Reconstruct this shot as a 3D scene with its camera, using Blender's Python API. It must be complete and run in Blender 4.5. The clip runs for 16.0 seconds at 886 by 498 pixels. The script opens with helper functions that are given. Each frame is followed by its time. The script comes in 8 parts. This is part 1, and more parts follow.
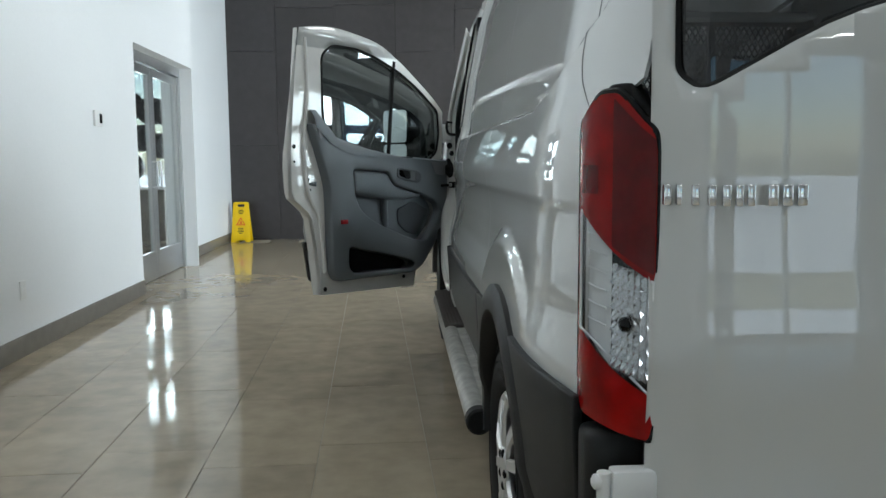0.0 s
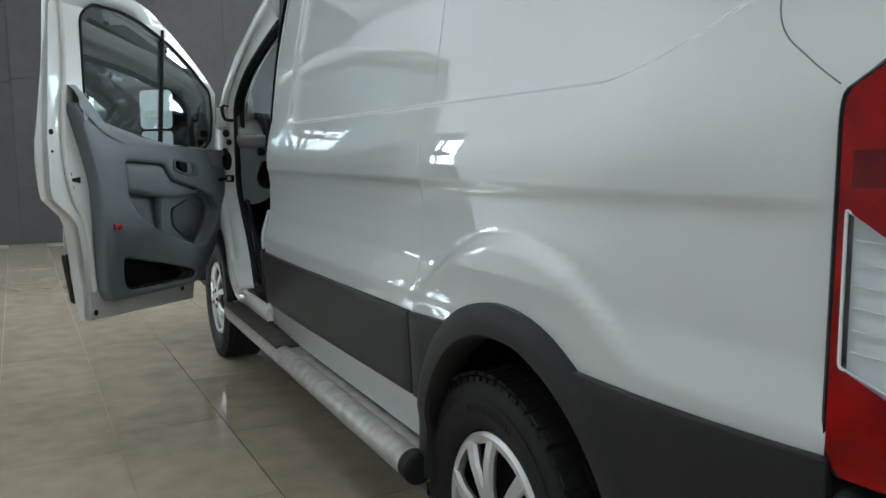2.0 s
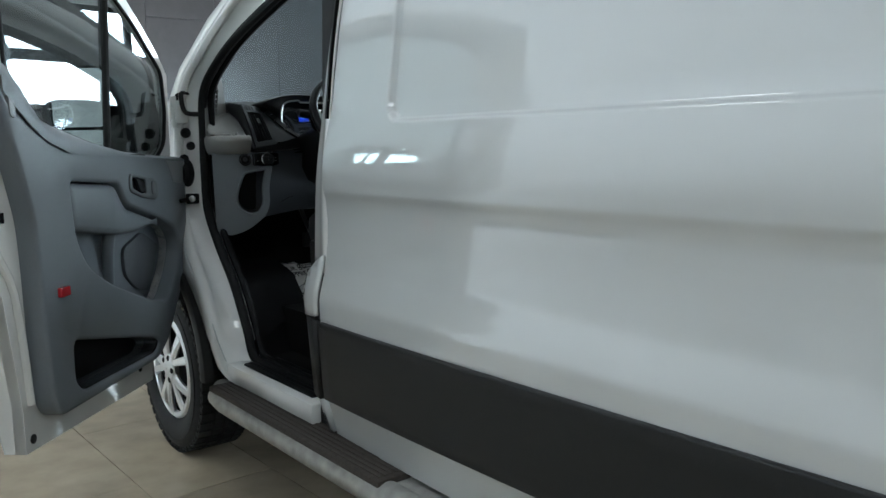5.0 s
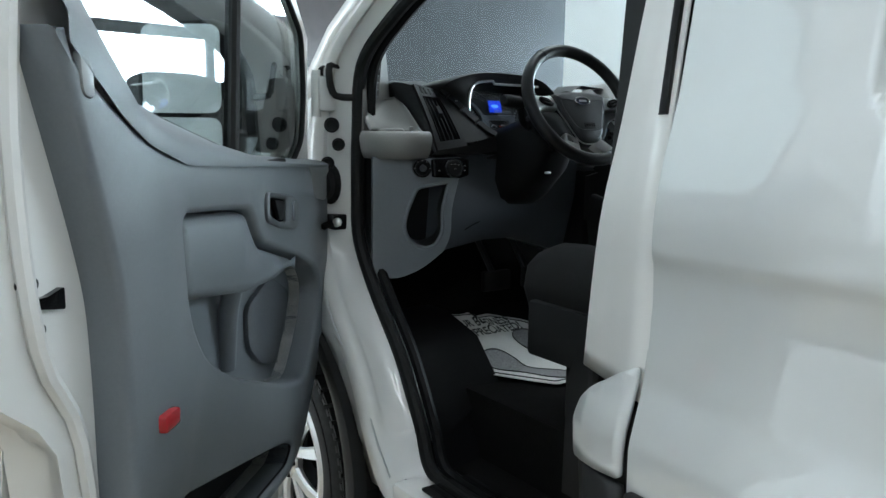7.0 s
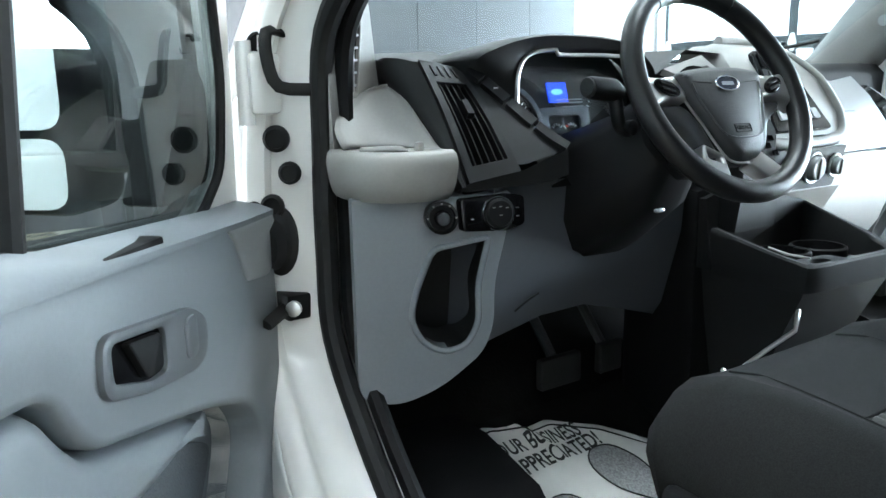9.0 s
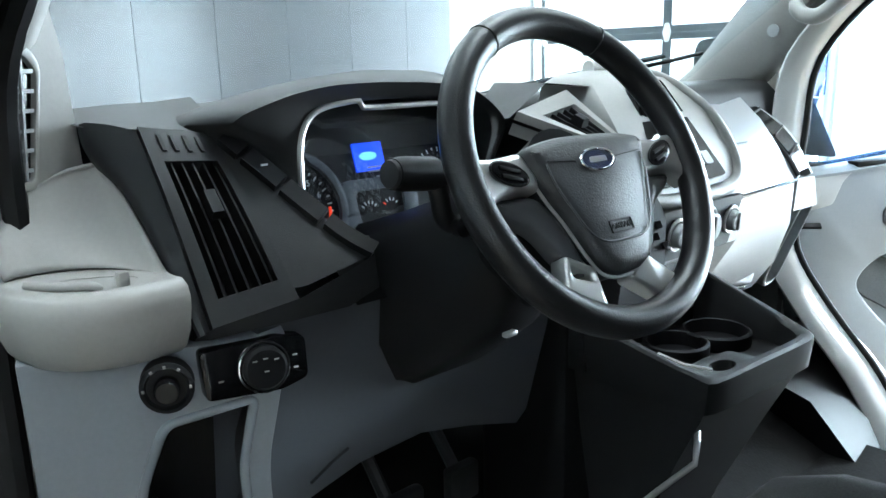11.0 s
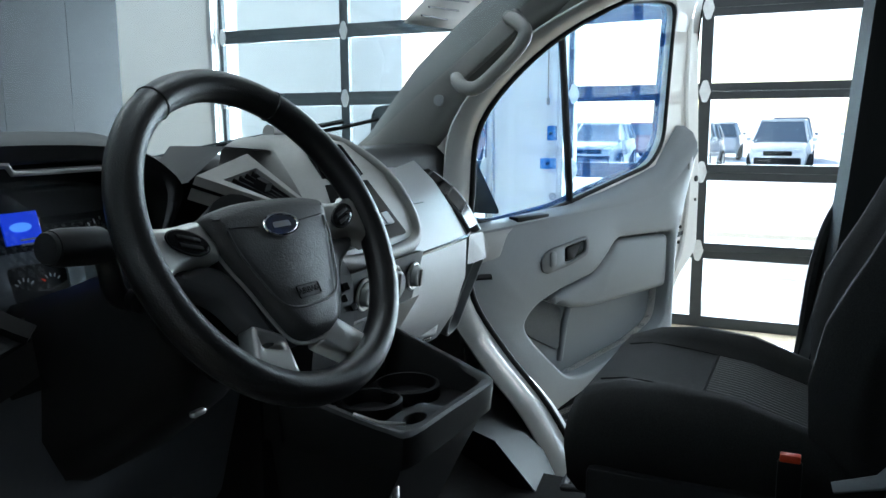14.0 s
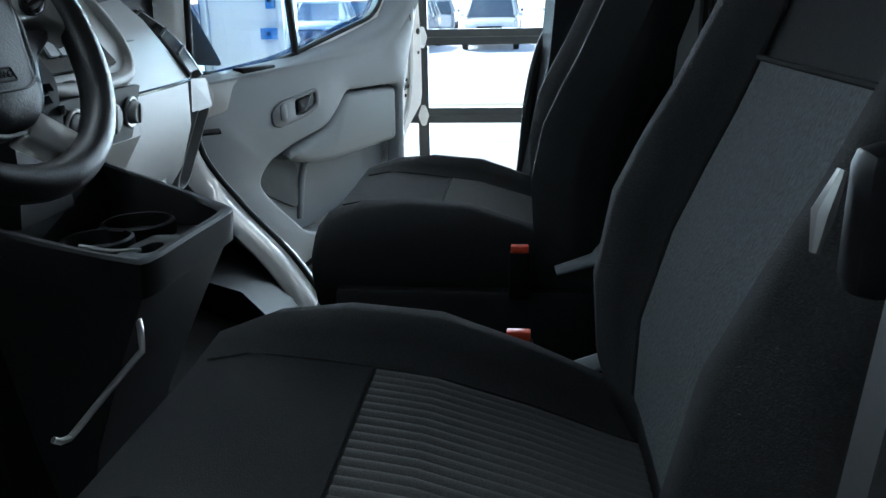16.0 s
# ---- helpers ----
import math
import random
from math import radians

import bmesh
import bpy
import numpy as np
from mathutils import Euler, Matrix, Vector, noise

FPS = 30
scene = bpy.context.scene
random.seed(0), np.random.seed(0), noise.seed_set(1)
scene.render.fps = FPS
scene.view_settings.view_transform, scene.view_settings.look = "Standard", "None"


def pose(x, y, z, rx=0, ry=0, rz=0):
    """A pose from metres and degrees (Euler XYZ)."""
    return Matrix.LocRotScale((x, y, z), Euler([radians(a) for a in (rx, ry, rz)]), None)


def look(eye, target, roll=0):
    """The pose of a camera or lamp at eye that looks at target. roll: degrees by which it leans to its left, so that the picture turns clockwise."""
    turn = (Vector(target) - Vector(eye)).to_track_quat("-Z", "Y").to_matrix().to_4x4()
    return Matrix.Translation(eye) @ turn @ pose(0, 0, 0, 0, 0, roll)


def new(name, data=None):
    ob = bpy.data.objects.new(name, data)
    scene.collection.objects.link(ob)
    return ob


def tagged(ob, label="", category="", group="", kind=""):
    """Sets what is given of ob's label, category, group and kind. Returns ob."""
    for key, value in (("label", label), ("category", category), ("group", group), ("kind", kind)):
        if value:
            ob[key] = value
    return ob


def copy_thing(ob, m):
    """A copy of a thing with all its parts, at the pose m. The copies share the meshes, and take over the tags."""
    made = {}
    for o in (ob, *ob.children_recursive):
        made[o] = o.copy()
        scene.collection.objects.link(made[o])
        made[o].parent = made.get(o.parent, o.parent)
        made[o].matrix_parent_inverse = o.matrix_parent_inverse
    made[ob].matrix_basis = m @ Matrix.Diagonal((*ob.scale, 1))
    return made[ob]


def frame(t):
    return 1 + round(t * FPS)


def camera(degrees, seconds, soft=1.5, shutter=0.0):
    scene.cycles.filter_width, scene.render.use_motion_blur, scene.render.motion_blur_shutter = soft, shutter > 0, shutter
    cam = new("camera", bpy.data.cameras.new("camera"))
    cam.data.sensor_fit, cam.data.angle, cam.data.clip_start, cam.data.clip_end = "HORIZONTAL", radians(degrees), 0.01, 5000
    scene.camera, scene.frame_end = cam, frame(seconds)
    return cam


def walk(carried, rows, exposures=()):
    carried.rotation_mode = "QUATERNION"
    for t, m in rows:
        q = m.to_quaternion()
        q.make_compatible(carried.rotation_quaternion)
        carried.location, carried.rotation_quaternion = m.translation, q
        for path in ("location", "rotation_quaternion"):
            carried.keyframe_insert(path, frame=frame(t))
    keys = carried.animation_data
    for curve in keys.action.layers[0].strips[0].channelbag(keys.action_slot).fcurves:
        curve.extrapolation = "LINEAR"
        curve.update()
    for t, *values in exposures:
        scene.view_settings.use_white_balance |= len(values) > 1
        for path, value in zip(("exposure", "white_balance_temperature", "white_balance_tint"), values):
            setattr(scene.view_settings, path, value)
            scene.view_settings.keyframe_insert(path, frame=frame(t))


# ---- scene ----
cam = camera(58.1, 16.0)
PATH = [
    (0, (-1.267, -2.154, 1.204), (-1.154, -0.168, 0.991), -0.4),
    (0.5, (-1.48, -2.03, 1.195), (-1.117, -0.072, 1.017), 0.3),
    (1, (-1.652, -1.91, 1.202), (-1.031, -0.022, 0.979), -0.0),
    (1.5, (-1.756, -1.699, 1.198), (-0.972, 0.126, 0.961), -0.6),
    (2, (-1.833, -1.51, 1.201), (-0.956, 0.272, 0.961), -0.5),
    (2.5, (-1.96, -1.307, 1.222), (-0.969, 0.41, 0.956), -0.6),
    (3, (-2.028, -1.088, 1.219), (-0.934, 0.562, 0.933), -0.9),
    (5.3, (-2.081, 0.215, 1.273), (-0.85, 1.769, 1.012), -1.0),
    (5.5, (-2.063, 0.329, 1.278), (-0.858, 1.904, 1.017), -0.8),
    (6, (-2.043, 0.648, 1.276), (-0.896, 2.265, 1.016), 0.2),
    (6.5, (-1.997, 0.926, 1.296), (-0.863, 2.547, 1.0), -0.1),
    (7, (-1.874, 1.198, 1.309), (-0.752, 2.827, 1.015), 0.6),
    (7.5, (-1.78, 1.433, 1.311), (-0.703, 3.09, 1.003), 1.3),
    (8, (-1.696, 1.675, 1.37), (-0.612, 3.31, 0.978), 0.8),
    (8.5, (-1.571, 1.86, 1.366), (-0.398, 3.422, 0.938), -0.7),
    (9, (-1.393, 1.996, 1.394), (-0.277, 3.606, 0.989), -1.1),
    (9.5, (-1.258, 2.104, 1.409), (-0.125, 3.698, 0.99), -0.9),
    (10, (-1.165, 2.225, 1.419), (0.115, 3.703, 0.999), -0.8),
    (10.2, (-1.132, 2.247, 1.445), (0.17, 3.69, 0.975), -1.1),
    (12.3, (-0.989, 2.212, 1.497), (0.413, 3.593, 1.14), -0.5),
    (12.5, (-0.988, 2.205, 1.499), (0.441, 3.562, 1.158), -0.4),
    (13, (-0.991, 2.203, 1.498), (0.521, 3.471, 1.176), -0.3),
    (13.5, (-1.005, 2.222, 1.493), (0.641, 3.316, 1.181), -0.2),
    (14, (-1.024, 2.249, 1.484), (0.765, 3.085, 1.168), -0.3),
    (14.5, (-1.04, 2.267, 1.474), (0.841, 2.864, 1.15), -0.5),
    (15, (-1.039, 2.271, 1.457), (0.901, 2.638, 1.138), -0.5),
    (15.5, (-1.045, 2.268, 1.415), (0.891, 2.519, 0.982), -0.8),
    (16, (-1.03, 2.255, 1.379), (0.869, 2.45, 0.782), -1.1),
]
EXPOSURES = [(0, 0.55, 6250, 4), (1.5, 0.95, 6200, 4), (3, 0.95, 6050, 4), (5.5, 1.1, 6000, 4), (7, 1.6, 6000, 4), (9, 2.9, 6000, 4), (10.2, 3.05, 6000, 4), (12.5, 2.1, 5850, 4), (13.5, 1.7, 5900, 4), (14.5, 0.95, 5850, 4), (16, 1.15, 5700, 4)]
walk(cam, [(t, look(eye, target, roll)) for t, eye, target, roll in PATH], EXPOSURES)

# ---- world and light ----
world = bpy.data.worlds.new("sky")
scene.world = world
world.use_nodes = True
wn = world.node_tree
sky = wn.nodes.new("ShaderNodeTexSky")
sky.sky_type, sky.sun_disc = "NISHITA", False
sky.sun_elevation, sky.sun_rotation = radians(38), radians(60)
wn.links.new(sky.outputs[0], wn.nodes["Background"].inputs[0])
wn.nodes["Background"].inputs[1].default_value = 0.15


def lamp(name, kind, m, energy, colour, **more):
    data = bpy.data.lights.new(name, kind)
    data.energy, data.color = energy, colour
    for key, value in more.items():
        if key == "angle":
            data.angle = value
        elif key == "spread":
            data.spread = value
        elif key == "size":
            data.shape, data.size, data.size_y = "RECTANGLE", value[0], value[1]
    ob = new(name, data)
    ob.matrix_world = m
    return ob


lamp("sun", "SUN", look((20, 12, 18), (0, 0, 0)), 4.0, (1.0, 0.95, 0.88), angle=radians(4))

# ---- small builders ----


def mesh_of(bm, name, smooth=None):
    me = bpy.data.meshes.new(name)
    bmesh.ops.recalc_face_normals(bm, faces=bm.faces[:])
    bm.to_mesh(me)
    bm.free()
    if smooth:
        me.polygons.foreach_set("use_smooth", [True] * len(me.polygons))
        me.set_sharp_from_angle(angle=radians(smooth))
    return me


SHIFT = Vector((0, 0, 0))


def part(name, bm, material, parent=None, label="", smooth=35):
    """One mesh under its thing; SHIFT moves a whole assembly that is drawn about its own datum."""
    if SHIFT.length:
        bmesh.ops.translate(bm, verts=bm.verts[:], vec=SHIFT)
    ob = new(name, mesh_of(bm, name, smooth))
    ob.data.materials.append(material)
    if parent:
        ob.parent = parent
        ob.matrix_parent_inverse = parent.matrix_world.inverted()
    if label:
        tagged(ob, label)
    return ob


def thing(name, label, category, group="", at=(0, 0, 0), kind=""):
    ob = new(name)
    ob.location = at
    ob.matrix_world = Matrix.Translation(at)
    return tagged(ob, label, category, group, kind)


def box(bm, x0, x1, y0, y1, z0, z1, bevel=0.0, seg=2, m=None):
    made = bmesh.ops.create_cube(bm, size=1)["verts"]
    bmesh.ops.transform(bm, verts=made, matrix=Matrix.LocRotScale(((x0 + x1) / 2, (y0 + y1) / 2, (z0 + z1) / 2), None, (abs(x1 - x0), abs(y1 - y0), abs(z1 - z0))))
    faces = list({f for v in made for f in v.link_faces})
    if bevel:
        edges = list({e for v in made for e in v.link_edges})
        got = bmesh.ops.bevel(bm, geom=edges, offset=bevel, segments=seg, profile=0.5, affect="EDGES")
        made = list({v for f in got["faces"] for v in f.verts} | {v for v in made if v.is_valid})
    if m:
        bmesh.ops.transform(bm, verts=[v for v in made if v.is_valid], matrix=m)
    return bm


def boxed(*a, **k):
    return box(bmesh.new(), *a, **k)


def rings(bm, loops, closed=True, caps=True):
    """Skin a row of loops with as many points each."""
    rows = [[bm.verts.new(p) for p in loop] for loop in loops]
    n = len(rows[0])
    for a, b in zip(rows, rows[1:]):
        for i in range(n if closed else n - 1):
            j = (i + 1) % n
            bm.faces.new((a[i], a[j], b[j], b[i]))
    if caps and closed:
        bm.faces.new(rows[0][::-1])
        bm.faces.new(rows[-1])
    return bm


def tube(points, r, n=10, closed=False, bm=None, flat=1.0):
    """A round bar along points; r is one radius or one for each point."""
    bm = bm or bmesh.new()
    pts = [Vector(p) for p in points]
    rs = r if isinstance(r, (list, tuple)) else [r] * len(pts)
    loops, up = [], None
    for i, p in enumerate(pts):
        a = pts[i - 1] if i or closed else p
        b = pts[(i + 1) % len(pts)] if i + 1 < len(pts) or closed else p
        t = (b - a).normalized()
        if up is None:
            up = t.orthogonal().normalized()
        up = (up - t * up.dot(t)).normalized()
        side = t.cross(up)
        loops.append([p + rs[i] * (math.cos(k * math.tau / n) * up + flat * math.sin(k * math.tau / n) * side) for k in range(n)])
    if closed:
        rings(bm, loops + [loops[0]], True, False)
        bmesh.ops.remove_doubles(bm, verts=bm.verts[:], dist=1e-5)
    else:
        rings(bm, loops)
    return bm


def lathe(profile, m, n=48, bm=None, caps=True):
    """Turn (radius, height) pairs about the z axis of m."""
    bm = bm or bmesh.new()
    loops = [[m @ Vector((r * math.cos(k * math.tau / n), r * math.sin(k * math.tau / n), h)) for k in range(n)] for r, h in profile]
    return rings(bm, loops, True, caps)


def smooth_loop(pts, steps=4, closed=True):
    """Catmull-Rom through 2D or 3D points."""
    pts = [Vector(p) for p in pts]
    n, out = len(pts), []
    for i in range(n if closed else n - 1):
        if closed:
            p0, p1, p2, p3 = pts[i - 1], pts[i], pts[(i + 1) % n], pts[(i + 2) % n]
        else:
            p0, p1, p2, p3 = pts[max(i - 1, 0)], pts[i], pts[i + 1], pts[min(i + 2, n - 1)]
        for k in range(steps):
            t = k / steps
            out.append(0.5 * ((2 * p1) + (p2 - p0) * t + (2 * p0 - 5 * p1 + 4 * p2 - p3) * t * t + (3 * p1 - p0 - 3 * p2 + p3) * t ** 3))
    if not closed:
        out.append(pts[-1])
    return out


def rounded(pts, r, seg=4):
    """A polygon with its corners rounded by r (one number or one for each corner)."""
    pts = [Vector(p) for p in pts]
    n, out = len(pts), []
    for i, p in enumerate(pts):
        rad = r[i] if isinstance(r, (list, tuple)) else r
        a, b = pts[i - 1] - p, pts[(i + 1) % n] - p
        d = min(rad, 0.45 * a.length, 0.45 * b.length)
        if d < 1e-5:
            out.append(p)
            continue
        s, e = p + a.normalized() * d, p + b.normalized() * d
        for k in range(seg + 1):
            t = k / seg
            out.append((1 - t) ** 2 * s + 2 * t * (1 - t) * p + t * t * e)
    return out


def rect(x0, y0, x1, y1, r=0.0, seg=4):
    return rounded([(x0, y0), (x1, y0), (x1, y1), (x0, y1)], r, seg)


def plate(outer, holes=(), m=Matrix(), t0=0.0, t1=0.01, bevel=0.0, bm=None):
    """A slab with holes: loops in the xy plane of m, from t0 to t1 along its z."""
    own = bmesh.new()
    for loop in (outer, *holes):
        vs = [own.verts.new((p[0], p[1], t0)) for p in loop]
        for i, v in enumerate(vs):
            own.edges.new((v, vs[(i + 1) % len(vs)]))
    bmesh.ops.triangle_fill(own, use_beauty=True, use_dissolve=False, edges=own.edges[:])
    base = own.faces[:]
    got = bmesh.ops.extrude_face_region(own, geom=base, use_keep_orig=True)
    top = [g for g in got["geom"] if isinstance(g, bmesh.types.BMVert)]
    bmesh.ops.translate(own, verts=top, vec=(0, 0, t1 - t0))
    if bevel:
        bmesh.ops.recalc_face_normals(own, faces=own.faces[:])
        edges = [e for e in own.edges if len(e.link_faces) == 2 and e.calc_face_angle(0) > 0.9 and abs(e.verts[0].co.z - t1) < 1e-6 and abs(e.verts[1].co.z - t1) < 1e-6]
        bmesh.ops.bevel(own, geom=edges, offset=bevel, segments=2, profile=0.5, affect="EDGES")
    bmesh.ops.transform(own, verts=own.verts[:], matrix=m)
    if bm is None:
        return own
    tmp = bpy.data.meshes.new("tmp")
    own.to_mesh(tmp)
    own.free()
    bm.from_mesh(tmp)
    bpy.data.meshes.remove(tmp)
    return bm


def sheet(outline, us, vs, place, holes=()):
    """A curved skin: a flat outline in (u, v), cut along us and vs, every point then put where place(u, v) says."""
    bm = bmesh.new()
    for loop in (outline, *holes):
        pts = [bm.verts.new((p[0], p[1], 0)) for p in loop]
        for i, v in enumerate(pts):
            bm.edges.new((v, pts[(i + 1) % len(pts)]))
    bmesh.ops.triangle_fill(bm, use_beauty=False, use_dissolve=True, edges=bm.edges[:])
    for u in us:
        bmesh.ops.bisect_plane(bm, geom=bm.verts[:] + bm.edges[:] + bm.faces[:], plane_co=(u, 0, 0), plane_no=(1, 0, 0))
    for v in vs:
        bmesh.ops.bisect_plane(bm, geom=bm.verts[:] + bm.edges[:] + bm.faces[:], plane_co=(0, v, 0), plane_no=(0, 1, 0))
    bmesh.ops.remove_doubles(bm, verts=bm.verts[:], dist=1e-4)
    for v in bm.verts:
        v.co = place(v.co.x, v.co.y)
    return bm


def steps(a, b, d):
    n = max(1, round((b - a) / d))
    return [a + (b - a) * i / n for i in range(1, n)]


def ease(a, b, x):
    t = min(1.0, max(0.0, (x - a) / (b - a)))
    return t * t * (3 - 2 * t)


def along(table, x):
    return float(np.interp(x, [p[0] for p in table], [p[1] for p in table]))


def axes(o, x, y, z):
    """A frame from an origin and three directions."""
    m = Matrix.Identity(4)
    for i, a in enumerate((x, y, z)):
        a = Vector(a).normalized()
        m[0][i], m[1][i], m[2][i] = a
    m[0][3], m[1][3], m[2][3] = o
    return m


def solid(ob, d, offset=-1.0):
    mod = ob.modifiers.new("thick", "SOLIDIFY")
    mod.thickness, mod.offset = d, offset
    return ob


def letters(name, body, m, size, material, parent, depth=0.0006, align="CENTER"):
    cu = bpy.data.curves.new(name, "FONT")
    cu.body, cu.size, cu.extrude, cu.align_x, cu.align_y = body, size, depth, align, "CENTER"
    tmp = bpy.data.objects.new(name, cu)
    me = bpy.data.meshes.new_from_object(tmp)
    bpy.data.objects.remove(tmp)
    me.transform(m)
    ob = new(name, me)
    me.materials.clear()
    me.materials.append(material)
    if parent:
        ob.parent = parent
        ob.matrix_parent_inverse = parent.matrix_world.inverted()
    return ob


# ---- materials ----


def mat(name, colour, rough=0.5, metal=0.0, grain=0.0, scale=40.0, bump=0.0, bump_scale=None, stain=0.0, stain_scale=3.0, spec=0.5, coat=0.0, coat_rough=0.03, trans=0.0, ior=1.45, rough_var=0.0, island=0.0, placed=False):
    m = bpy.data.materials.new(name)
    m.use_nodes = True
    nt = m.node_tree
    b = nt.nodes["Principled BSDF"]
    b.inputs["Base Color"].default_value = (*colour, 1)
    b.inputs["Roughness"].default_value = rough
    b.inputs["Metallic"].default_value = metal
    b.inputs["Specular IOR Level"].default_value = spec
    b.inputs["Coat Weight"].default_value = coat
    b.inputs["Coat Roughness"].default_value = coat_rough
    b.inputs["Transmission Weight"].default_value = trans
    b.inputs["IOR"].default_value = ior
    tc = nt.nodes.new("ShaderNodeNewGeometry" if placed else "ShaderNodeTexCoord")
    spot = tc.outputs["Position" if placed else "Object"]
    if grain or stain or island:
        src = None
        for amount, sc, det in ((grain, scale, 6.0), (stain, stain_scale, 4.0)):
            if not amount:
                continue
            n = nt.nodes.new("ShaderNodeTexNoise")
            n.inputs["Scale"].default_value, n.inputs["Detail"].default_value = sc, det
            nt.links.new(spot, n.inputs["Vector"])
            r = nt.nodes.new("ShaderNodeMapRange")
            r.inputs["From Min"].default_value, r.inputs["From Max"].default_value = 0.25, 0.75
            r.inputs["To Min"].default_value, r.inputs["To Max"].default_value = 1 - amount, 1 + amount
            nt.links.new(n.outputs[0], r.inputs[0])
            if src is None:
                src = r.outputs[0]
            else:
                mul = nt.nodes.new("ShaderNodeMath")
                mul.operation = "MULTIPLY"
                nt.links.new(src, mul.inputs[0])
                nt.links.new(r.outputs[0], mul.inputs[1])
                src = mul.outputs[0]
        if island:
            oi = nt.nodes.new("ShaderNodeObjectInfo")
            r = nt.nodes.new("ShaderNodeMapRange")
            r.inputs["To Min"].default_value, r.inputs["To Max"].default_value = 1 - island, 1 + island
            nt.links.new(oi.outputs["Random"], r.inputs[0])
            if src is None:
                src = r.outputs[0]
            else:
                mul = nt.nodes.new("ShaderNodeMath")
                mul.operation = "MULTIPLY"
                nt.links.new(src, mul.inputs[0])
                nt.links.new(r.outputs[0], mul.inputs[1])
                src = mul.outputs[0]
        vm = nt.nodes.new("ShaderNodeVectorMath")
        vm.operation = "SCALE"
        vm.inputs[0].default_value = colour
        nt.links.new(src, vm.inputs["Scale"])
        nt.links.new(vm.outputs[0], b.inputs["Base Color"])
    if rough_var:
        n = nt.nodes.new("ShaderNodeTexNoise")
        n.inputs["Scale"].default_value, n.inputs["Detail"].default_value = stain_scale * 2, 5.0
        nt.links.new(spot, n.inputs["Vector"])
        r = nt.nodes.new("ShaderNodeMapRange")
        r.inputs["From Min"].default_value, r.inputs["From Max"].default_value = 0.3, 0.7
        r.inputs["To Min"].default_value, r.inputs["To Max"].default_value = max(0.0, rough - rough_var), rough + rough_var
        nt.links.new(n.outputs[0], r.inputs[0])
        nt.links.new(r.outputs[0], b.inputs["Roughness"])
    if bump:
        n = nt.nodes.new("ShaderNodeTexNoise")
        n.inputs["Scale"].default_value, n.inputs["Detail"].default_value = bump_scale or scale, 3.0
        nt.links.new(spot, n.inputs["Vector"])
        bp = nt.nodes.new("ShaderNodeBump")
        bp.inputs["Strength"].default_value, bp.inputs["Distance"].default_value = bump, 0.002
        nt.links.new(n.outputs[0], bp.inputs["Height"])
        nt.links.new(bp.outputs[0], b.inputs["Normal"])
    return m


def glow(name, colour, strength):
    m = bpy.data.materials.new(name)
    m.use_nodes = True
    b = m.node_tree.nodes["Principled BSDF"]
    b.inputs["Base Color"].default_value = (*colour, 1)
    b.inputs["Emission Color"].default_value = (*colour, 1)
    b.inputs["Emission Strength"].default_value = strength
    return m


def pane(name, tint, gloss=0.12, veil=None, veil_amount=0.0):
    """Thin glass: see-through with a tint, a mirror-like share that grows at grazing angles, and a scattering veil that
    stands in for glare.
    """
    m = bpy.data.materials.new(name)
    m.use_nodes = True
    nt = m.node_tree
    nt.nodes.remove(nt.nodes["Principled BSDF"])
    out = nt.nodes["Material Output"]
    tr, gl, mix = (nt.nodes.new("ShaderNodeBsdfTransparent"), nt.nodes.new("ShaderNodeBsdfGlossy"), nt.nodes.new("ShaderNodeMixShader"))
    tr.inputs[0].default_value = (*tint, 1)
    gl.inputs["Roughness"].default_value = 0.01
    fr = nt.nodes.new("ShaderNodeLayerWeight")
    fr.inputs[0].default_value = 0.5
    pw, add = nt.nodes.new("ShaderNodeMath"), nt.nodes.new("ShaderNodeMath")
    pw.operation, add.operation = "POWER", "MULTIPLY_ADD"
    pw.inputs[1].default_value = 4.0
    add.use_clamp = True
    add.inputs[1].default_value, add.inputs[2].default_value = 0.7, 0.025 + gloss
    nt.links.new(fr.outputs["Facing"], pw.inputs[0])
    nt.links.new(pw.outputs[0], add.inputs[0])
    nt.links.new(add.outputs[0], mix.inputs[0])
    nt.links.new(tr.outputs[0], mix.inputs[1])
    nt.links.new(gl.outputs[0], mix.inputs[2])
    end = mix
    if veil:
        sc, mix2 = nt.nodes.new("ShaderNodeBsdfTranslucent"), nt.nodes.new("ShaderNodeMixShader")
        sc.inputs[0].default_value = (*veil, 1)
        mix2.inputs[0].default_value = veil_amount
        nt.links.new(mix.outputs[0], mix2.inputs[1])
        nt.links.new(sc.outputs[0], mix2.inputs[2])
        end = mix2
    nt.links.new(end.outputs[0], out.inputs[0])
    return m


PAINT = mat("van white paint", (0.54, 0.55, 0.54), 0.45, stain=0.015, stain_scale=1.5, coat=1.0, coat_rough=0.012, spec=0.2)
PAINT.node_tree.nodes["Principled BSDF"].inputs["Coat IOR"].default_value = 2.1
JAMB = mat("jamb white paint", (0.68, 0.67, 0.645), 0.4, stain=0.05, stain_scale=6, coat=1.0, coat_rough=0.03)
CLAD = mat("charcoal moulded plastic", (0.017, 0.0172, 0.0172), 0.5, spec=0.3, grain=0.12, scale=300, bump=0.25, bump_scale=900)
RUBBER = mat("black rubber", (0.009, 0.009, 0.009), 0.6, spec=0.25, grain=0.2, scale=60)
TYRE = mat("tyre rubber", (0.014, 0.014, 0.014), 0.7, spec=0.25, grain=0.25, scale=50, bump=0.1, bump_scale=200)
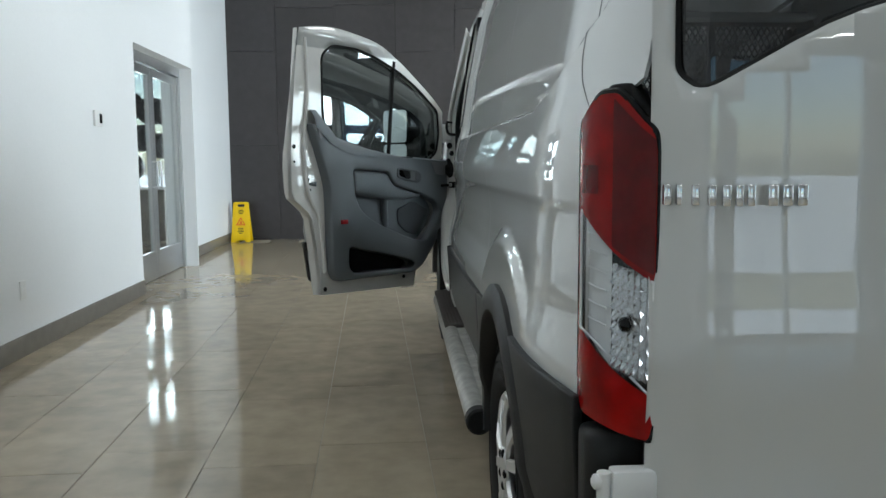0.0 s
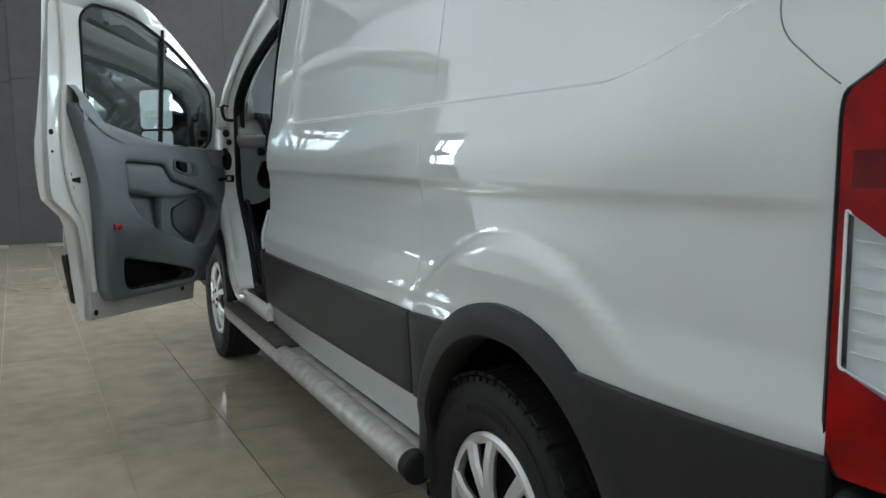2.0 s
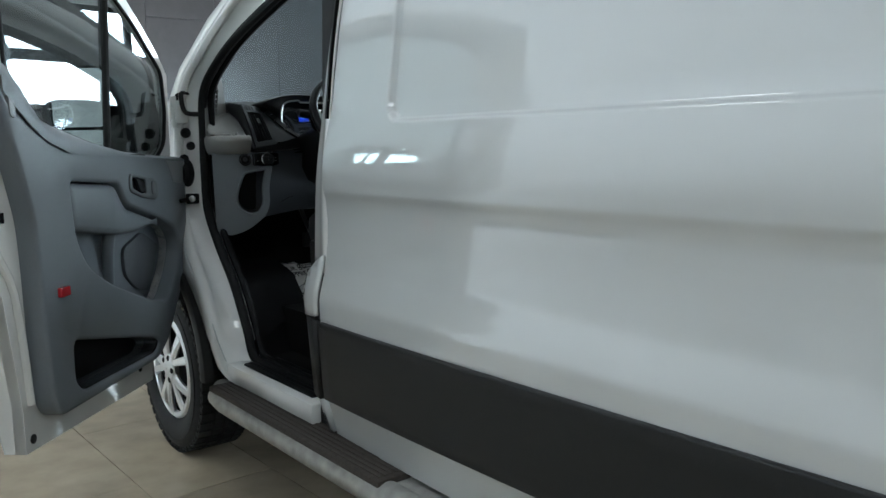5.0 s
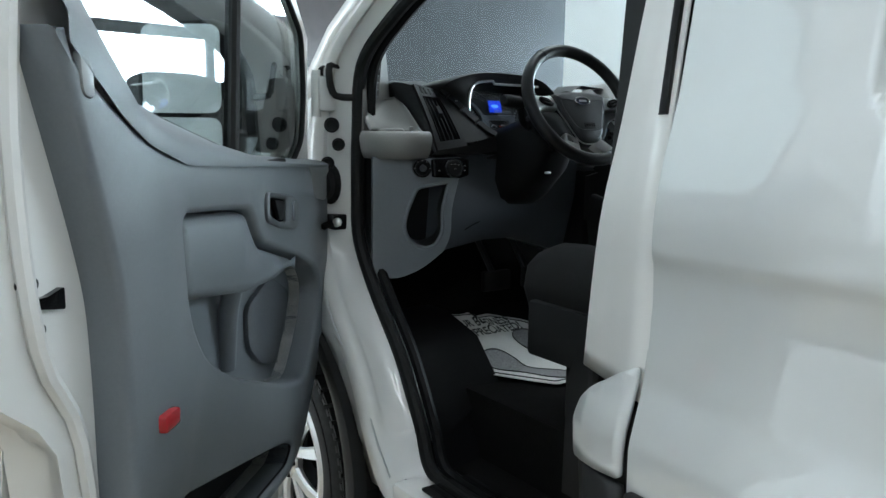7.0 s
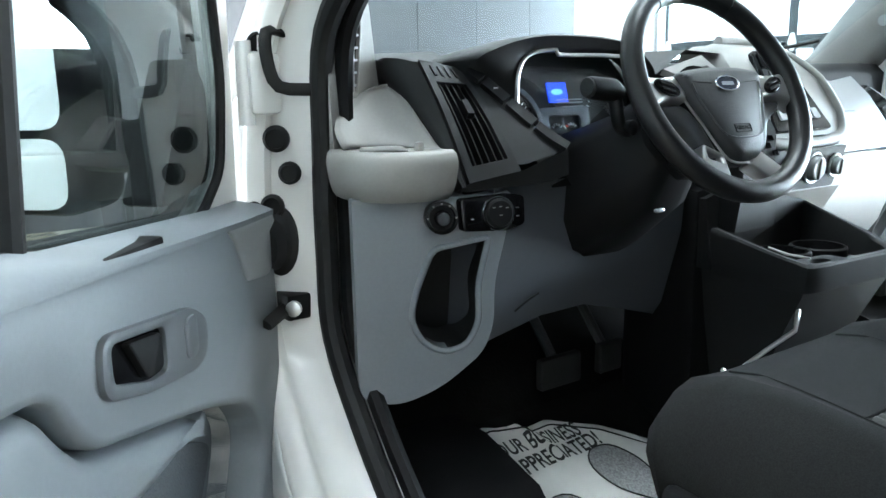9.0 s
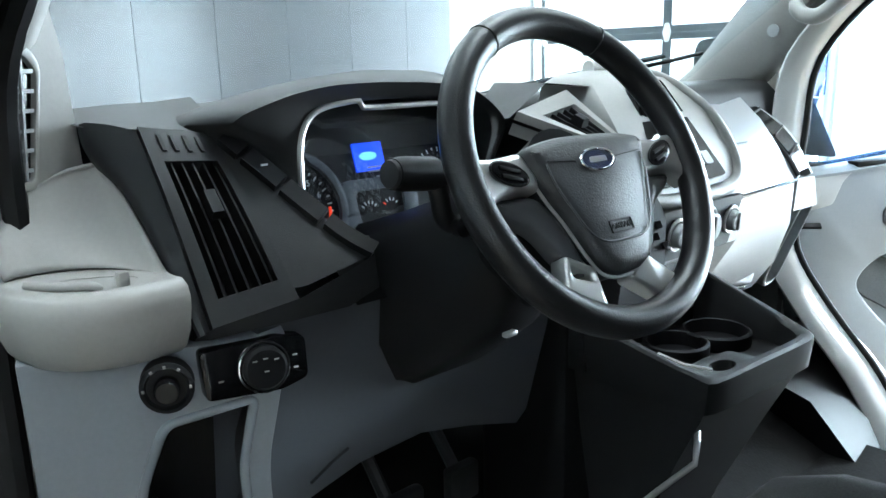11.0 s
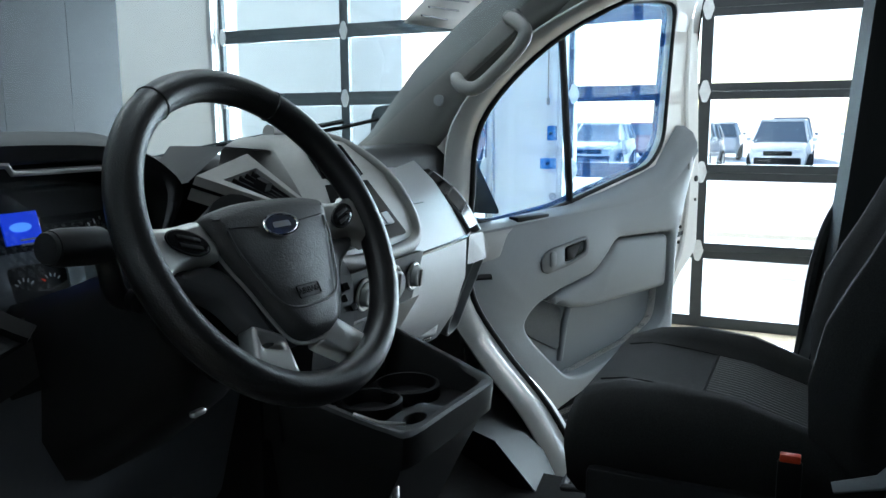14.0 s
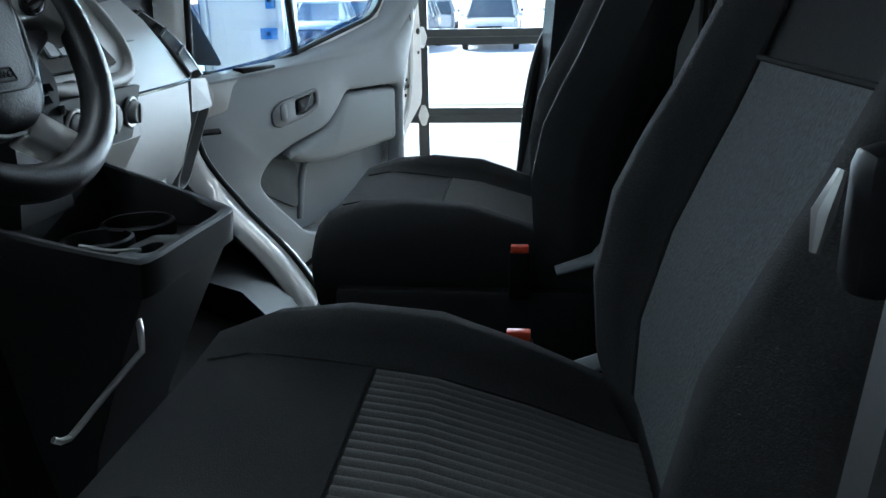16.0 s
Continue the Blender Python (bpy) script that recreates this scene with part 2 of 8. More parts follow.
COVER = mat("silver wheel cover", (0.60, 0.60, 0.60), 0.32, metal=0.7, stain=0.06, stain_scale=8)
DARK = mat("dark void plastic", (0.006, 0.006, 0.0065), 0.8, spec=0.15)
GALV = mat("galvanised steel tube", (0.36, 0.35, 0.325), 0.50, metal=0.55, stain=0.12, stain_scale=14, grain=0.25, scale=22, bump=0.1, bump_scale=60, rough_var=0.1)
TREAD = mat("brown black step tread", (0.045, 0.036, 0.03), 0.7, grain=0.35, scale=90, bump=0.6, bump_scale=350)
TRIM = mat("grey blue door plastic", (0.150, 0.165, 0.178), 0.42, spec=0.35, grain=0.04, scale=200, bump=0.12, bump_scale=1100)
TRIM_LIGHT = mat("warm light grey plastic", (0.195, 0.190, 0.180), 0.45, grain=0.04, scale=200, bump=0.12, bump_scale=1100)
TRIM_MID = mat("mid grey plastic", (0.23, 0.238, 0.243), 0.36, grain=0.04, scale=200, bump=0.12, bump_scale=1100)
DASH = mat("dark dashboard plastic", (0.0125, 0.0128, 0.0132), 0.55, spec=0.2, grain=0.08, scale=200, bump=0.2, bump_scale=900)
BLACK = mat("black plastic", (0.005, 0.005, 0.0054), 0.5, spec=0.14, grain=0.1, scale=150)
PIANO = mat("gloss black plastic", (0.004, 0.004, 0.0045), 0.12, spec=0.3)
LEATHER = mat("black grained wheel rim", (0.010, 0.010, 0.0105), 0.30, spec=0.3, bump=0.22, bump_scale=600, grain=0.1, scale=300)
SILVER = mat("satin silver plastic", (0.55, 0.55, 0.54), 0.3, metal=0.85)
CHROME = mat("chrome", (0.85, 0.85, 0.85), 0.06, metal=1.0)
CLOTH = mat("charcoal woven cloth", (0.017, 0.0172, 0.0172), 0.95, spec=0.12, grain=0.35, scale=500, bump=0.4, bump_scale=900)
RED = mat("red lens", (0.24, 0.001, 0.0015), 0.06, spec=0.35, stain=0.4, stain_scale=16, bump=0.15, bump_scale=120)
RED_DEEP = mat("dark red lens", (0.10, 0.001, 0.003), 0.06, spec=0.4, stain=0.3, stain_scale=20)
LENS = pane("clear lens", (0.93, 0.95, 0.97), 0.06)
BULBREF = mat("lamp reflector", (0.82, 0.83, 0.84), 0.16, metal=0.9)
LAMPWHITE = mat("white lamp insert", (0.72, 0.73, 0.73), 0.3)
REDPLUG = mat("red reflector", (0.35, 0.01, 0.015), 0.15, coat=0.6)
GLASS = pane("side glass", (0.72, 0.78, 0.78), 0.10)
# the blue and pale veils paint reflected glare into these two panes
GLASS_BLUE = pane("side glass with blue glare veil", (0.86, 0.95, 0.96), 0.0, (0.0, 0.22, 1.0), 0.045)
SCREEN = pane("windscreen glass", (0.84, 0.90, 0.91), 0.0, (0.45, 0.65, 0.75), 0.035)
PRIVACY = pane("dark privacy glass", (0.16, 0.17, 0.18), 0.05)
MIRROR = mat("mirror glass", (0.9, 0.92, 0.93), 0.015, metal=1.0)
HEADLINER = mat("grey headliner felt", (0.34, 0.34, 0.33), 0.95, grain=0.1, scale=300)
STEELBLACK = mat("black powder coated steel", (0.014, 0.014, 0.015), 0.45)
ORANGE = mat("orange red buckle", (0.55, 0.05, 0.015), 0.4)
SWHITE = mat("painted white wall", (0.76, 0.77, 0.78), 0.6, grain=0.015, scale=60, stain=0.025, stain_scale=0.7, bump=0.05, bump_scale=150)
PANEL = mat("dark brown grey wall panel", (0.052, 0.047, 0.048), 0.32, grain=0.12, scale=9, stain=0.1, stain_scale=1.2, bump=0.05, bump_scale=60, island=0.10)
JOINT = mat("dark joint", (0.014, 0.013, 0.013), 0.8)
GROUT = mat("grey brown grout", (0.30, 0.265, 0.21), 0.8, grain=0.1, scale=80)
BASE = mat("grey tile skirting", (0.19, 0.175, 0.155), 0.3, grain=0.15, scale=12)
ALU = mat("brushed aluminium", (0.60, 0.61, 0.62), 0.33, metal=0.9, grain=0.05, scale=60)
DOORBAR = mat("dark anodised bar", (0.028, 0.032, 0.035), 0.45, metal=0.3, grain=0.1, scale=20)
GALVPLATE = mat("galvanised hinge", (0.62, 0.64, 0.65), 0.35, metal=0.4, grain=0.1, scale=40)
YELLOW = mat("yellow plastic", (0.85, 0.56, 0.0), 0.35, stain=0.05, stain_scale=6)
PRINT_BLACK = mat("black print", (0.012, 0.012, 0.012), 0.6)
PRINT_RED = mat("red orange print", (0.75, 0.13, 0.02), 0.6)
PAPER = mat("white waxed paper", (0.62, 0.61, 0.58), 0.7, grain=0.05, scale=30, bump=0.25, bump_scale=25)
WHITEPL = mat("white plastic", (0.78, 0.78, 0.77), 0.35)
BLUEBOX = mat("blue box", (0.02, 0.13, 0.42), 0.4)
SNOW = mat("packed snow and slush", (0.78, 0.79, 0.82), 0.9, grain=0.06, scale=2.0, stain=0.12, stain_scale=0.25)
SCREENBLUE = glow("blue display", (0.004, 0.05, 0.8), 0.22)
DIALRED = glow("red dial mark", (0.9, 0.05, 0.01), 0.12)
DIALWHITE = mat("white dial print", (0.75, 0.75, 0.75), 0.6)
LIGHTPANEL = glow("lit diffuser", (1.0, 0.98, 0.95), 1.5)
OUTGLASS = pane("window glass", (0.93, 0.96, 0.96), 0.0)
TILE = mat("polished brown grey porcelain tile", (0.33, 0.275, 0.20), 0.08, grain=0.16, scale=7, stain=0.16, stain_scale=1.1, spec=0.55, rough_var=0.05, island=0.07, placed=True)

# ---- showroom: floor, walls, ceiling ----
XL, XR, YF, YB, ZC = -3.66, 4.83, 10.85, -9.0, 4.6
floor = tagged(part("floor", boxed(-8.3, 10.2, YB - 0.2, 11.2, -0.2, -0.006), GROUT, smooth=None), "polished brown-grey porcelain tile floor of the showroom", "floor", kind="structure")
ground = tagged(part("ground", boxed(-90, 160, -90, 120, -0.5, -0.21), SNOW, smooth=None), "snow-covered lot outside the showroom", "ground", kind="structure")


def wall(name, x0, x1, y0, y1, z0, z1, label, material=SWHITE):
    return tagged(part(name, boxed(x0, x1, y0, y1, z0, z1), material, smooth=None), label, "wall", kind="structure")


def wall_with_holes(name, along_y, c0, c1, u0, u1, z1, holes, label, material=SWHITE):
    """A wall of thickness c0..c1, from u0 to u1, with openings (u, z, u, z) through it."""
    low = sorted((h for h in holes if h[1] <= 0.001), key=lambda h: h[0])
    loop = [(u0, 0)]
    for a, _, b, t in low:
        loop += [(a, 0), (a, t), (b, t), (b, 0)]
    loop += [(u1, 0), (u1, z1), (u0, z1)]
    inner = [[(a, s), (b, s), (b, t), (a, t)] for a, s, b, t in holes if s > 0.001]
    m = axes((0, 0, 0), (0, 1, 0), (0, 0, 1), (1, 0, 0)) if along_y else axes((0, 0, 0), (1, 0, 0), (0, 0, 1), (0, -1, 0))
    t = (c0, c1) if along_y else (-c1, -c0)
    return tagged(part(name, plate(loop, inner, m, *t), material, smooth=None), label, "wall", kind="structure")


GD_TOP = 2.80
wall_left = wall_with_holes("wall_west", True, XL - 0.25, XL, YB, 7.54, ZC, [(5.44, 0, 7.52, 2.33)], "tall plain white painted wall with a door recess")
wall_west_2 = wall("wall_west_2", -4.02, -3.92, 7.54, YF, 0, ZC, "white painted wall return beside the dark panels")
wall_front = wall("wall_north", -4.02, 10.0, YF, YF + 0.2, 0, ZC, "dark brown-grey panelled feature wall", JOINT)
wall_with_holes("wall_north_2", False, YF, YF + 0.2, -8.3, -4.02, ZC, [(-7.9, 0.25, -4.3, 3.0)], "white wall with a wide added window in the next room")
wall_right = wall_with_holes("wall_east", True, XR, XR + 0.3, YB, 8.43, ZC, [(-4.6, 0, -0.9, GD_TOP), (0.045, 0, 3.965, GD_TOP), (4.59, 0, 7.24, GD_TOP)], "white painted wall with glazed overhead doors")
# its two windows are unseen, added for the rear door to reflect
wall_back = wall_with_holes("wall_south", False, YB - 0.25, YB, -8.3, XR + 0.3, ZC, [(-3.0, 0.25, -0.9, 3.0), (1.4, 0.25, 3.4, 3.0)], "white wall with two tall added windows behind the van")
wall_alcove = wall_with_holes("wall_east_2", True, 10.0, 10.2, 8.43, YF + 0.2, ZC, [(8.7, 0.2, 10.7, 3.6)], "white wall of the side bay with a tall added window")
wall("wall_south_2", XR + 0.3, 10.2, 8.18, 8.43, 0, ZC, "white wall closing the side bay")
wall_with_holes("wall_west_3", True, -8.3, -8.1, YB, YF, ZC, [(1.0, 0.3, 4.6, 3.2)], "white wall of the room beyond the glass door, with added windows")
ceiling = tagged(part("ceiling", boxed(-8.3, 10.2, YB - 0.25, YF + 0.2, ZC, ZC + 0.2), SWHITE, smooth=None), "plain white showroom ceiling", "ceiling", kind="structure")

for y0, y1, x in ((YB, 5.44, XL),):
    tagged(part("baseboard", boxed(x, x + 0.014, y0, y1, 0.0, 0.135, bevel=0.003), BASE), "grey-brown tile skirting along the white wall", "skirting", kind="structure")
tagged(part("baseboard", boxed(-3.92, -3.906, 7.56, YF - 0.03, 0.0, 0.135, bevel=0.003), BASE), "grey-brown tile skirting on the wall return", "skirting", kind="structure")
tagged(part("baseboard", boxed(-3.92, -3.67, 7.542, 7.556, 0.0, 0.135, bevel=0.003), BASE), "grey-brown tile skirting at the recess corner", "skirting", kind="structure")


# ---- glazed entrance door in the recess of the white wall ----
def leaf(y0, y1, x, name="door_leaf"):
    """A narrow-stile aluminium leaf with its pane and bottom rail."""
    z0, z1, w = 0.012, 2.22, 0.085
    m = axes((x, 0, 0), (0, 1, 0), (0, 0, 1), (1, 0, 0))
    ob = part(name, plate([(y0, z0), (y1, z0), (y1, z1), (y0, z1)], [[(y0 + w, 0.30), (y1 - w, 0.30), (y1 - w, z1 - w), (y0 + w, z1 - w)]], m, -0.022, 0.022, bevel=0.003), ALU, entrance)
    part("pane", plate([(y0 + w - 0.01, 0.29), (y1 - w + 0.01, 0.29), (y1 - w + 0.01, z1 - w + 0.01), (y0 + w - 0.01, z1 - w + 0.01)], (), m, -0.004, 0.004), OUTGLASS, ob, smooth=None).visible_shadow = False
    return ob


entrance = tagged(new("door_1"), "double glazed aluminium entrance door with pull handles", "door", kind="structure")
DX = XL - 0.19
part("door_frame", plate([(5.44, 0), (5.49, 0), (5.49, 2.23), (7.47, 2.23), (7.47, 0), (7.52, 0), (7.52, 2.33), (5.44, 2.33)], (), axes((DX, 0, 0), (0, 1, 0), (0, 0, 1), (1, 0, 0)), -0.05, 0.05), ALU, entrance)
leaf_a, leaf_b = leaf(5.495, 6.475, DX), leaf(6.485, 7.465, DX)
for lf, y in ((leaf_a, 6.42), (leaf_b, 6.55)):
    part("pull_handle", tube(smooth_loop([(DX + 0.022, y, 0.98), (DX + 0.07, y, 0.98), (DX + 0.075, y, 1.0), (DX + 0.075, y, 1.22), (DX + 0.07, y, 1.24), (DX + 0.022, y, 1.24)], 3, False), 0.011), ALU, lf)
# tyres hung on wires before the next room's window, seen through the door
for x, z, r in ((-4.95, 2.02, 0.20), (-5.28, 2.10, 0.21), (-5.10, 1.62, 0.20), (-4.80, 1.50, 0.19), (-5.45, 1.62, 0.20), (-5.30, 1.18, 0.20), (-5.75, 1.95, 0.21), (-4.72, 2.0, 0.2)):
    m = Matrix.Translation((x, 10.25, z)) @ Matrix.Rotation(radians(55), 4, "Z") @ axes((0, 0, 0), (1, 0, 0), (0, 0, 1), (0, -1, 0))
    d = thing("hanging_tyre", "black tyre hung on a wire before the next room's window", "tyre", "tyres on display", (x, 10.25, z))
    part("tyre_ring", lathe([(r, -0.07), (r, 0.07), (r * 0.96, 0.10), (r * 0.66, 0.10), (r * 0.62, 0.08), (r * 0.62, -0.10), (r * 0.96, -0.10), (r, -0.07)], m, 28, caps=False), TYRE, d)
    part("rim", lathe([(r * 0.63, -0.02), (r * 0.63, 0.05), (r * 0.2, 0.03)], m, 20), DARK, d)
    part("wire", tube([(x, 10.25, z + r * 0.9), (x, 10.25, ZC)], 0.003, 6), STEELBLACK, d)
counter = thing("display_counter", "low light grey counter in the next room", "counter", at=(-5.5, 9.8, 0))
part("top", boxed(-6.6, -4.5, 9.45, 10.05, 0.86, 0.9, bevel=0.006), SWHITE, counter)
part("front", boxed(-6.5, -4.6, 9.5, 10.0, 0.0, 0.858), BASE, counter)

# ---- small wall fittings ----
reader = thing("wall_control", "small white wall control with a black screen", "thermostat", at=(XL, 4.46, 1.58))
part("housing", boxed(XL, XL + 0.022, 4.37, 4.53, 1.52, 1.645, bevel=0.006), WHITEPL, reader)
part("screen", boxed(XL + 0.022, XL + 0.026, 4.455, 4.505, 1.545, 1.62, bevel=0.001), PIANO, reader)
for y, z, x in ((3.02, 0.42, XL), (8.35, 0.5, -3.92)):
    o = thing("wall_socket", "white wall socket plate near the skirting", "socket", "wall sockets", (x, y, z))
    part("plate", boxed(x, x + 0.007, y - 0.04, y + 0.04, z - 0.06, z + 0.06, bevel=0.002), WHITEPL, o)
    part("outlet", boxed(x + 0.007, x + 0.009, y - 0.017, y + 0.017, z - 0.035, z + 0.035, bevel=0.001), WHITEPL, o)


# ---- folding wet-floor sign ----
def wet_sign(x, y, turn):
    o = thing("wet_floor_sign", "bright yellow folding caution sign with black and red print", "floor sign", at=(x, y, 0))
    base = Matrix.Translation((x, y, 0)) @ Matrix.Rotation(radians(turn), 4, "Z")
    for side in (-1, 1):
        m = base @ Matrix.Translation((0, side * 0.14, 0)) @ Matrix.Rotation(radians(side * 12.5), 4, "X") @ axes((0, 0, 0), (1, 0, 0), (0, 0, 1), (0, -1, 0))
        outer = rounded([(-0.15, 0.0), (-0.08, 0.0), (-0.06, 0.035), (0.06, 0.035), (0.08, 0.0), (0.15, 0.0), (0.115, 0.64), (-0.115, 0.64)], [0.01, 0.01, 0.02, 0.02, 0.01, 0.01, 0.03, 0.03])
        leaf_ = part("sign_panel", plate(outer, [rect(-0.055, 0.56, 0.055, 0.605, 0.02)], m, -0.008, 0.008, bevel=0.003), YELLOW, o)
        if side < 0:
            part("warning_triangle", plate(rounded([(-0.075, 0.27), (0.075, 0.27), (0, 0.40)], 0.012), [rounded([(-0.05, 0.284), (0.05, 0.284), (0, 0.372)], 0.006)], m, 0.0085, 0.0095), PRINT_RED, leaf_)
            part("pictogram", plate(rounded([(-0.02, 0.29), (0.025, 0.29), (0.012, 0.335), (-0.005, 0.345)], 0.004), (), m, 0.0085, 0.0095), PRINT_RED, leaf_)
            for k, (w, z) in enumerate(((0.07, 0.50), (0.09, 0.475), (0.06, 0.45), (0.085, 0.215), (0.075, 0.19), (0.09, 0.165), (0.05, 0.14))):
                part("print_bar", plate(rect(-w / 2, z, w / 2, z + 0.012), (), m, 0.0085, 0.0092), PRINT_BLACK, leaf_)


wet_sign(-3.72, 10.55, 2)


# ---- glazed overhead doors ----
def overhead_door(name, y0, y1, cols, label):
    """Sections of dark bars with clear panes, hinge plates on the stiles, and side tracks."""
    o = tagged(new(name), label, "garage door", kind="structure")
    x, n = XR + 0.07, 5
    h = GD_TOP / n
    w = (y1 - y0) / cols
    m = axes((x, 0, 0), (0, 1, 0), (0, 0, 1), (1, 0, 0))
    for r in range(n):
        z0, z1 = r * h + 0.0008, (r + 1) * h - 0.0008
        holes = [[(y0 + c * w + 0.040, z0 + (0.08 if r == 0 else 0.055)), (y0 + (c + 1) * w - 0.040, z0 + (0.08 if r == 0 else 0.055)), (y0 + (c + 1) * w - 0.040, z1 - 0.055), (y0 + c * w + 0.040, z1 - 0.055)] for c in range(cols)]
        sec = part("section", plate([(y0 + 0.005, z0), (y1 - 0.005, z0), (y1 - 0.005, z1), (y0 + 0.005, z1)], holes, m, -0.025, 0.025), DOORBAR, o, smooth=None)
        for hl in holes:
            part("pane", plate([(hl[0][0] - 0.008, hl[0][1] - 0.008), (hl[1][0] + 0.008, hl[1][1] - 0.008), (hl[2][0] + 0.008, hl[2][1] + 0.008), (hl[3][0] - 0.008, hl[3][1] + 0.008)], (), m, -0.003, 0.003), OUTGLASS, sec, smooth=None).visible_shadow = False
        if r:
            for c in range(cols + 1):
                yc = min(max(y0 + c * w, y0 + 0.045), y1 - 0.045)
                part("hinge_plate", plate(rounded([(yc - 0.04, z0), (yc - 0.015, z0 - 0.075), (yc + 0.015, z0 - 0.075), (yc + 0.04, z0), (yc + 0.015, z0 + 0.075), (yc - 0.015, z0 + 0.075)], 0.01, 2), (), m, -0.034, -0.0255), GALVPLATE, sec)
    for y in (y0 - 0.03, y1 + 0.03):
        part("side_track", boxed(XR - 0.05, XR + 0.0, y - 0.025, y + 0.025, 0.0, GD_TOP + 0.2, bevel=0.004), ALU, o)
    return o


overhead_door("door_2", 0.045, 3.965, 4, "closed overhead door of clear panes in dark bars")
overhead_door("door_3", 4.59, 7.24, 2, "closed overhead door of clear panes in dark bars beside the panel wall")
overhead_door("door_4", -4.6, -0.9, 4, "closed overhead door of clear panes in dark bars behind the van")

# pier between the doors: push button box, sticker
for y, z, h_, w_ in ((4.065, 1.393, 0.11, 0.065), (4.085, 1.166, 0.08, 0.13)):
    b = thing("door_control_box", "small blue control box on the white pier", "control box", "boxes on the pier", (XR, y, z))
    part("case", boxed(XR - 0.05, XR, y - w_ / 2, y + w_ / 2, z - h_ / 2, z + h_ / 2, bevel=0.008), BLUEBOX, b)
    part("button", boxed(XR - 0.058, XR - 0.05, y - 0.015, y + 0.015, z - 0.012, z + 0.012, bevel=0.003), PIANO, b)
cord = thing("pull_cord", "thin pull cord hanging on the white pier", "cord", at=(XR, 4.10, 1.65))
part("string", tube([(XR - 0.02, 4.10, 2.7), (XR - 0.02, 4.10, 1.66)], 0.004, 6), GROUT, cord)
part("toggle", lathe([(0.004, 0.0), (0.012, 0.006), (0.012, 0.05), (0.004, 0.06)], Matrix.Translation((XR - 0.02, 4.10, 1.60)), 10), GROUT, cord)
stick = thing("no_smoking_sticker", "round white prohibition sticker on the pier", "sticker", at=(XR, 4.06, 0.915))
part("disc", lathe([(0.03, 0.0), (0.03, 0.002)], axes((XR, 4.06, 0.915), (0, 1, 0), (0, 0, 1), (-1, 0, 0)), 24), WHITEPL, stick)
part("ring", tube([(XR - 0.003, 4.06 + 0.023 * math.cos(a * math.tau / 24), 0.915 + 0.023 * math.sin(a * math.tau / 24)) for a in range(24)], 0.003, 6, True), PRINT_BLACK, stick)
part("slash", tube([(XR - 0.003, 4.044, 0.931), (XR - 0.003, 4.076, 0.899)], 0.003, 6), PRINT_BLACK, stick)

# added windows behind, in the side bay and next room: frames with panes
for nm, m, u0, u1, z0, z1, cols in (("window_1", axes((10.1, 0, 0), (0, 1, 0), (0, 0, 1), (1, 0, 0)), 8.7, 10.7, 0.2, 3.6, 2), ("window_4", axes((0, YB - 0.12, 0), (1, 0, 0), (0, 0, 1), (0, -1, 0)), -3.0, -0.9, 0.25, 3.0, 2), ("window_5", axes((0, YB - 0.12, 0), (1, 0, 0), (0, 0, 1), (0, -1, 0)), 1.4, 3.4, 0.25, 3.0, 2), ("window_2", axes((-8.2, 0, 0), (0, 1, 0), (0, 0, 1), (1, 0, 0)), 1.0, 4.6, 0.3, 3.2, 3), ("window_3", axes((0, YF + 0.1, 0), (1, 0, 0), (0, 0, 1), (0, -1, 0)), -7.9, -4.3, 0.25, 3.0, 2)):
    wdw = tagged(new(nm), "tall added shop window in an aluminium frame", "window", kind="structure")
    w = (u1 - u0) / cols
    holes = [[(u0 + c * w + 0.03, z0 + 0.05), (u0 + (c + 1) * w - 0.03, z0 + 0.05), (u0 + (c + 1) * w - 0.03, z1 - 0.05), (u0 + c * w + 0.03, z1 - 0.05)] for c in range(cols)]
    part("window_frame", plate([(u0, z0), (u1, z0), (u1, z1), (u0, z1)], holes, m, -0.04, 0.04), ALU, wdw, smooth=None)
    for hl in holes:
        part("pane", plate(hl, (), m, -0.003, 0.003), OUTGLASS, wdw, smooth=None).visible_shadow = False

# ceiling lights
for x in (-6.0, -2.6, 1.0, 3.6):
    for y in (-5.5, -1.0, 3.2, 7.6):
        cl = thing("ceiling_light", "flush white ceiling light panel, lit", "ceiling light", "ceiling lights", (x, y, ZC))
        part("light_frame", plate(rect(x - 0.32, y - 0.62, x + 0.32, y + 0.62), [rect(x - 0.29, y - 0.59, x + 0.29, y + 0.59)], Matrix(), ZC - 0.03, ZC), WHITEPL, cl)
        part("diffuser", boxed(x - 0.29, x + 0.29, y - 0.59, y + 0.59, ZC - 0.02, ZC - 0.012), LIGHTPANEL, cl)
        lamp("ceiling_lamp", "AREA", look((x, y, ZC - 0.03), (x, y, 0)), 12.5 if x == 1.0 else 6.0 if x == -2.6 else 3.0, (0.97, 0.98, 1.0), size=(0.56, 1.16), spread=radians(105 if x == -2.6 else 180))
# daylight standing in the glazed doors; the last three lamps in added windows
lamp("daylight_door", "AREA", look((XR + 0.4, 2.1, 1.5), (XR - 2, 2.1, 1.4)), 280.0, (0.86, 0.93, 1.0), size=(3.4, 2.8))
lamp("daylight_door_far", "AREA", look((XR + 0.4, 5.75, 1.5), (XR - 2, 5.75, 1.4)), 270.0, (0.86, 0.93, 1.0), size=(2.5, 2.8))
lamp("daylight_door_rear", "AREA", look((XR + 0.4, -2.5, 1.5), (XR - 2, -2.5, 1.4)), 35.0, (0.86, 0.93, 1.0), size=(3.3, 2.8))
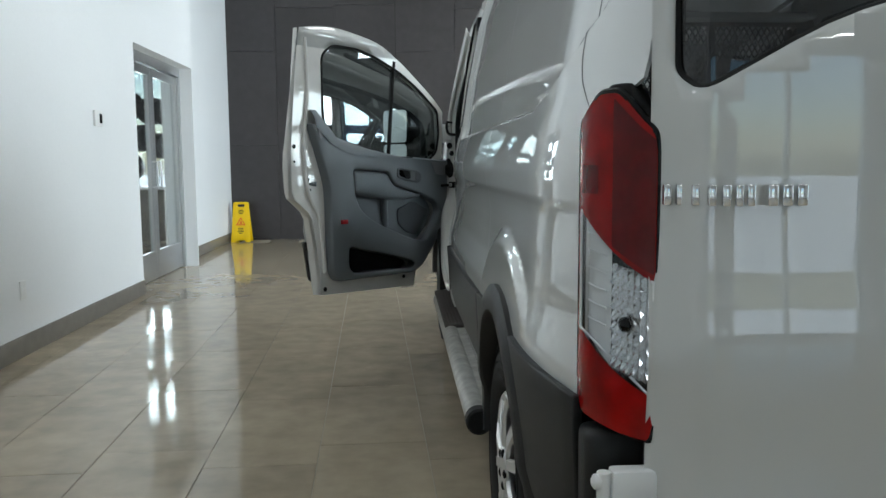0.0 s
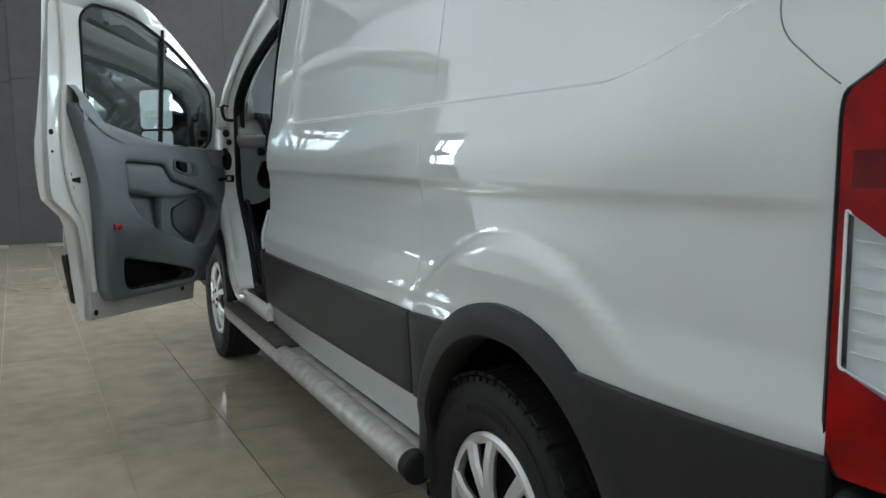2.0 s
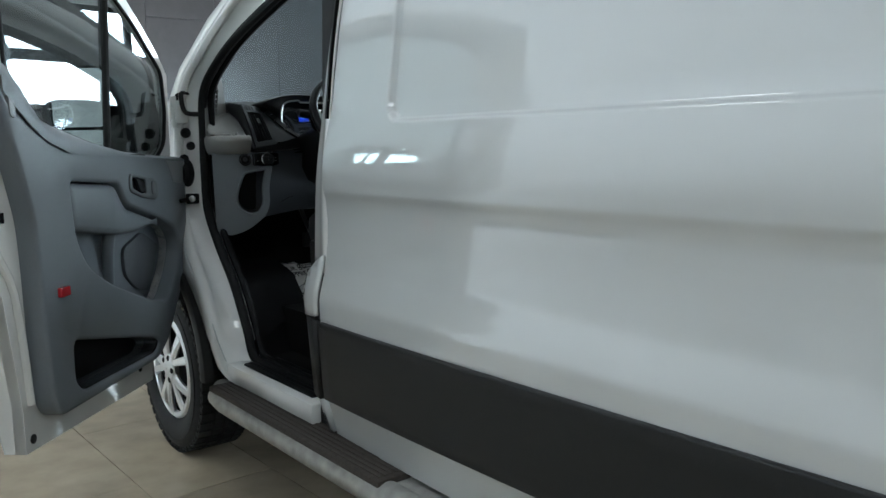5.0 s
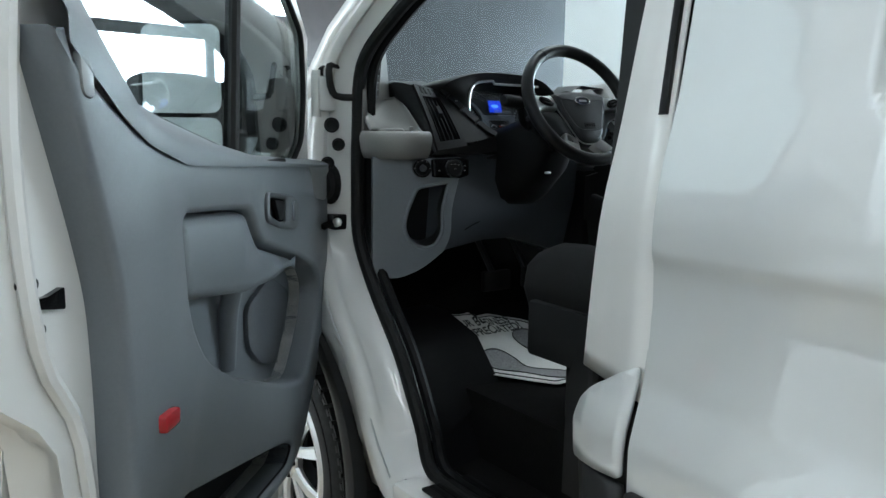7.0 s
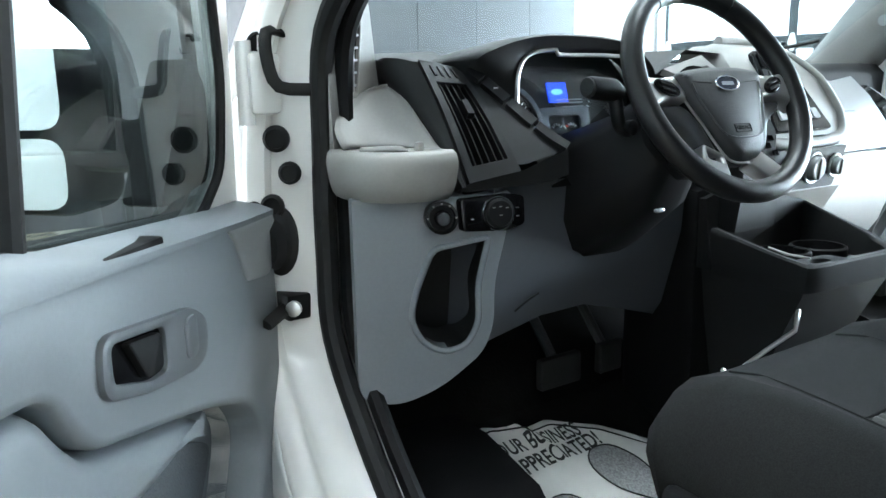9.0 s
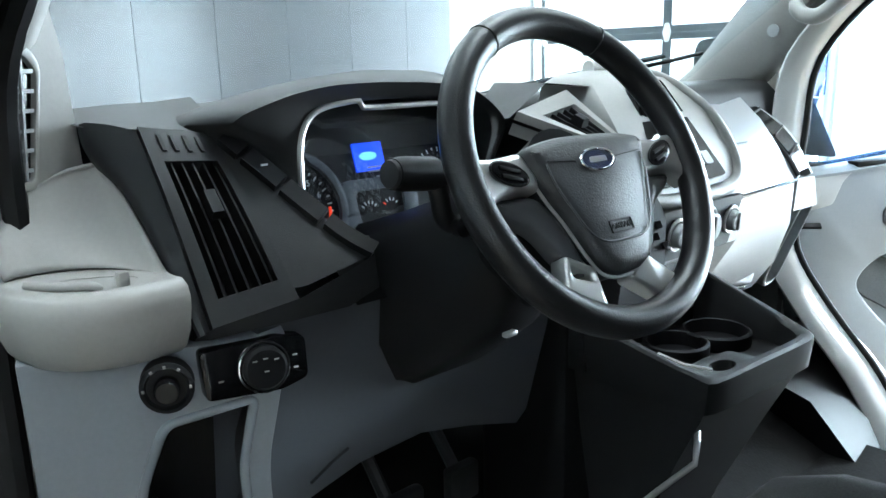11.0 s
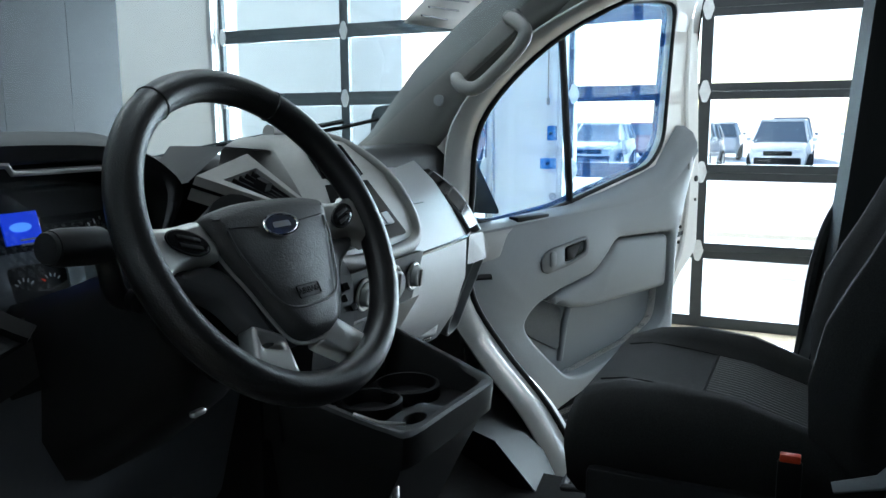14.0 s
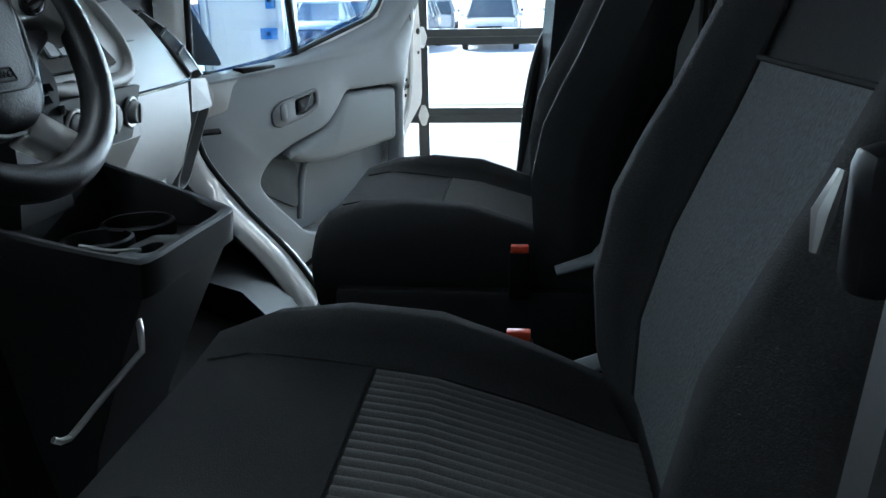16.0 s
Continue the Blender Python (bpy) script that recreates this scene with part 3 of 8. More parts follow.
# lamps at the next room's added windows brighten the view through the door
lamp("fill_next_room", "AREA", look((-8.5, 2.8, 1.8), (-5, 3.6, 1.2)), 30.0, (0.92, 0.96, 1.0), size=(3.5, 2.8))
lamp("fill_north", "AREA", look((-6.2, YF + 0.4, 1.7), (-6.0, 6, 1.2)), 300.0, (0.92, 0.96, 1.0), size=(3.2, 2.7))
# lamp at the bay's added window brightens the dark panel wall
lamp("fill_bay", "AREA", look((10.3, 9.7, 1.9), (8, 9.7, 1.8)), 230.0, (0.80, 0.91, 1.0), size=(2.0, 3.3))

# ---- the van: outside ----
van = thing("van", "white panel van with its front doors open, charcoal side cladding", "van")
_z = np.linspace(0.3, 2.2, 381)
_w = np.interp(_z, [0.3, 0.40, 0.49, 0.56, 0.78, 0.84, 0.87, 0.93, 1.0, 1.06, 1.14, 1.18, 1.27, 1.32, 1.36, 1.6, 1.85, 1.98, 2.06, 2.10, 2.2], [0.93, 0.955, 0.975, 0.994, 1.005, 1.006, 0.998, 0.981, 0.974, 0.973, 0.981, 0.984, 0.977, 0.966, 0.956, 0.922, 0.872, 0.83, 0.765, 0.68, 0.5])
_k = np.hanning(9)
_w = np.convolve(np.pad(_w, 4, "edge"), _k / _k.sum(), "valid")


def half_width(y, z):
    """Half the van's width: sill, flared flank, shoulder, tumblehome, pressed panel and wheel flare."""
    w = float(np.interp(z, _z, _w))
    w += 0.012 * ease(0.5, -0.3, y) * math.exp(-((z - 1.01) / 0.10) ** 2)
    w += 0.005 * ease(1.112, 1.140, z) * ease(1.30, 1.20, z) * ease(-0.90, -0.70, y)
    r = math.hypot(y + 0.10, z - 0.42)
    if z > 0.78 and w < 1.005:
        w += (1.005 - w) * ease(0.622, 0.574, r) * ease(0.42, 0.28, y)
    if y < -0.45:
        w -= 0.16 * (-0.45 - y) ** 2 * 1.6
    if y > 1.3:
        w -= 0.03 * (y - 1.3) ** 2
    zb = 1.314 + (0.55 * (-0.36 - y) ** 1.5 if y < -0.36 else 0.0)
    d1, d2 = z - zb, 1.685 - y
    d = min(d1, d2) if max(d1, d2) > 0.06 or min(d1, d2) < -0.05 else 0.06 - math.hypot(0.06 - min(d1, 0.06), 0.06 - min(d2, 0.06))
    return w - 0.018 * ease(0.0, 0.012, d)


def arc(cy, cz, r, a0, a1, n=24):
    return [(cy + r * math.cos(radians(a0 + (a1 - a0) * i / n)), cz + r * math.sin(radians(a0 + (a1 - a0) * i / n))) for i in range(n + 1)]


GROOVE = mat("shaded panel groove", (0.16, 0.16, 0.16), 0.5)


def pressed(name, bm, side, label):
    """A painted pressing of the flank with a folded rim; its shading follows the pressed surface itself."""
    bm.normal_update()
    for f in bm.faces:
        if f.normal.x * side < 0:
            f.normal_flip()
    n_face = len(bm.faces)
    rim = bmesh.ops.extrude_edge_only(bm, edges=[e for e in bm.edges if e.is_boundary])
    for v in rim["geom"]:
        if isinstance(v, bmesh.types.BMVert):
            v.co.x -= side * 0.006
    me = bpy.data.meshes.new(name)
    bm.to_mesh(me)
    bm.free()
    me.polygons.foreach_set("use_smooth", [True] * len(me.polygons))
    lean = []
    for v in me.vertices:
        y, z, e = v.co.y, v.co.z, 0.0025
        lean.append(Vector((side, -(half_width(y + e, z) - half_width(y - e, z)) / (2 * e), -(half_width(y, z + e) - half_width(y, z - e)) / (2 * e))).normalized())
    shade = []
    for p in me.polygons:
        for k in p.vertices:
            shade.append(lean[k] if p.index < n_face else p.normal)
    me.normals_split_custom_set(shade)
    ob = new(name, me)
    me.materials.append(PAINT)
    ob.parent = van
    ob.matrix_parent_inverse = van.matrix_world.inverted()
    return tagged(ob, label)


def flank(side):
    def put(y, z):
        return Vector((side * half_width(y, z), y, z))
    ys = steps(-0.98, 1.95, 0.045) + steps(1.645, 1.715, 0.006) + steps(-0.80, 0.42, 0.022)
    zs = steps(0.40, 2.1, 0.035) + steps(1.112, 1.150, 0.005) + steps(1.306, 1.340, 0.004) + steps(1.34, 1.60, 0.009) + steps(0.78, 1.06, 0.014)
    a0 = math.degrees(math.asin((0.43 - 0.42) / 0.43))
    rear = [(0.3472, 0.43), (0.3472, 2.09), (-0.96, 2.09), (-0.96, 1.33), (-0.93, 1.315), (-0.86, 1.275), (-0.845, 1.22), (-0.845, 0.78), (-0.845, 0.43)] + arc(-0.10, 0.42, 0.43, 180 - a0, a0)
    pressed("rear_side_panel", sheet(rear, ys, zs, put), side, "glossy white rear quarter panel with flared wheel arch")
    front = [(0.3495, 0.43), (1.985, 0.43), (1.980, 0.97), (1.962, 1.33), (1.950, 1.75), (1.91, 2.09), (0.3495, 2.09)]
    glaze = rounded([(0.62, 1.37), (1.84, 1.37), (1.82, 1.90), (0.62, 1.92)], 0.08)
    if side > 0:
        gl = part("side_window", sheet(glaze, steps(0.6, 1.9, 0.1), steps(1.3, 1.95, 0.1), lambda y, z: put(y, z) + Vector((-0.004, 0, 0))), GLASS, van, "side window in the far panel")
        gl.visible_shadow = False
        part("window_seal", tube([put(p[0], p[1]) for p in glaze], 0.008, 8, True), RUBBER, gl)
    pressed("front_side_panel", sheet(front, ys, zs, put, [glaze] if side > 0 else []), side, "glossy white cargo side panel with a pressed blank window")
    part("panel_groove", tube([put(y, z) for y, z in smooth_loop([(-0.822, 1.282), (-0.775, 1.318), (-0.725, 1.37), (-0.722, 1.46), (-0.74, 1.75), (-0.76, 2.05)], 6, False)], 0.0013, 6), GROOVE, van)
    # dark gap behind the seams
    ob = part("seam_backing", sheet([(0.32, 0.5), (0.38, 0.5), (0.38, 2.05), (0.32, 2.05)], [], steps(0.5, 2.05, 0.03), lambda y, z: Vector((side * (half_width(y, z) - 0.007), y, z))), DARK, van, smooth=None)


def clad_sheet(name, loop, side, proud, label=""):
    """A cladding panel that follows the flank, standing proud of it."""
    us = [p[0] for p in loop]
    vs = [p[1] for p in loop]
    ob = part(name, sheet(loop, steps(min(us), max(us), 0.06), steps(min(vs), max(vs), 0.04), lambda y, z: Vector((side * (half_width(y, z) + proud), y, z))), CLAD, van, label, smooth=40)
    solid(ob, 0.02, 1.0 if side > 0 else -1.0)
    bv = ob.modifiers.new("edge", "BEVEL")
    bv.width, bv.segments, bv.limit_method = 0.004, 2, "ANGLE"
    return ob


def cladding(side):
    clad_sheet("side_cladding", rounded([(0.36, 0.568), (1.978, 0.545), (1.978, 0.772), (0.36, 0.792)], 0.008), side, 0.014, "charcoal plastic rubbing panel")
    clad_sheet("side_cladding", [(0.350, 0.568), (0.350, 0.792), (0.165, 0.803)] + arc(-0.115, 0.42, 0.45, 57, 19, 8), side, 0.014)
    clad_sheet("side_cladding", [(p[0], p[1]) for p in arc(-0.11, 0.42, 0.435, 188, 116, 12)] + [(-0.856, 0.812), (-0.858, 0.36)], side, 0.014, "charcoal plastic rear corner panel")
    # wheel arch lip: swept ring
    bm = bmesh.new()
    n, loops = 40, []
    for i in range(n + 1):
        a = radians(-8 + 200 * i / n)
        c, s = math.cos(a), math.sin(a)
        w = half_width(-0.115 + 0.44 * c, max(0.5, 0.42 + 0.44 * s)) + 0.018
        prof = [(0.468, w - 0.030), (0.468, w - 0.006), (0.452, w + 0.004), (0.43, w + 0.009), (0.40, w + 0.006), (0.393, w - 0.004), (0.393, w - 0.07)]
        loops.append([(side * x, -0.115 + r * c, 0.42 + r * s) for r, x in prof])
    rings(bm, loops)
    part("arch_moulding", bm, CLAD, van, "wide charcoal plastic wheel-arch lip")
    # inner wheelhouse
    bm = bmesh.new()
    loops = []
    for x in (0.975, 0.55):
        loops.append([(side * x, -0.10 + 0.415 * math.cos(radians(-25 + 230 * i / 24)), 0.42 + 0.415 * math.sin(radians(-25 + 230 * i / 24))) for i in range(25)])
    rings(bm, loops, closed=False, caps=False)
    part("wheelhouse_liner", bm, DARK, van)


def wheel(side, y, steer=0.0):
    """Tyre with tread blocks and shoulder text bars, and a silver ten-spoke cover with dark slots."""
    m = Matrix.Translation((side * 0.865, y, 0.352)) @ Matrix.Rotation(radians(steer), 4, "Z") @ axes((0, 0, 0), (0, 1, 0), (0, 0, 1), (1, 0, 0)) @ Matrix.Diagonal((1, 1, side, 1))
    prof = [(0.212, 0.085), (0.222, 0.103), (0.250, 0.115), (0.290, 0.119), (0.322, 0.112), (0.340, 0.098), (0.349, 0.078), (0.352, 0.0), (0.349, -0.078), (0.340, -0.098), (0.29, -0.119), (0.212, -0.09), (0.212, 0.085)]
    tyre = part("wheel", lathe(prof, m, 64, caps=False), TYRE, van, "black tyre on a steel wheel with a silver cover", smooth=40)
    bm = bmesh.new()
    for k in range(48):
        a = k * math.tau / 48
        for z0, z1, s in ((-0.095, -0.055, 0.3), (-0.05, -0.008, -0.3), (-0.003, 0.003, 0), (0.008, 0.05, 0.3), (0.055, 0.108, -0.3)):
            t = m @ Matrix.Rotation(a, 4, "Z") @ Matrix.Translation((0.3525, 0, 0))
            r_out = 0.004 if z1 < 0.1 else 0.001
            box(bm, -0.006, r_out, -0.017, 0.017, z0, z1, m=t)
    part("tread", bm, TYRE, tyre, smooth=None)
    bm = bmesh.new()
    for k in range(64):
        a = k * math.tau / 64
        box(bm, -0.012, 0.006, -0.009, 0.009, -0.003, 0.004, m=m @ Matrix.Rotation(a, 4, "Z") @ Matrix.Translation((0.335, 0, 0.103)))
    part("shoulder_block", bm, TYRE, tyre, smooth=None)
    # raised rings and unreadable lettering on the sidewall
    part("sidewall_ring", lathe([(0.300, 0.1165), (0.300, 0.1200), (0.296, 0.1205), (0.294, 0.1165)], m, 64, caps=False), TYRE, tyre)
    for k in range(14):
        a = 1.2 + k * 0.055
        part("sidewall_mark", box(bmesh.new(), -0.009, 0.009, -0.005, 0.005, -0.002, 0.0022, m=m @ Matrix.Rotation(a, 4, "Z") @ Matrix.Translation((0.272, 0, 0.1165))), RUBBER, tyre, smooth=None)
    part("inner_rim", lathe([(0.212, 0.08), (0.205, 0.03), (0.12, 0.015), (0.06, 0.02)], m, 40, caps=False), DARK, tyre)
    # cover: rim ring, five forked spokes, hub
    cover = part("wheel_cover", lathe([(0.212, 0.085), (0.213, 0.098), (0.204, 0.106), (0.188, 0.104), (0.184, 0.088), (0.19, 0.08)], m, 64, caps=False), COVER, tyre, "silver plastic wheel cover")
    for k in range(5):
        bm = bmesh.new()
        for s in (-1, 1):
            a = k * math.tau / 5
            loops = []
            for r, off, w, h in ((0.045, 0.004, 0.020, 0.108), (0.09, 0.016, 0.017, 0.112), (0.14, 0.034, 0.018, 0.112), (0.19, 0.052, 0.022, 0.103)):
                ring = []
                for dx, dz in ((-w, 0.0), (-w * 0.75, 0.010), (w * 0.75, 0.010), (w, 0.0), (w * 0.6, -0.012), (-w * 0.6, -0.012)):
                    ring.append(m @ Matrix.Rotation(a, 4, "Z") @ Vector((r, s * off + dx, h - 0.006 + dz)))
                loops.append(ring)
            rings(bm, loops)
        part("spoke", bm, COVER, tyre, smooth=30)
    part("hub_cap", lathe([(0.062, 0.09), (0.064, 0.108), (0.056, 0.116), (0.03, 0.119), (0.004, 0.12)], m, 36, caps=False), COVER, tyre)
    for k in range(5):
        a = (k + 0.5) * math.tau / 5
        part("wheel_nut", lathe([(0.012, 0.0), (0.012, 0.006), (0.004, 0.009)], m @ Matrix.Rotation(a, 4, "Z") @ Matrix.Translation((0.048, 0, 0.113)), 10), DARK, tyre)


def running_board(side):
    """Galvanised round step tube with a black end plug, a ribbed tread pad and brackets."""
    x = side * 1.015
    pts = [(x + side * 0.0, 0.335, 0.384), (x, 0.36, 0.384), (x, 2.62, 0.384), (x - side * 0.01, 2.70, 0.384), (x - side * 0.05, 2.76, 0.384)]
    board = part("running_board", tube(pts, 0.041, 20), GALV, van, "galvanised tubular side step, scuffed", smooth=60)
    part("end_plug", tube([(x, 0.300, 0.384), (x, 0.306, 0.384), (x, 0.345, 0.384)], [0.036, 0.043, 0.044], 20), RUBBER, board, "black rubber end cap")
    part("inner_plate", boxed(side * 0.865, side * 1.005, 0.345, 2.70, 0.385, 0.414, bevel=0.005), GALV, board)
    part("tread_pad", boxed(side * 0.90, side * 1.045, 1.63, 2.70, 0.408, 0.431, bevel=0.009), TREAD, board, "worn brown-black anti-slip tread")
    bm = bmesh.new()
    for i in range(7):
        box(bm, side * (0.912 + i * 0.018), side * (0.920 + i * 0.018), 1.65, 2.68, 0.431, 0.4335)
    part("tread_rib", bm, TREAD, board, smooth=None)
    for y in (0.55, 1.55, 2.5):
        part("bracket", boxed(side * 0.70, side * 0.99, y - 0.03, y + 0.03, 0.335, 0.365, bevel=0.004), STEELBLACK, board)


def tail_lamp(side):
    """Tall wrap-round lamp: black bezel, red lens with a clear slanted window, ribbed white insert and faceted reflector."""
    plan = smooth_loop([(0.940, -0.833), (0.936, -0.87), (0.925, -0.905), (0.908, -0.938), (0.886, -0.962), (0.864, -0.975)], 5, False)
    leng = [0.0]
    for a, b in zip(plan, plan[1:]):
        leng.append(leng[-1] + (b - a).length)

    def at(u, z, out=0.0):
        d = u * leng[-1]
        x, y = float(np.interp(d, leng, [p.x for p in plan])), float(np.interp(d, leng, [p.y for p in plan]))
        e = 0.004
        x2, y2 = float(np.interp(d + e, leng, [p.x for p in plan])), float(np.interp(d + e, leng, [p.y for p in plan]))
        x1, y1 = float(np.interp(d - e, leng, [p.x for p in plan])), float(np.interp(d - e, leng, [p.y for p in plan]))
        t = Vector((x2 - x1, y2 - y1, 0))
        t = t.normalized() if t.length > 1e-9 else Vector((0, -1, 0))
        nrm = Vector((-t.y, t.x, 0))
        return Vector((side * (x + nrm.x * out), y + nrm.y * out, z))
    us, vs = steps(0, 1, 0.05), steps(0.75, 1.35, 0.03)
    rim = rounded([(0.0, 0.815), (0.12, 0.778), (0.95, 0.765), (1.0, 0.80), (1.0, 1.25), (0.66, 1.325), (0.40, 1.325), (0.02, 1.275)], [0.02, 0.03, 0.02, 0.01, 0.04, 0.05, 0.05, 0.04])
    lens = rounded([(0.045, 0.822), (0.145, 0.791), (0.93, 0.779), (0.962, 0.806), (0.962, 1.240), (0.652, 1.311), (0.415, 1.311), (0.06, 1.265)], [0.02, 0.03, 0.02, 0.01, 0.04, 0.05, 0.05, 0.04])
    clear = rounded([(0.13, 1.128), (0.94, 1.024), (0.94, 0.848), (0.13, 0.932)], [0.010, 0.004, 0.008, 0.012])
    case = part("tail_lamp", sheet(rim, us, vs, lambda u, z: at(u, z, -0.012)), RUBBER, van, "tall red tail lamp with a clear reversing section")
    solid(case, 0.03, 0)
    part("red_lens", sheet(lens, us, vs, lambda u, z: at(u, z, 0.026), [clear]), RED, case, "glossy red lens")
    part("dark_lens", sheet(rounded([(0.60, 1.302), (0.945, 1.235), (0.945, 1.035), (0.60, 1.075)], 0.01), us, vs, lambda u, z: at(u, z, 0.0275)), RED_DEEP, case)
    part("red_reflex", sheet(rect(0.16, 1.155, 0.42, 1.20, 0.0), us, vs, lambda u, z: at(u, z, 0.0272)), RED_DEEP, case)
    part("clear_lens", sheet(clear, us, vs, lambda u, z: at(u, z, 0.025)), LENS, case).visible_shadow = False
    part("lamp_bezel", tube([at(p[0], p[1], 0.020) for p in lens], 0.0068, 8, True), PIANO, case, "black lamp bezel")
    part("lens_frame", tube([at(p[0], p[1], 0.026) for p in clear], 0.0022, 6, True), LAMPWHITE, case)
    part("white_insert", sheet([(0.14, 1.12), (0.52, 1.075), (0.52, 0.88), (0.14, 0.92)], us, vs, lambda u, z: at(u, z, 0.012)), LAMPWHITE, case)
    for i in range(6):
        z = 0.95 + i * 0.028
        part("insert_rib", tube([at(0.17 + k * 0.06, z - k * 0.001, 0.0155) for k in range(6)], 0.0016, 6), LAMPWHITE, case)
    bm = bmesh.new()
    for i in range(7):
        for j in range(9):
            u, z = 0.55 + i * 0.058, 0.868 + j * 0.019 + (0.965 - (0.55 + i * 0.058)) * 0.04
            if z < 1.07 - (u - 0.5) * 0.11:
                v0 = bm.verts.new(at(u, z, 0.018 + 0.003 * ((i + j) % 2)))
                q = [bm.verts.new(at(u + a * 0.028, z + b * 0.0095, 0.009)) for a, b in ((-1, -1), (1, -1), (1, 1), (-1, 1))]
                for k in range(4):
                    bm.faces.new((v0, q[k], q[(k + 1) % 4]))
    part("reflector", bm, BULBREF, case, smooth=None)
    part("bulb_socket", lathe([(0.012, 0.0), (0.012, 0.008), (0.006, 0.010)], Matrix.Translation(at(0.72, 0.955, 0.016)) @ axes((0, 0, 0), (0, 0, 1), (side * 0.5, 0.8, 0), (side * 0.8, -0.5, 0)), 16), PIANO, case)


def rear_end(side):
    """Rear door half with privacy window, door seal, bumper corner and hinge."""
    def put(x, z):
        w = abs(x)
        y = -1.035 - 0.025 * (1 - (w / 0.88) ** 2) + (0.06 * ease(0.80, 0.888, w) ** 2) + 0.05 * ease(1.25, 2.1, z) - 0.012 * math.exp(-((z - 0.92) / 0.10) ** 2) * ease(0.2, 0.6, w)
        return Vector((side * w, y, z))
    win = rounded([(0.862, 1.95), (0.86, 1.33), (0.835, 1.302), (0.62, 1.42), (0.12, 1.50), (0.10, 1.95)], [0.05, 0.02, 0.02, 0.1, 0.05, 0.05])
    outer = rounded([(0.888, 0.40), (0.888, 2.05), (0.012, 2.05), (0.012, 0.40)], [0.02, 0.08, 0.01, 0.01])
    us, vs = steps(0.0, 0.9, 0.03) + steps(0.80, 0.89, 0.01), steps(0.4, 2.05, 0.04)
    door = part("rear_door", sheet(outer, us, vs, put, [win]), PAINT, van, "white rear door with a dark privacy window", smooth=50)
    solid(door, 0.012, 1.0 if side > 0 else -1.0)
    part("rear_window", sheet(win, us, vs, lambda x, z: put(x, z) + Vector((0, 0.004, 0))), PRIVACY, door)
    part("window_seal", tube([put(p[0], p[1]) for p in win], 0.006, 8, True), RUBBER, door)
    part("door_gap_seal", boxed(side * 0.84, side * 0.878, -0.975, -0.93, 0.62, 2.0), RUBBER, van)
    part("rear_bumper", boxed(side * 0.80, side * 0.970, -1.07, -0.852, 0.36, 0.640, bevel=0.03, seg=4), CLAD, van, "charcoal plastic bumper corner")
    part("bumper_riser", boxed(side * 0.86, side * 0.968, -0.925, -0.852, 0.60, 0.772, bevel=0.018, seg=3), CLAD, van)
    h = part("door_hinge", boxed(side * 0.865, side * 0.945, -1.00, -0.965, 0.655, 0.735, bevel=0.008), WHITEPL, van, "white painted rear door hinge")
    part("hinge_knuckle", tube([(side * 0.955, -0.985, 0.66), (side * 0.955, -0.985, 0.73)], 0.011, 12), WHITEPL, h)
    for z in (0.675, 0.715):
        part("hinge_bolt", lathe([(0.012, 0), (0.012, 0.01), (0.006, 0.014)], axes((side * 0.96, -0.985, z), (0, 1, 0), (0, 0, 1), (side, 0, 0)), 12), WHITEPL, h)


for s in (-1, 1):
    flank(s)
    cladding(s)
    wheel(s, 0.0)
    wheel(s, 3.30)
    running_board(s)
    tail_lamp(s)
    rear_end(s)

# raised chrome badge, drawn as plain bars
badge = [(-0.893 + i * 0.0165, 0.011) for i in range(7)] + [(-0.765 + i * 0.021, 0.015) for i in range(3)]
for i, (x, w) in enumerate(badge):
    y = -1.066 - 0.004 * (1 - abs(x)) + (0.055 * ease(0.80, 0.888, abs(x)) ** 2)
    part("badge_bar", boxed(x + 0.012, x + 0.012 + w, y - 0.008, y + 0.004, 1.142, 1.172, bevel=0.002), CHROME, van)

# roof, floor pan and nose close the shell
roof_loops = []
for y in (-0.95, -0.5, 0.5, 1.5, 1.95, 2.35):
    dz = -0.012 * max(0, y - 1.5) ** 2 * 8
    roof_loops.append([(x, y, 2.07 + dz + 0.06 * (1 - (x / 0.77) ** 4)) for x in np.linspace(-0.77, 0.77, 13)])
roof = part("roof", rings(bmesh.new(), roof_loops, False, False), PAINT, van)
solid(roof, 0.02, 0)
part("rear_header", boxed(-0.86, 0.86, -1.0, -0.9, 1.95, 2.06, bevel=0.02), PAINT, van)
part("floor_pan", boxed(-0.86, 0.86, -0.9, 2.15, 0.42, 0.60), DARK, van, smooth=None)
# unseen chassis parts, added to block light passing under the van
for x in (-0.48, 0.48):
    part("frame_rail", boxed(x - 0.04, x + 0.04, -0.85, 3.1, 0.25, 0.43, bevel=0.006), DARK, van)
part("fuel_tank", boxed(-0.74, -0.54, 0.62, 2.05, 0.23, 0.42, bevel=0.03, seg=3), DARK, van)
part("exhaust_pipe", tube(smooth_loop([(0.30, 2.9, 0.34), (0.30, 1.6, 0.27), (0.32, 0.7, 0.27), (0.62, -0.2, 0.30), (0.62, -0.9, 0.30)], 4, False), 0.045, 12), DARK, van)
part("rear_axle", tube([(-0.76, 0, 0.352), (-0.12, 0, 0.352), (0, 0, 0.352), (0.12, 0, 0.352), (0.76, 0, 0.352)], [0.05, 0.06, 0.13, 0.06, 0.05], 16), DARK, van)
nose = []
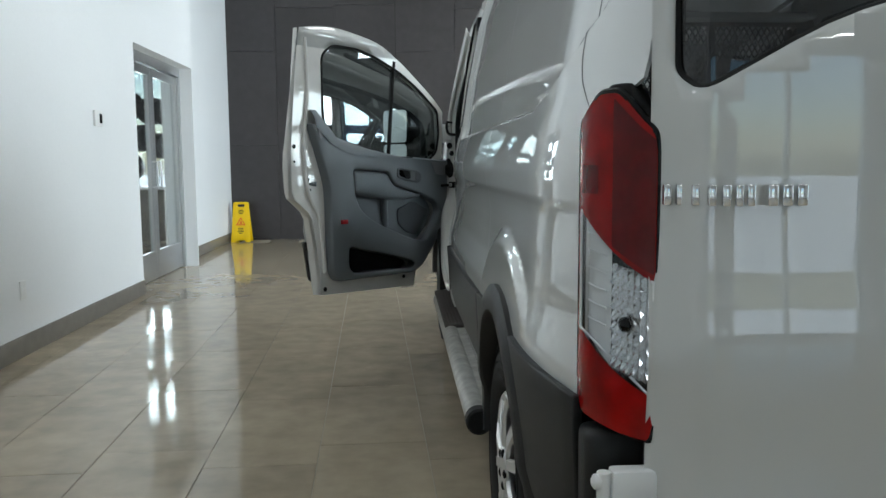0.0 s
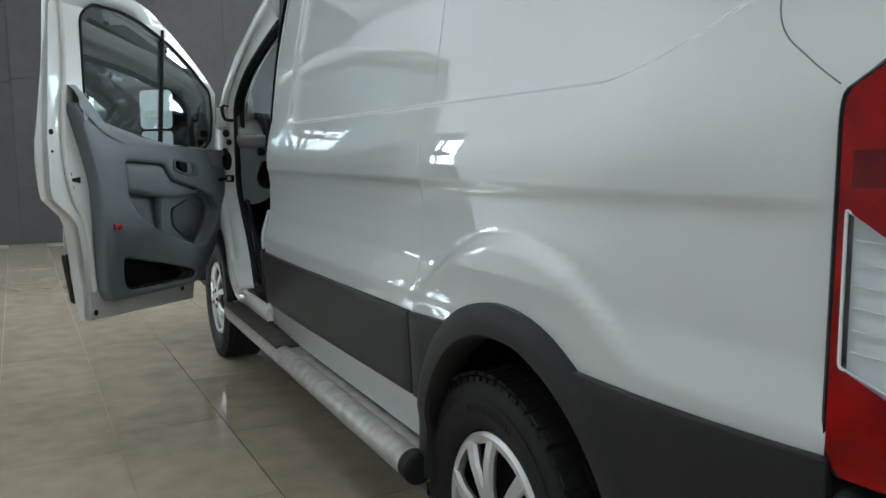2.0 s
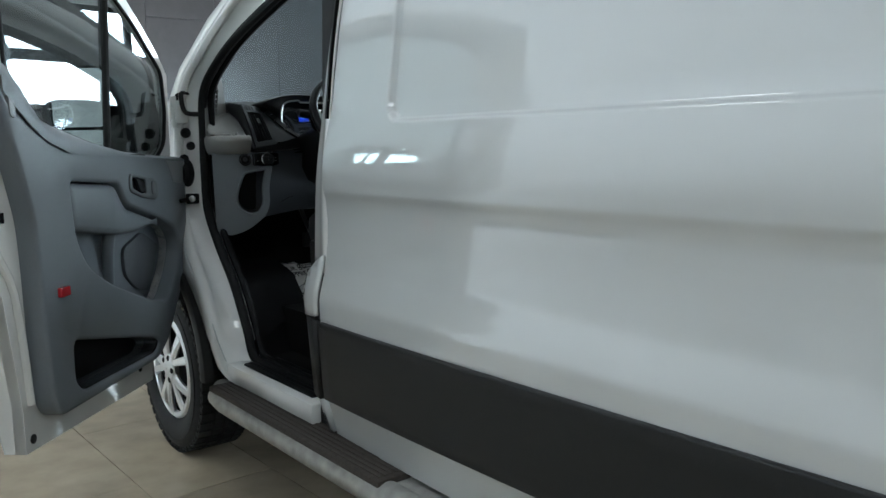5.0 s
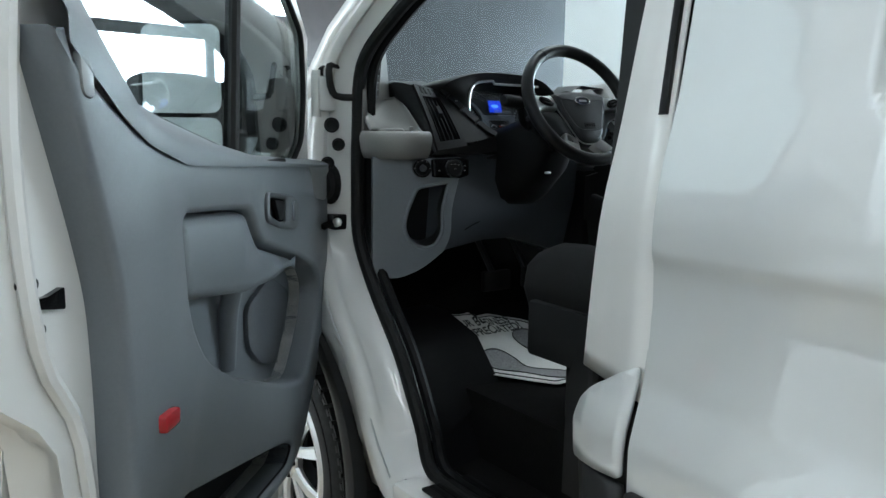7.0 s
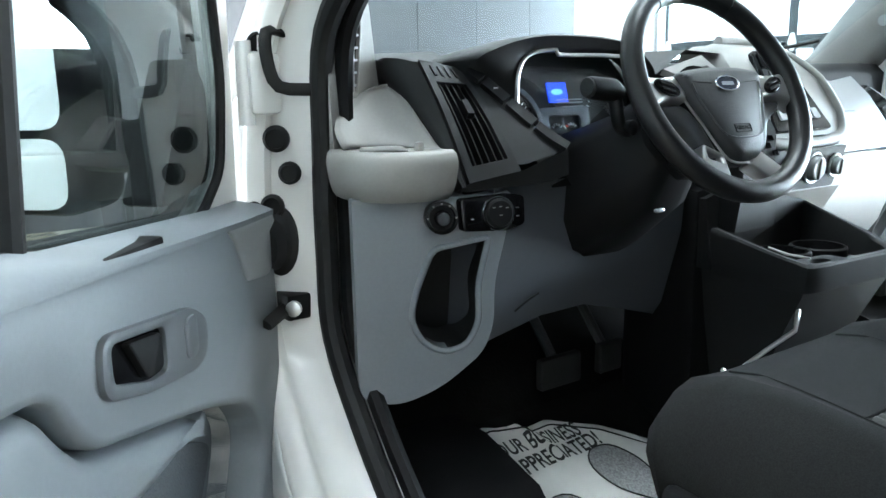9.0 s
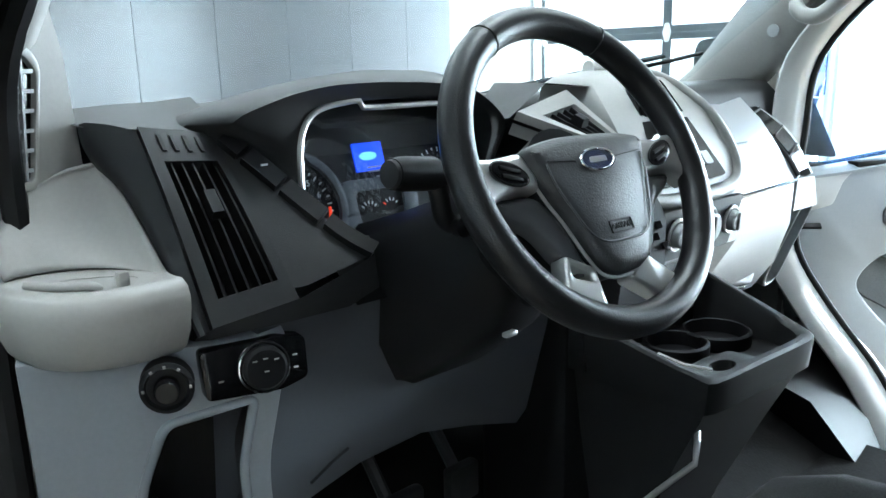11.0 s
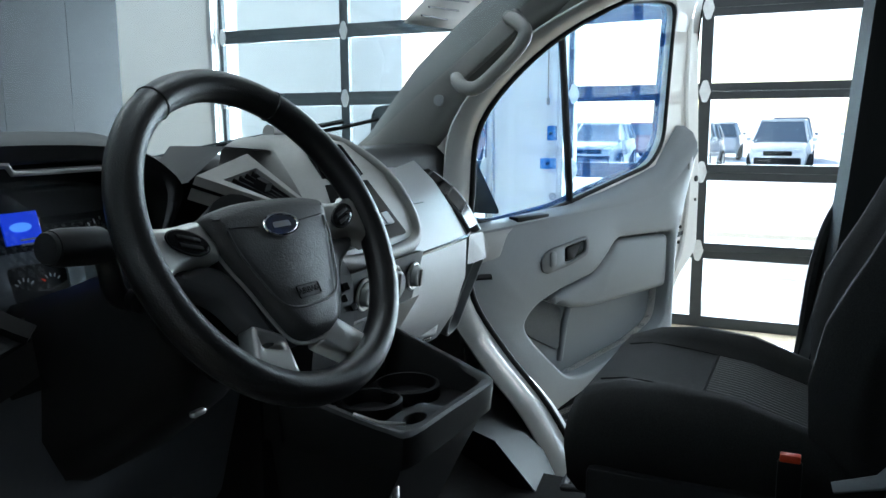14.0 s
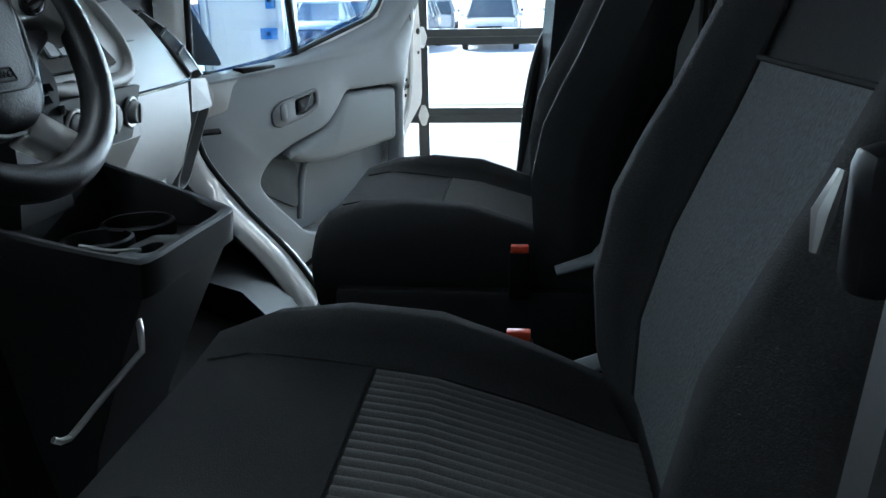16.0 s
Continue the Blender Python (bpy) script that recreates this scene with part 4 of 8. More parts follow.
for y, w, z0, z1, zt in ((3.36, 0.93, 0.40, 1.10, 1.36), (3.7, 0.94, 0.34, 1.08, 1.24), (4.0, 0.90, 0.30, 1.0, 1.12), (4.2, 0.80, 0.30, 0.9, 1.0), (4.28, 0.62, 0.35, 0.8, 0.9)):
    nose.append([(-w, y, z1), (-w * 0.9, y, zt - 0.03), (-w * 0.5, y, zt), (0, y, zt + 0.02), (w * 0.5, y, zt), (w * 0.9, y, zt - 0.03), (w, y, z1), (w * 0.98, y, max(z0, 0.85)), (0, y, max(z0, 0.85)), (-w * 0.98, y, max(z0, 0.85))])
part("bonnet", rings(bmesh.new(), nose), PAINT, van, "white bonnet and nose")
part("front_bumper", boxed(-0.92, 0.92, 3.80, 4.28, 0.28, 0.84, bevel=0.06, seg=4), CLAD, van)


def front_fender(side):
    """Wing over the front wheel, the hinge pillar jamb with its plugs, screen pillar, sill and door seal."""
    arch_c, arch_r = (3.30, 0.40), 0.455
    def put(y, z):
        return Vector((side * (float(np.interp(z, _z, _w)) - 0.012 - 0.02 * ease(1.0, 1.3, z) - 0.10 * ease(3.5, 4.1, y) - 0.01), y, z))
    a0 = 5
    loop = [(2.79, 0.44), (2.735, 0.47)] + [(2.76, 0.56), (2.84, 0.70), (2.97, 0.82), (3.10, 0.95), (3.165, 1.10), (3.17, 1.42), (3.36, 1.40), (3.7, 1.20), (4.0, 1.05), (4.0, 0.42)] + arc(arch_c[0], arch_c[1], arch_r, a0, 180 - a0, 20)
    ob = part("front_wing", sheet(loop, steps(2.7, 4.0, 0.08), steps(0.45, 1.45, 0.06), put), PAINT, van, "white front wing")
    solid(ob, 0.004, 1.0 if side > 0 else -1.0)
    bm = bmesh.new()
    loops = []
    for i in range(31):
        a = radians(0 + 180 * i / 30)
        c, s_ = math.cos(a), math.sin(a)
        loops.append([(side * x, arch_c[0] + r * c, arch_c[1] + r * s_) for r, x in ((0.47, 0.97), (0.47, 1.005), (0.455, 1.012), (0.43, 1.008), (0.42, 0.99), (0.42, 0.60))])
    rings(bm, loops, closed=False, caps=False)
    part("arch_moulding", bm, CLAD, van, "charcoal plastic front arch lip and liner")
    # jamb: outer edge, a rounded shoulder and the seal line
    outer = [(0.885, 2.20, 1.925), (0.89, 2.45, 1.86), (0.90, 2.73, 1.745), (0.915, 2.93, 1.63), (0.93, 3.12, 1.49), (0.95, 3.17, 1.33), (0.958, 3.172, 1.15), (0.965, 3.14, 0.99), (0.98, 3.02, 0.85), (0.992, 2.88, 0.72), (0.995, 2.785, 0.56), (0.975, 2.74, 0.455), (0.965, 2.60, 0.43), (0.965, 2.20, 0.43)]
    inner = [(0.835, 2.20, 1.80), (0.845, 2.45, 1.735), (0.855, 2.71, 1.655), (0.862, 2.89, 1.575), (0.868, 3.03, 1.47), (0.868, 3.055, 1.30), (0.868, 3.06, 1.15), (0.868, 3.05, 1.02), (0.868, 2.96, 0.89), (0.868, 2.84, 0.755), (0.868, 2.745, 0.60), (0.868, 2.70, 0.51), (0.868, 2.60, 0.492), (0.868, 2.20, 0.492)]
    if side > 0:
        outer, inner = ([(x, y, z + 0.085 * ease(1.42, 1.66, z)) for x, y, z in line] for line in (outer, inner))
    loops = []
    for o, i in zip(smooth_loop(outer, 4, False), smooth_loop(inner, 4, False)):
        o, i = Vector((side * o[0], o[1], o[2])), Vector((side * i[0], i[1], i[2]))
        p1 = o.lerp(i, 0.30) + Vector((side * 0.004, -0.012 if o.z > 0.6 else 0.0, 0.004))
        p2 = o.lerp(i, 0.42) + Vector((0, 0.010 if o.z > 0.6 else 0, 0.006))
        p3 = o.lerp(i, 0.80) + Vector((0, 0.012 if o.z > 0.6 else 0, 0.004))
        loops.append([o, o.lerp(p1, 0.5) + Vector((side * 0.004, -0.004, 0.002)), p1, p1.lerp(p2, 0.5), p2, p3, i, i + Vector((-side * (0.05 if side < 0 else 0.10), 0.03, 0.0))])
    # far jamb takes the duller body white in place of its shade
    jamb = part("hinge_pillar", rings(bmesh.new(), loops, False, False), JAMB if side < 0 else PAINT, van, "glossy white door pillar jamb", smooth=60)
    solid(jamb, 0.006, 0)
    path = [Vector((side * (x + 0.002), y - 0.004, z)) for x, y, z in smooth_loop(inner, 5, False)]
    if side < 0:
        part("door_seal", tube(path, 0.017, 10), RUBBER, van, "black rubber door seal")
        path2 = [p + Vector((-side * 0.03, -0.010, 0.006)) for p in path]
        part("inner_seal_lip", tube(path2, 0.014, 8), BLACK, van)
    else:
        part("door_seal", tube(path, 0.009, 10), RUBBER, van, "slim black rubber door seal")
    for y, z, r in ((3.10, 1.27, 0.017), (3.115, 1.32, 0.02), (3.125, 1.22, 0.018), (3.13, 1.455, 0.018), (3.15, 1.21, 0.016), (3.125, 0.99, 0.009)):
        x = 0.868 + (y - 3.055) * 0.78
        part("pillar_plug", lathe([(r, 0.0), (r, 0.006), (r * 0.75, 0.009), (r * 0.7, 0.004), (0.002, 0.004)], axes((side * (x + 0.003), y - 0.010, z), (side * 0.75, 0.66, 0), (0, 0, 1), (side * 0.66, -0.75, 0)), 20), RUBBER, van)
    for z in (1.40, 0.80):
        hg = part("hinge", boxed(side * 0.905, side * 0.955, 3.10, 3.16, z - 0.045, z + 0.045, bevel=0.01), JAMB, van)
        part("hinge_pin", tube([(side * 0.955, 3.12, z - 0.06), (side * 0.955, 3.12, z + 0.06)], 0.012, 12), JAMB, hg)
    ck = part("door_check", boxed(side * 0.885, side * 0.925, 3.085, 3.135, 1.045, 1.085, bevel=0.004), BLACK, van, "black door check strap")
    part("check_arm", tube([(side * 0.91, 3.11, 1.064), (side * 0.98, 3.04, 1.062)], 0.011, 8, flat=0.5), BLACK, ck)
    part("check_bolt", lathe([(0.012, 0), (0.012, 0.008), (0.006, 0.011)], axes((side * 0.915, 3.083, 1.066), (side * 0.75, 0.66, 0), (0, 0, 1), (side * 0.66, -0.75, 0)), 14), SILVER, ck)
    # cable boot between door and pillar
    bt = part("cable_boot", lathe([(0.036, 0), (0.036, 0.008), (0.026, 0.012), (0.030, 0.02), (0.022, 0.026), (0.026, 0.034), (0.018, 0.06)], axes((side * 0.915, 3.12, 1.165), (side * 0.75, 0.66, 0), (0, 0, 1), (side * 0.66, -0.75, 0)) @ Matrix.Diagonal((0.8, 1.5, 1, 1)), 20), RUBBER, van)
    # sill, scuff pad, black rocker below
    part("sill", boxed(side * 0.80, side * 0.967, 2.10, 2.72, 0.425, 0.494, bevel=0.012), JAMB, van, "white door sill")
    part("scuff_plate", boxed(side * 0.80, side * 0.935, 2.15, 2.64, 0.494, 0.503, bevel=0.004), BLACK, van, "black ribbed sill scuff plate")
    bm = bmesh.new()
    for i in range(6):
        box(bm, side * (0.815 + i * 0.019), side * (0.823 + i * 0.019), 2.16, 2.63, 0.503, 0.5055)
    part("scuff_rib", bm, BLACK, van, smooth=None)
    part("rocker", boxed(side * 0.78, side * 0.935, 0.33, 2.80, 0.36, 0.49, bevel=0.01), DARK, van)
    # lock pillar: white lower foot, cladding, upper strip
    foot = [(1.992, 0.785), (2.125, 0.772), (2.132, 0.83), (2.115, 0.872), (2.085, 0.90), (2.03, 0.935), (1.988, 0.960)]
    ob = part("lock_pillar_foot", sheet(rounded(foot, 0.01), steps(1.9, 2.2, 0.04), steps(0.77, 0.97, 0.03), lambda y, z: Vector((side * (half_width(1.98, z) - 0.002 - 2.2 * max(0, y - 2.0) ** 2), y, z))), PAINT, van)
    solid(ob, 0.008, 1.0 if side > 0 else -1.0)
    ob = part("side_cladding", sheet([(1.990, 0.545), (2.128, 0.54), (2.125, 0.77), (1.990, 0.775)], steps(1.9, 2.2, 0.04), [], lambda y, z: Vector((side * (float(np.interp(z, _z, _w)) + 0.006 - 2.4 * max(0, y - 1.97) ** 2), y, z))), CLAD, van)
    solid(ob, 0.02, 1.0 if side > 0 else -1.0)
    ob = part("sill_end", sheet([(1.985, 0.44), (2.13, 0.44), (2.128, 0.538), (1.985, 0.543)], steps(1.9, 2.2, 0.04), [], lambda y, z: Vector((side * (float(np.interp(z, _z, _w)) - 0.004 - 2.4 * max(0, y - 1.97) ** 2), y, z))), PAINT, van)
    solid(ob, 0.02, 1.0 if side > 0 else -1.0)
    edge = smooth_loop([(0.960, 1.978, 0.90), (0.955, 1.975, 1.15), (0.942, 1.970, 1.33), (0.91, 1.960, 1.60), (0.855, 1.935, 1.90)], 5, False)
    inn = smooth_loop([(0.885, 2.185, 0.90), (0.885, 2.160, 1.15), (0.88, 2.122, 1.33), (0.855, 2.085, 1.60), (0.80, 2.045, 1.90)], 5, False)
    loops = []
    for o, i in zip(edge, inn):
        o, i = Vector((side * o[0], o[1], o[2])), Vector((side * i[0], i[1], i[2]))
        loops.append([o, o.lerp(i, 0.25) + Vector((side * 0.006, 0, 0)), o.lerp(i, 0.5), o.lerp(i, 0.75), i, i + Vector((-side * 0.06, 0.0, 0))])
    ob = part("lock_pillar", rings(bmesh.new(), loops, False, False), JAMB, van, "white lock pillar jamb", smooth=50)
    solid(ob, 0.006, 0)
    part("pillar_strip", tube([(side * x + side * 0.004, y + 0.028, z) for x, y, z in ((0.932, 1.965, 1.335), (0.915, 1.96, 1.5), (0.885, 1.95, 1.72), (0.85, 1.935, 1.9))], 0.022, 8, flat=0.35), BLACK, van, "black strip on the lock pillar")
    part("door_seal", tube([(side * x, y + (0.065 if side > 0 else -0.030), z) for x, y, z in smooth_loop([(0.865, 2.20, 0.50), (0.868, 2.20, 0.70), (0.866, 2.20, 0.88), (0.868, 2.185, 1.0), (0.868, 2.172, 1.15), (0.866, 2.152, 1.25), (0.862, 2.124, 1.32), (0.86, 2.098, 1.4), (0.835, 2.075, 1.62), (0.80, 2.05, 1.80), (0.81, 2.12, 1.82), (0.835, 2.22, 1.795)], 4, False)], 0.017, 10), RUBBER, van)
    st = part("striker", tube(smooth_loop([(side * 0.90, 2.07, 1.06), (side * 0.90, 2.11, 1.06), (side * 0.90, 2.115, 1.045), (side * 0.90, 2.11, 1.03), (side * 0.90, 2.07, 1.03)], 3, False), 0.004, 8), SILVER, van)


for s in (-1, 1):
    front_fender(s)

# ---- the two open front doors ----
TRIM_BEZEL = mat("dark grey handle bezel", (0.075, 0.082, 0.088), 0.4)
TRIM_GRILLE = mat("perforated grey speaker grille", (0.07, 0.078, 0.085), 0.6, grain=0.5, scale=420, bump=0.6, bump_scale=420)
OPEN = {-1: radians(40.6), 1: radians(67.8)}


def front_door(side):
    """A door in its own frame: s from the hinge to the lock edge, z up, n outwards."""
    flip = Matrix.Diagonal((-side, 1, 1, 1))
    a = OPEN[side]
    d, n = Vector((-math.sin(a), -math.cos(a), 0)), Vector((-math.cos(a), math.sin(a), 0))
    m = flip @ axes((-0.95, 3.12, 0.0) if side < 0 else (-0.938, 3.123, -0.036), d, (0, 0, 1), n)
    far = side > 0
    glass = GLASS if side < 0 else GLASS_BLUE
    outer = smooth_loop([(1.245, 1.925), (1.10, 1.948), (0.93, 1.95), (0.64, 1.912), (0.46, 1.845), (0.33, 1.776), (0.10, 1.633), (-0.015, 1.54)], 4, False)
    if far:
        outer = [Vector((p[0], p[1] + 0.060 * ease(0.0, 0.6, p[0]))) for p in outer]
    low = smooth_loop([(0.0, 1.20), (0.01, 0.98), (0.065, 0.76), (0.17, 0.65), (0.265, 0.56), (0.30, 0.43)], 3, False)
    lock = [(1.12, 0.475), (1.12, 0.60), (1.165, 0.90), (1.20, 0.945), (1.30, 1.02), (1.312, 1.06), (1.312, 1.27), (1.29, 1.50)]
    loop = [(p[0], p[1]) for p in outer] + [(p[0], p[1]) for p in low] + lock
    win = rounded([(1.075, 1.80), (0.99, 1.862), (0.80, 1.862), (0.645, 1.833), (0.42, 1.76), (0.25, 1.677), (0.045, 1.545), (0.03, 1.40), (0.055, 1.28), (0.138, 1.225), (0.50, 1.25), (1.0, 1.35), (1.075, 1.44)], [0.04, 0.03, 0.05, 0.05, 0.05, 0.05, 0.03, 0.03, 0.03, 0.03, 0.05, 0.05, 0.05])
    if far:
        win = rounded([(1.10, 1.925), (0.985, 1.925), (0.80, 1.905), (0.613, 1.873), (0.411, 1.815), (0.256, 1.733), (0.111, 1.604), (0.031, 1.504), (0.021, 1.40), (0.030, 1.25), (0.194, 1.226), (0.47, 1.252), (0.612, 1.285), (0.978, 1.365), (1.054, 1.445)], [0.05, 0.05, 0.05, 0.05, 0.05, 0.05, 0.05, 0.03, 0.03, 0.03, 0.05, 0.05, 0.05, 0.06, 0.05])
    trim_out = rounded([(1.205, 1.43), (1.165, 1.385), (1.05, 1.315), (0.93, 1.268), (0.63, 1.248), (0.02, 1.222), (0.0, 1.10), (0.015, 0.90), (0.07, 0.77), (0.18, 0.65), (0.27, 0.56), (0.36, 0.525), (1.03, 0.545), (1.066, 0.60), (1.076, 0.82), (1.076, 0.95), (1.083, 1.08), (1.111, 1.173), (1.143, 1.26), (1.181, 1.36)], [0.02, 0.05, 0.06, 0.1, 0.1, 0.02, 0.05, 0.06, 0.06, 0.06, 0.05, 0.04, 0.05, 0.05, 0.05, 0.05, 0.05, 0.05, 0.05, 0.05])
    recess = rounded([(0.893, 1.178), (0.586, 1.157), (0.555, 1.110), (0.524, 1.081), (0.286, 1.021), (0.135, 0.968), (0.085, 0.905), (0.130, 0.815), (0.245, 0.712), (0.385, 0.742), (0.684, 0.852), (0.817, 0.924), (0.874, 1.005)], [0.03, 0.03, 0.02, 0.02, 0.05, 0.05, 0.04, 0.05, 0.04, 0.06, 0.08, 0.06, 0.06])
    if far:
        recess = rounded([(1.05, 1.128), (0.709, 1.136), (0.66, 1.085), (0.593, 1.035), (0.40, 1.000), (0.30, 0.970), (0.245, 0.92), (0.30, 0.855), (0.46, 0.715), (0.55, 0.70), (0.90, 0.75), (1.03, 0.80), (1.045, 0.92)], [0.03, 0.03, 0.03, 0.03, 0.05, 0.05, 0.04, 0.05, 0.05, 0.06, 0.08, 0.05, 0.05])
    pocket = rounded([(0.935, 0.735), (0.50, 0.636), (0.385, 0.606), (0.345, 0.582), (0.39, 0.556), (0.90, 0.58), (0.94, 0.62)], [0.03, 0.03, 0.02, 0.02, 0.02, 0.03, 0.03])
    shell = part("front_door", plate(loop, [win, recess, pocket], m, 0.030, 0.066, bevel=0.006), JAMB, van, "open white front door with grey inner trim", smooth=45)
    # outer skin, curved like the flank
    skin = [(p[0], p[1]) for p in loop]
    ob = part("door_skin", sheet(skin, steps(-0.02, 1.35, 0.08), steps(0.42, 1.95, 0.06), lambda s_, z: m @ Vector((s_, z, 0.115 - 0.020 + (float(np.interp(z, _z, _w)) - 0.98) * (0.9 if z < 1.3 else 1.0) * (1.0 if z < 1.35 else 0.6))), [win]), PAINT, shell)
    solid(ob, 0.004, 0)
    # edge wall joining inner panel and skin
    bm = bmesh.new()
    loops = [[m @ Vector((p[0], p[1], 0.032)) for p in loop], [m @ Vector((p[0], p[1], 0.115 - 0.020 + (float(np.interp(p[1], _z, _w)) - 0.98) * (0.9 if p[1] < 1.3 else 1.0) * (1.0 if p[1] < 1.35 else 0.6))) for p in loop]]
    rings(bm, loops, True, False)
    part("door_edge", bm, JAMB, shell)
    # pressed bead on the inner white panel, lock face details
    part("jamb_bead", tube(smooth_loop([m @ Vector(p) for p in ((1.20, 1.88, 0.028), (1.19, 1.6, 0.026), (1.225, 1.30, 0.024), (1.20, 1.05, 0.024), (1.12, 0.90, 0.026), (1.085, 0.60, 0.028))], 4, False), 0.012, 8), JAMB, shell)
    part("window_seal", tube([m @ Vector((p[0], p[1], 0.030)) for p in win], 0.007, 8, True), RUBBER, shell, "black rubber window seal")
    part("window_seal", tube([m @ Vector((p[0], p[1], 0.07)) for p in win], 0.010, 8, True), RUBBER, shell)
    for z, s_, r in ((1.128, 1.219, 0.007), (1.124, 1.191, 0.007), (1.066, 1.182, 0.007), (1.885, 1.205, 0.006), (1.30, 1.29, 0.012), (0.505, 1.085, 0.013), (0.50, 0.40, 0.012), (1.22, 1.29, 0.006)):
        part("panel_hole", lathe([(r, -0.003), (r, 0.002), (r * 0.7, 0.003)], m @ Matrix.Translation((s_, z, 0.029)) @ Matrix.Rotation(math.pi, 4, "X"), 14), RUBBER, shell)
    lk = part("latch_slot", plate(rounded([(1.140, 1.083), (1.215, 1.098), (1.215, 1.108), (1.175, 1.106), (1.140, 1.112)], 0.005), (), m, 0.022, 0.034), PIANO, shell, "dark latch slot in the door edge")
    # glass: quarter light and main pane, divider bar
    split = lambda z: 0.53 - (z - 1.25) * 0.06
    pane_ob = part("window_pane", plate([(p[0], p[1]) for p in win], (), m, 0.036, 0.040), glass, shell, "reflective window glass" if side < 0 else "", smooth=None)
    pane_ob.visible_shadow = False
    part("divider_bar", tube([m @ Vector((split(1.22), 1.22, 0.032)), m @ Vector((split(1.80) - 0.03, 1.82, 0.032))], 0.012, 8), RUBBER, shell)
    # inner trim: grey moulded panel with an arm-rest recess, speaker bay and map pocket
    trim = part("door_trim", plate(trim_out, [recess, pocket], m @ Matrix.Diagonal((1, 1, -1, 1)), -0.062, 0.026, bevel=0.012), TRIM, shell, "blue-grey moulded door trim", smooth=50)
    # upper shoulder
    shelf = []
    for s_, zf, zg in ((0.015, 1.212, 1.232), (0.138, 1.216, 1.236), (0.30, 1.224, 1.246), (0.50, 1.234, 1.258), (0.70, 1.242, 1.290), (0.88, 1.252, 1.330), (1.0, 1.285, 1.362), (1.07, 1.322, 1.44), (1.13, 1.365, 1.50), (1.185, 1.405, 1.50)):
        shelf.append([m @ Vector(p) for p in ((s_, zf, -0.030), (s_, zf + (zg - zf) * 0.35, -0.030), (s_, zf + (zg - zf) * 0.75, -0.010), (s_, zg, 0.026), (s_, zg - 0.01, 0.034))])
    part("trim_shelf", rings(bmesh.new(), shelf, False, False), TRIM, trim, smooth=60)
    # recess floor, arm rest, pull cup, speaker grille
    part("recess_floor", plate(recess, (), m @ Matrix.Diagonal((1, 1, -1, 1)), -0.066, -0.058), TRIM, trim)
    arm = rounded([(0.888, 1.172), (0.592, 1.152), (0.562, 1.112), (0.525, 1.074), (0.30, 1.016), (0.27, 1.0), (0.42, 0.985), (0.575, 0.990), (0.606, 0.996), (0.876, 1.036)], [0.03, 0.03, 0.02, 0.02, 0.02, 0.01, 0.05, 0.03, 0.03, 0.03])
    if far:
        arm = rounded([(1.040, 1.120), (0.716, 1.128), (0.668, 1.078), (0.598, 1.027), (0.43, 0.995), (0.385, 0.972), (0.48, 0.934), (0.60, 0.918), (1.035, 0.925)], [0.03, 0.03, 0.03, 0.03, 0.03, 0.01, 0.04, 0.04, 0.03])
    part("arm_rest", plate(arm, (), m @ Matrix.Diagonal((1, 1, -1, 1)), -0.060, 0.018, bevel=0.020), TRIM, trim, smooth=60)
    part("arm_rest_ridge", tube([m @ Vector(p) for p in smooth_loop([(0.575, 1.0, 0.022), (0.565, 0.95, 0.036), (0.553, 0.89, 0.046), (0.540, 0.825, 0.055)] if not far else [(0.53, 0.925, 0.030), (0.527, 0.87, 0.044), (0.523, 0.80, 0.052), (0.52, 0.74, 0.058)], 4, False)], 0.020 if not far else 0.012, 10), TRIM, trim, smooth=60)
    grille_loop = rounded([(0.27, 0.968), (0.12, 0.90), (0.24, 0.745), (0.345, 0.775), (0.425, 0.835), (0.43, 0.925)], 0.03)
    if far:
        grille_loop = rounded([(0.313, 0.962), (0.375, 0.975), (0.515, 0.922), (0.505, 0.775), (0.36, 0.850), (0.275, 0.920)], 0.025)
    part("speaker_grille", plate(grille_loop, (), m @ Matrix.Diagonal((1, 1, -1, 1)), -0.060, -0.046, bevel=0.004), TRIM_GRILLE, trim, "dark perforated speaker grille")
    # pocket back and walls are black within the grey trim
    part("pocket_inside", plate(pocket, (), m @ Matrix.Diagonal((1, 1, -1, 1)), -0.066, -0.060), BLACK, trim)
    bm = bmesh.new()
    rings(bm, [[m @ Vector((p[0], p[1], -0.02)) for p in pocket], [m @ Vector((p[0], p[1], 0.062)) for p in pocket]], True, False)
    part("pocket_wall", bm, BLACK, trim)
    # inner handle: bezel, bowl, lever, lock slider
    hm_ = m @ Matrix.Translation((0.032, -0.022, 0)) @ Matrix.Diagonal((1, 1, -1, 1)) if far else m @ Matrix.Diagonal((1, 1, -1, 1))
    hb = rounded([(0.515, 1.185), (0.325, 1.160), (0.285, 1.135), (0.29, 1.095), (0.32, 1.085), (0.43, 1.10), (0.52, 1.125)], 0.022)
    hd = part("inner_handle", plate(hb, [rounded([(0.50, 1.172), (0.395, 1.158), (0.395, 1.112), (0.43, 1.113), (0.50, 1.135)], 0.01)], hm_, 0.02, 0.033, bevel=0.004), TRIM_BEZEL, trim, "dark grey inner door handle")
    part("handle_bowl", plate(rounded([(0.505, 1.177), (0.39, 1.16), (0.39, 1.108), (0.43, 1.108), (0.505, 1.13)], 0.01), (), hm_, 0.024, 0.0262), PIANO, hd)
    part("handle_lever", plate(rounded([(0.475, 1.166), (0.405, 1.156), (0.405, 1.118), (0.44, 1.118)], 0.008), (), hm_, 0.026, 0.034, bevel=0.003), BLACK, hd)
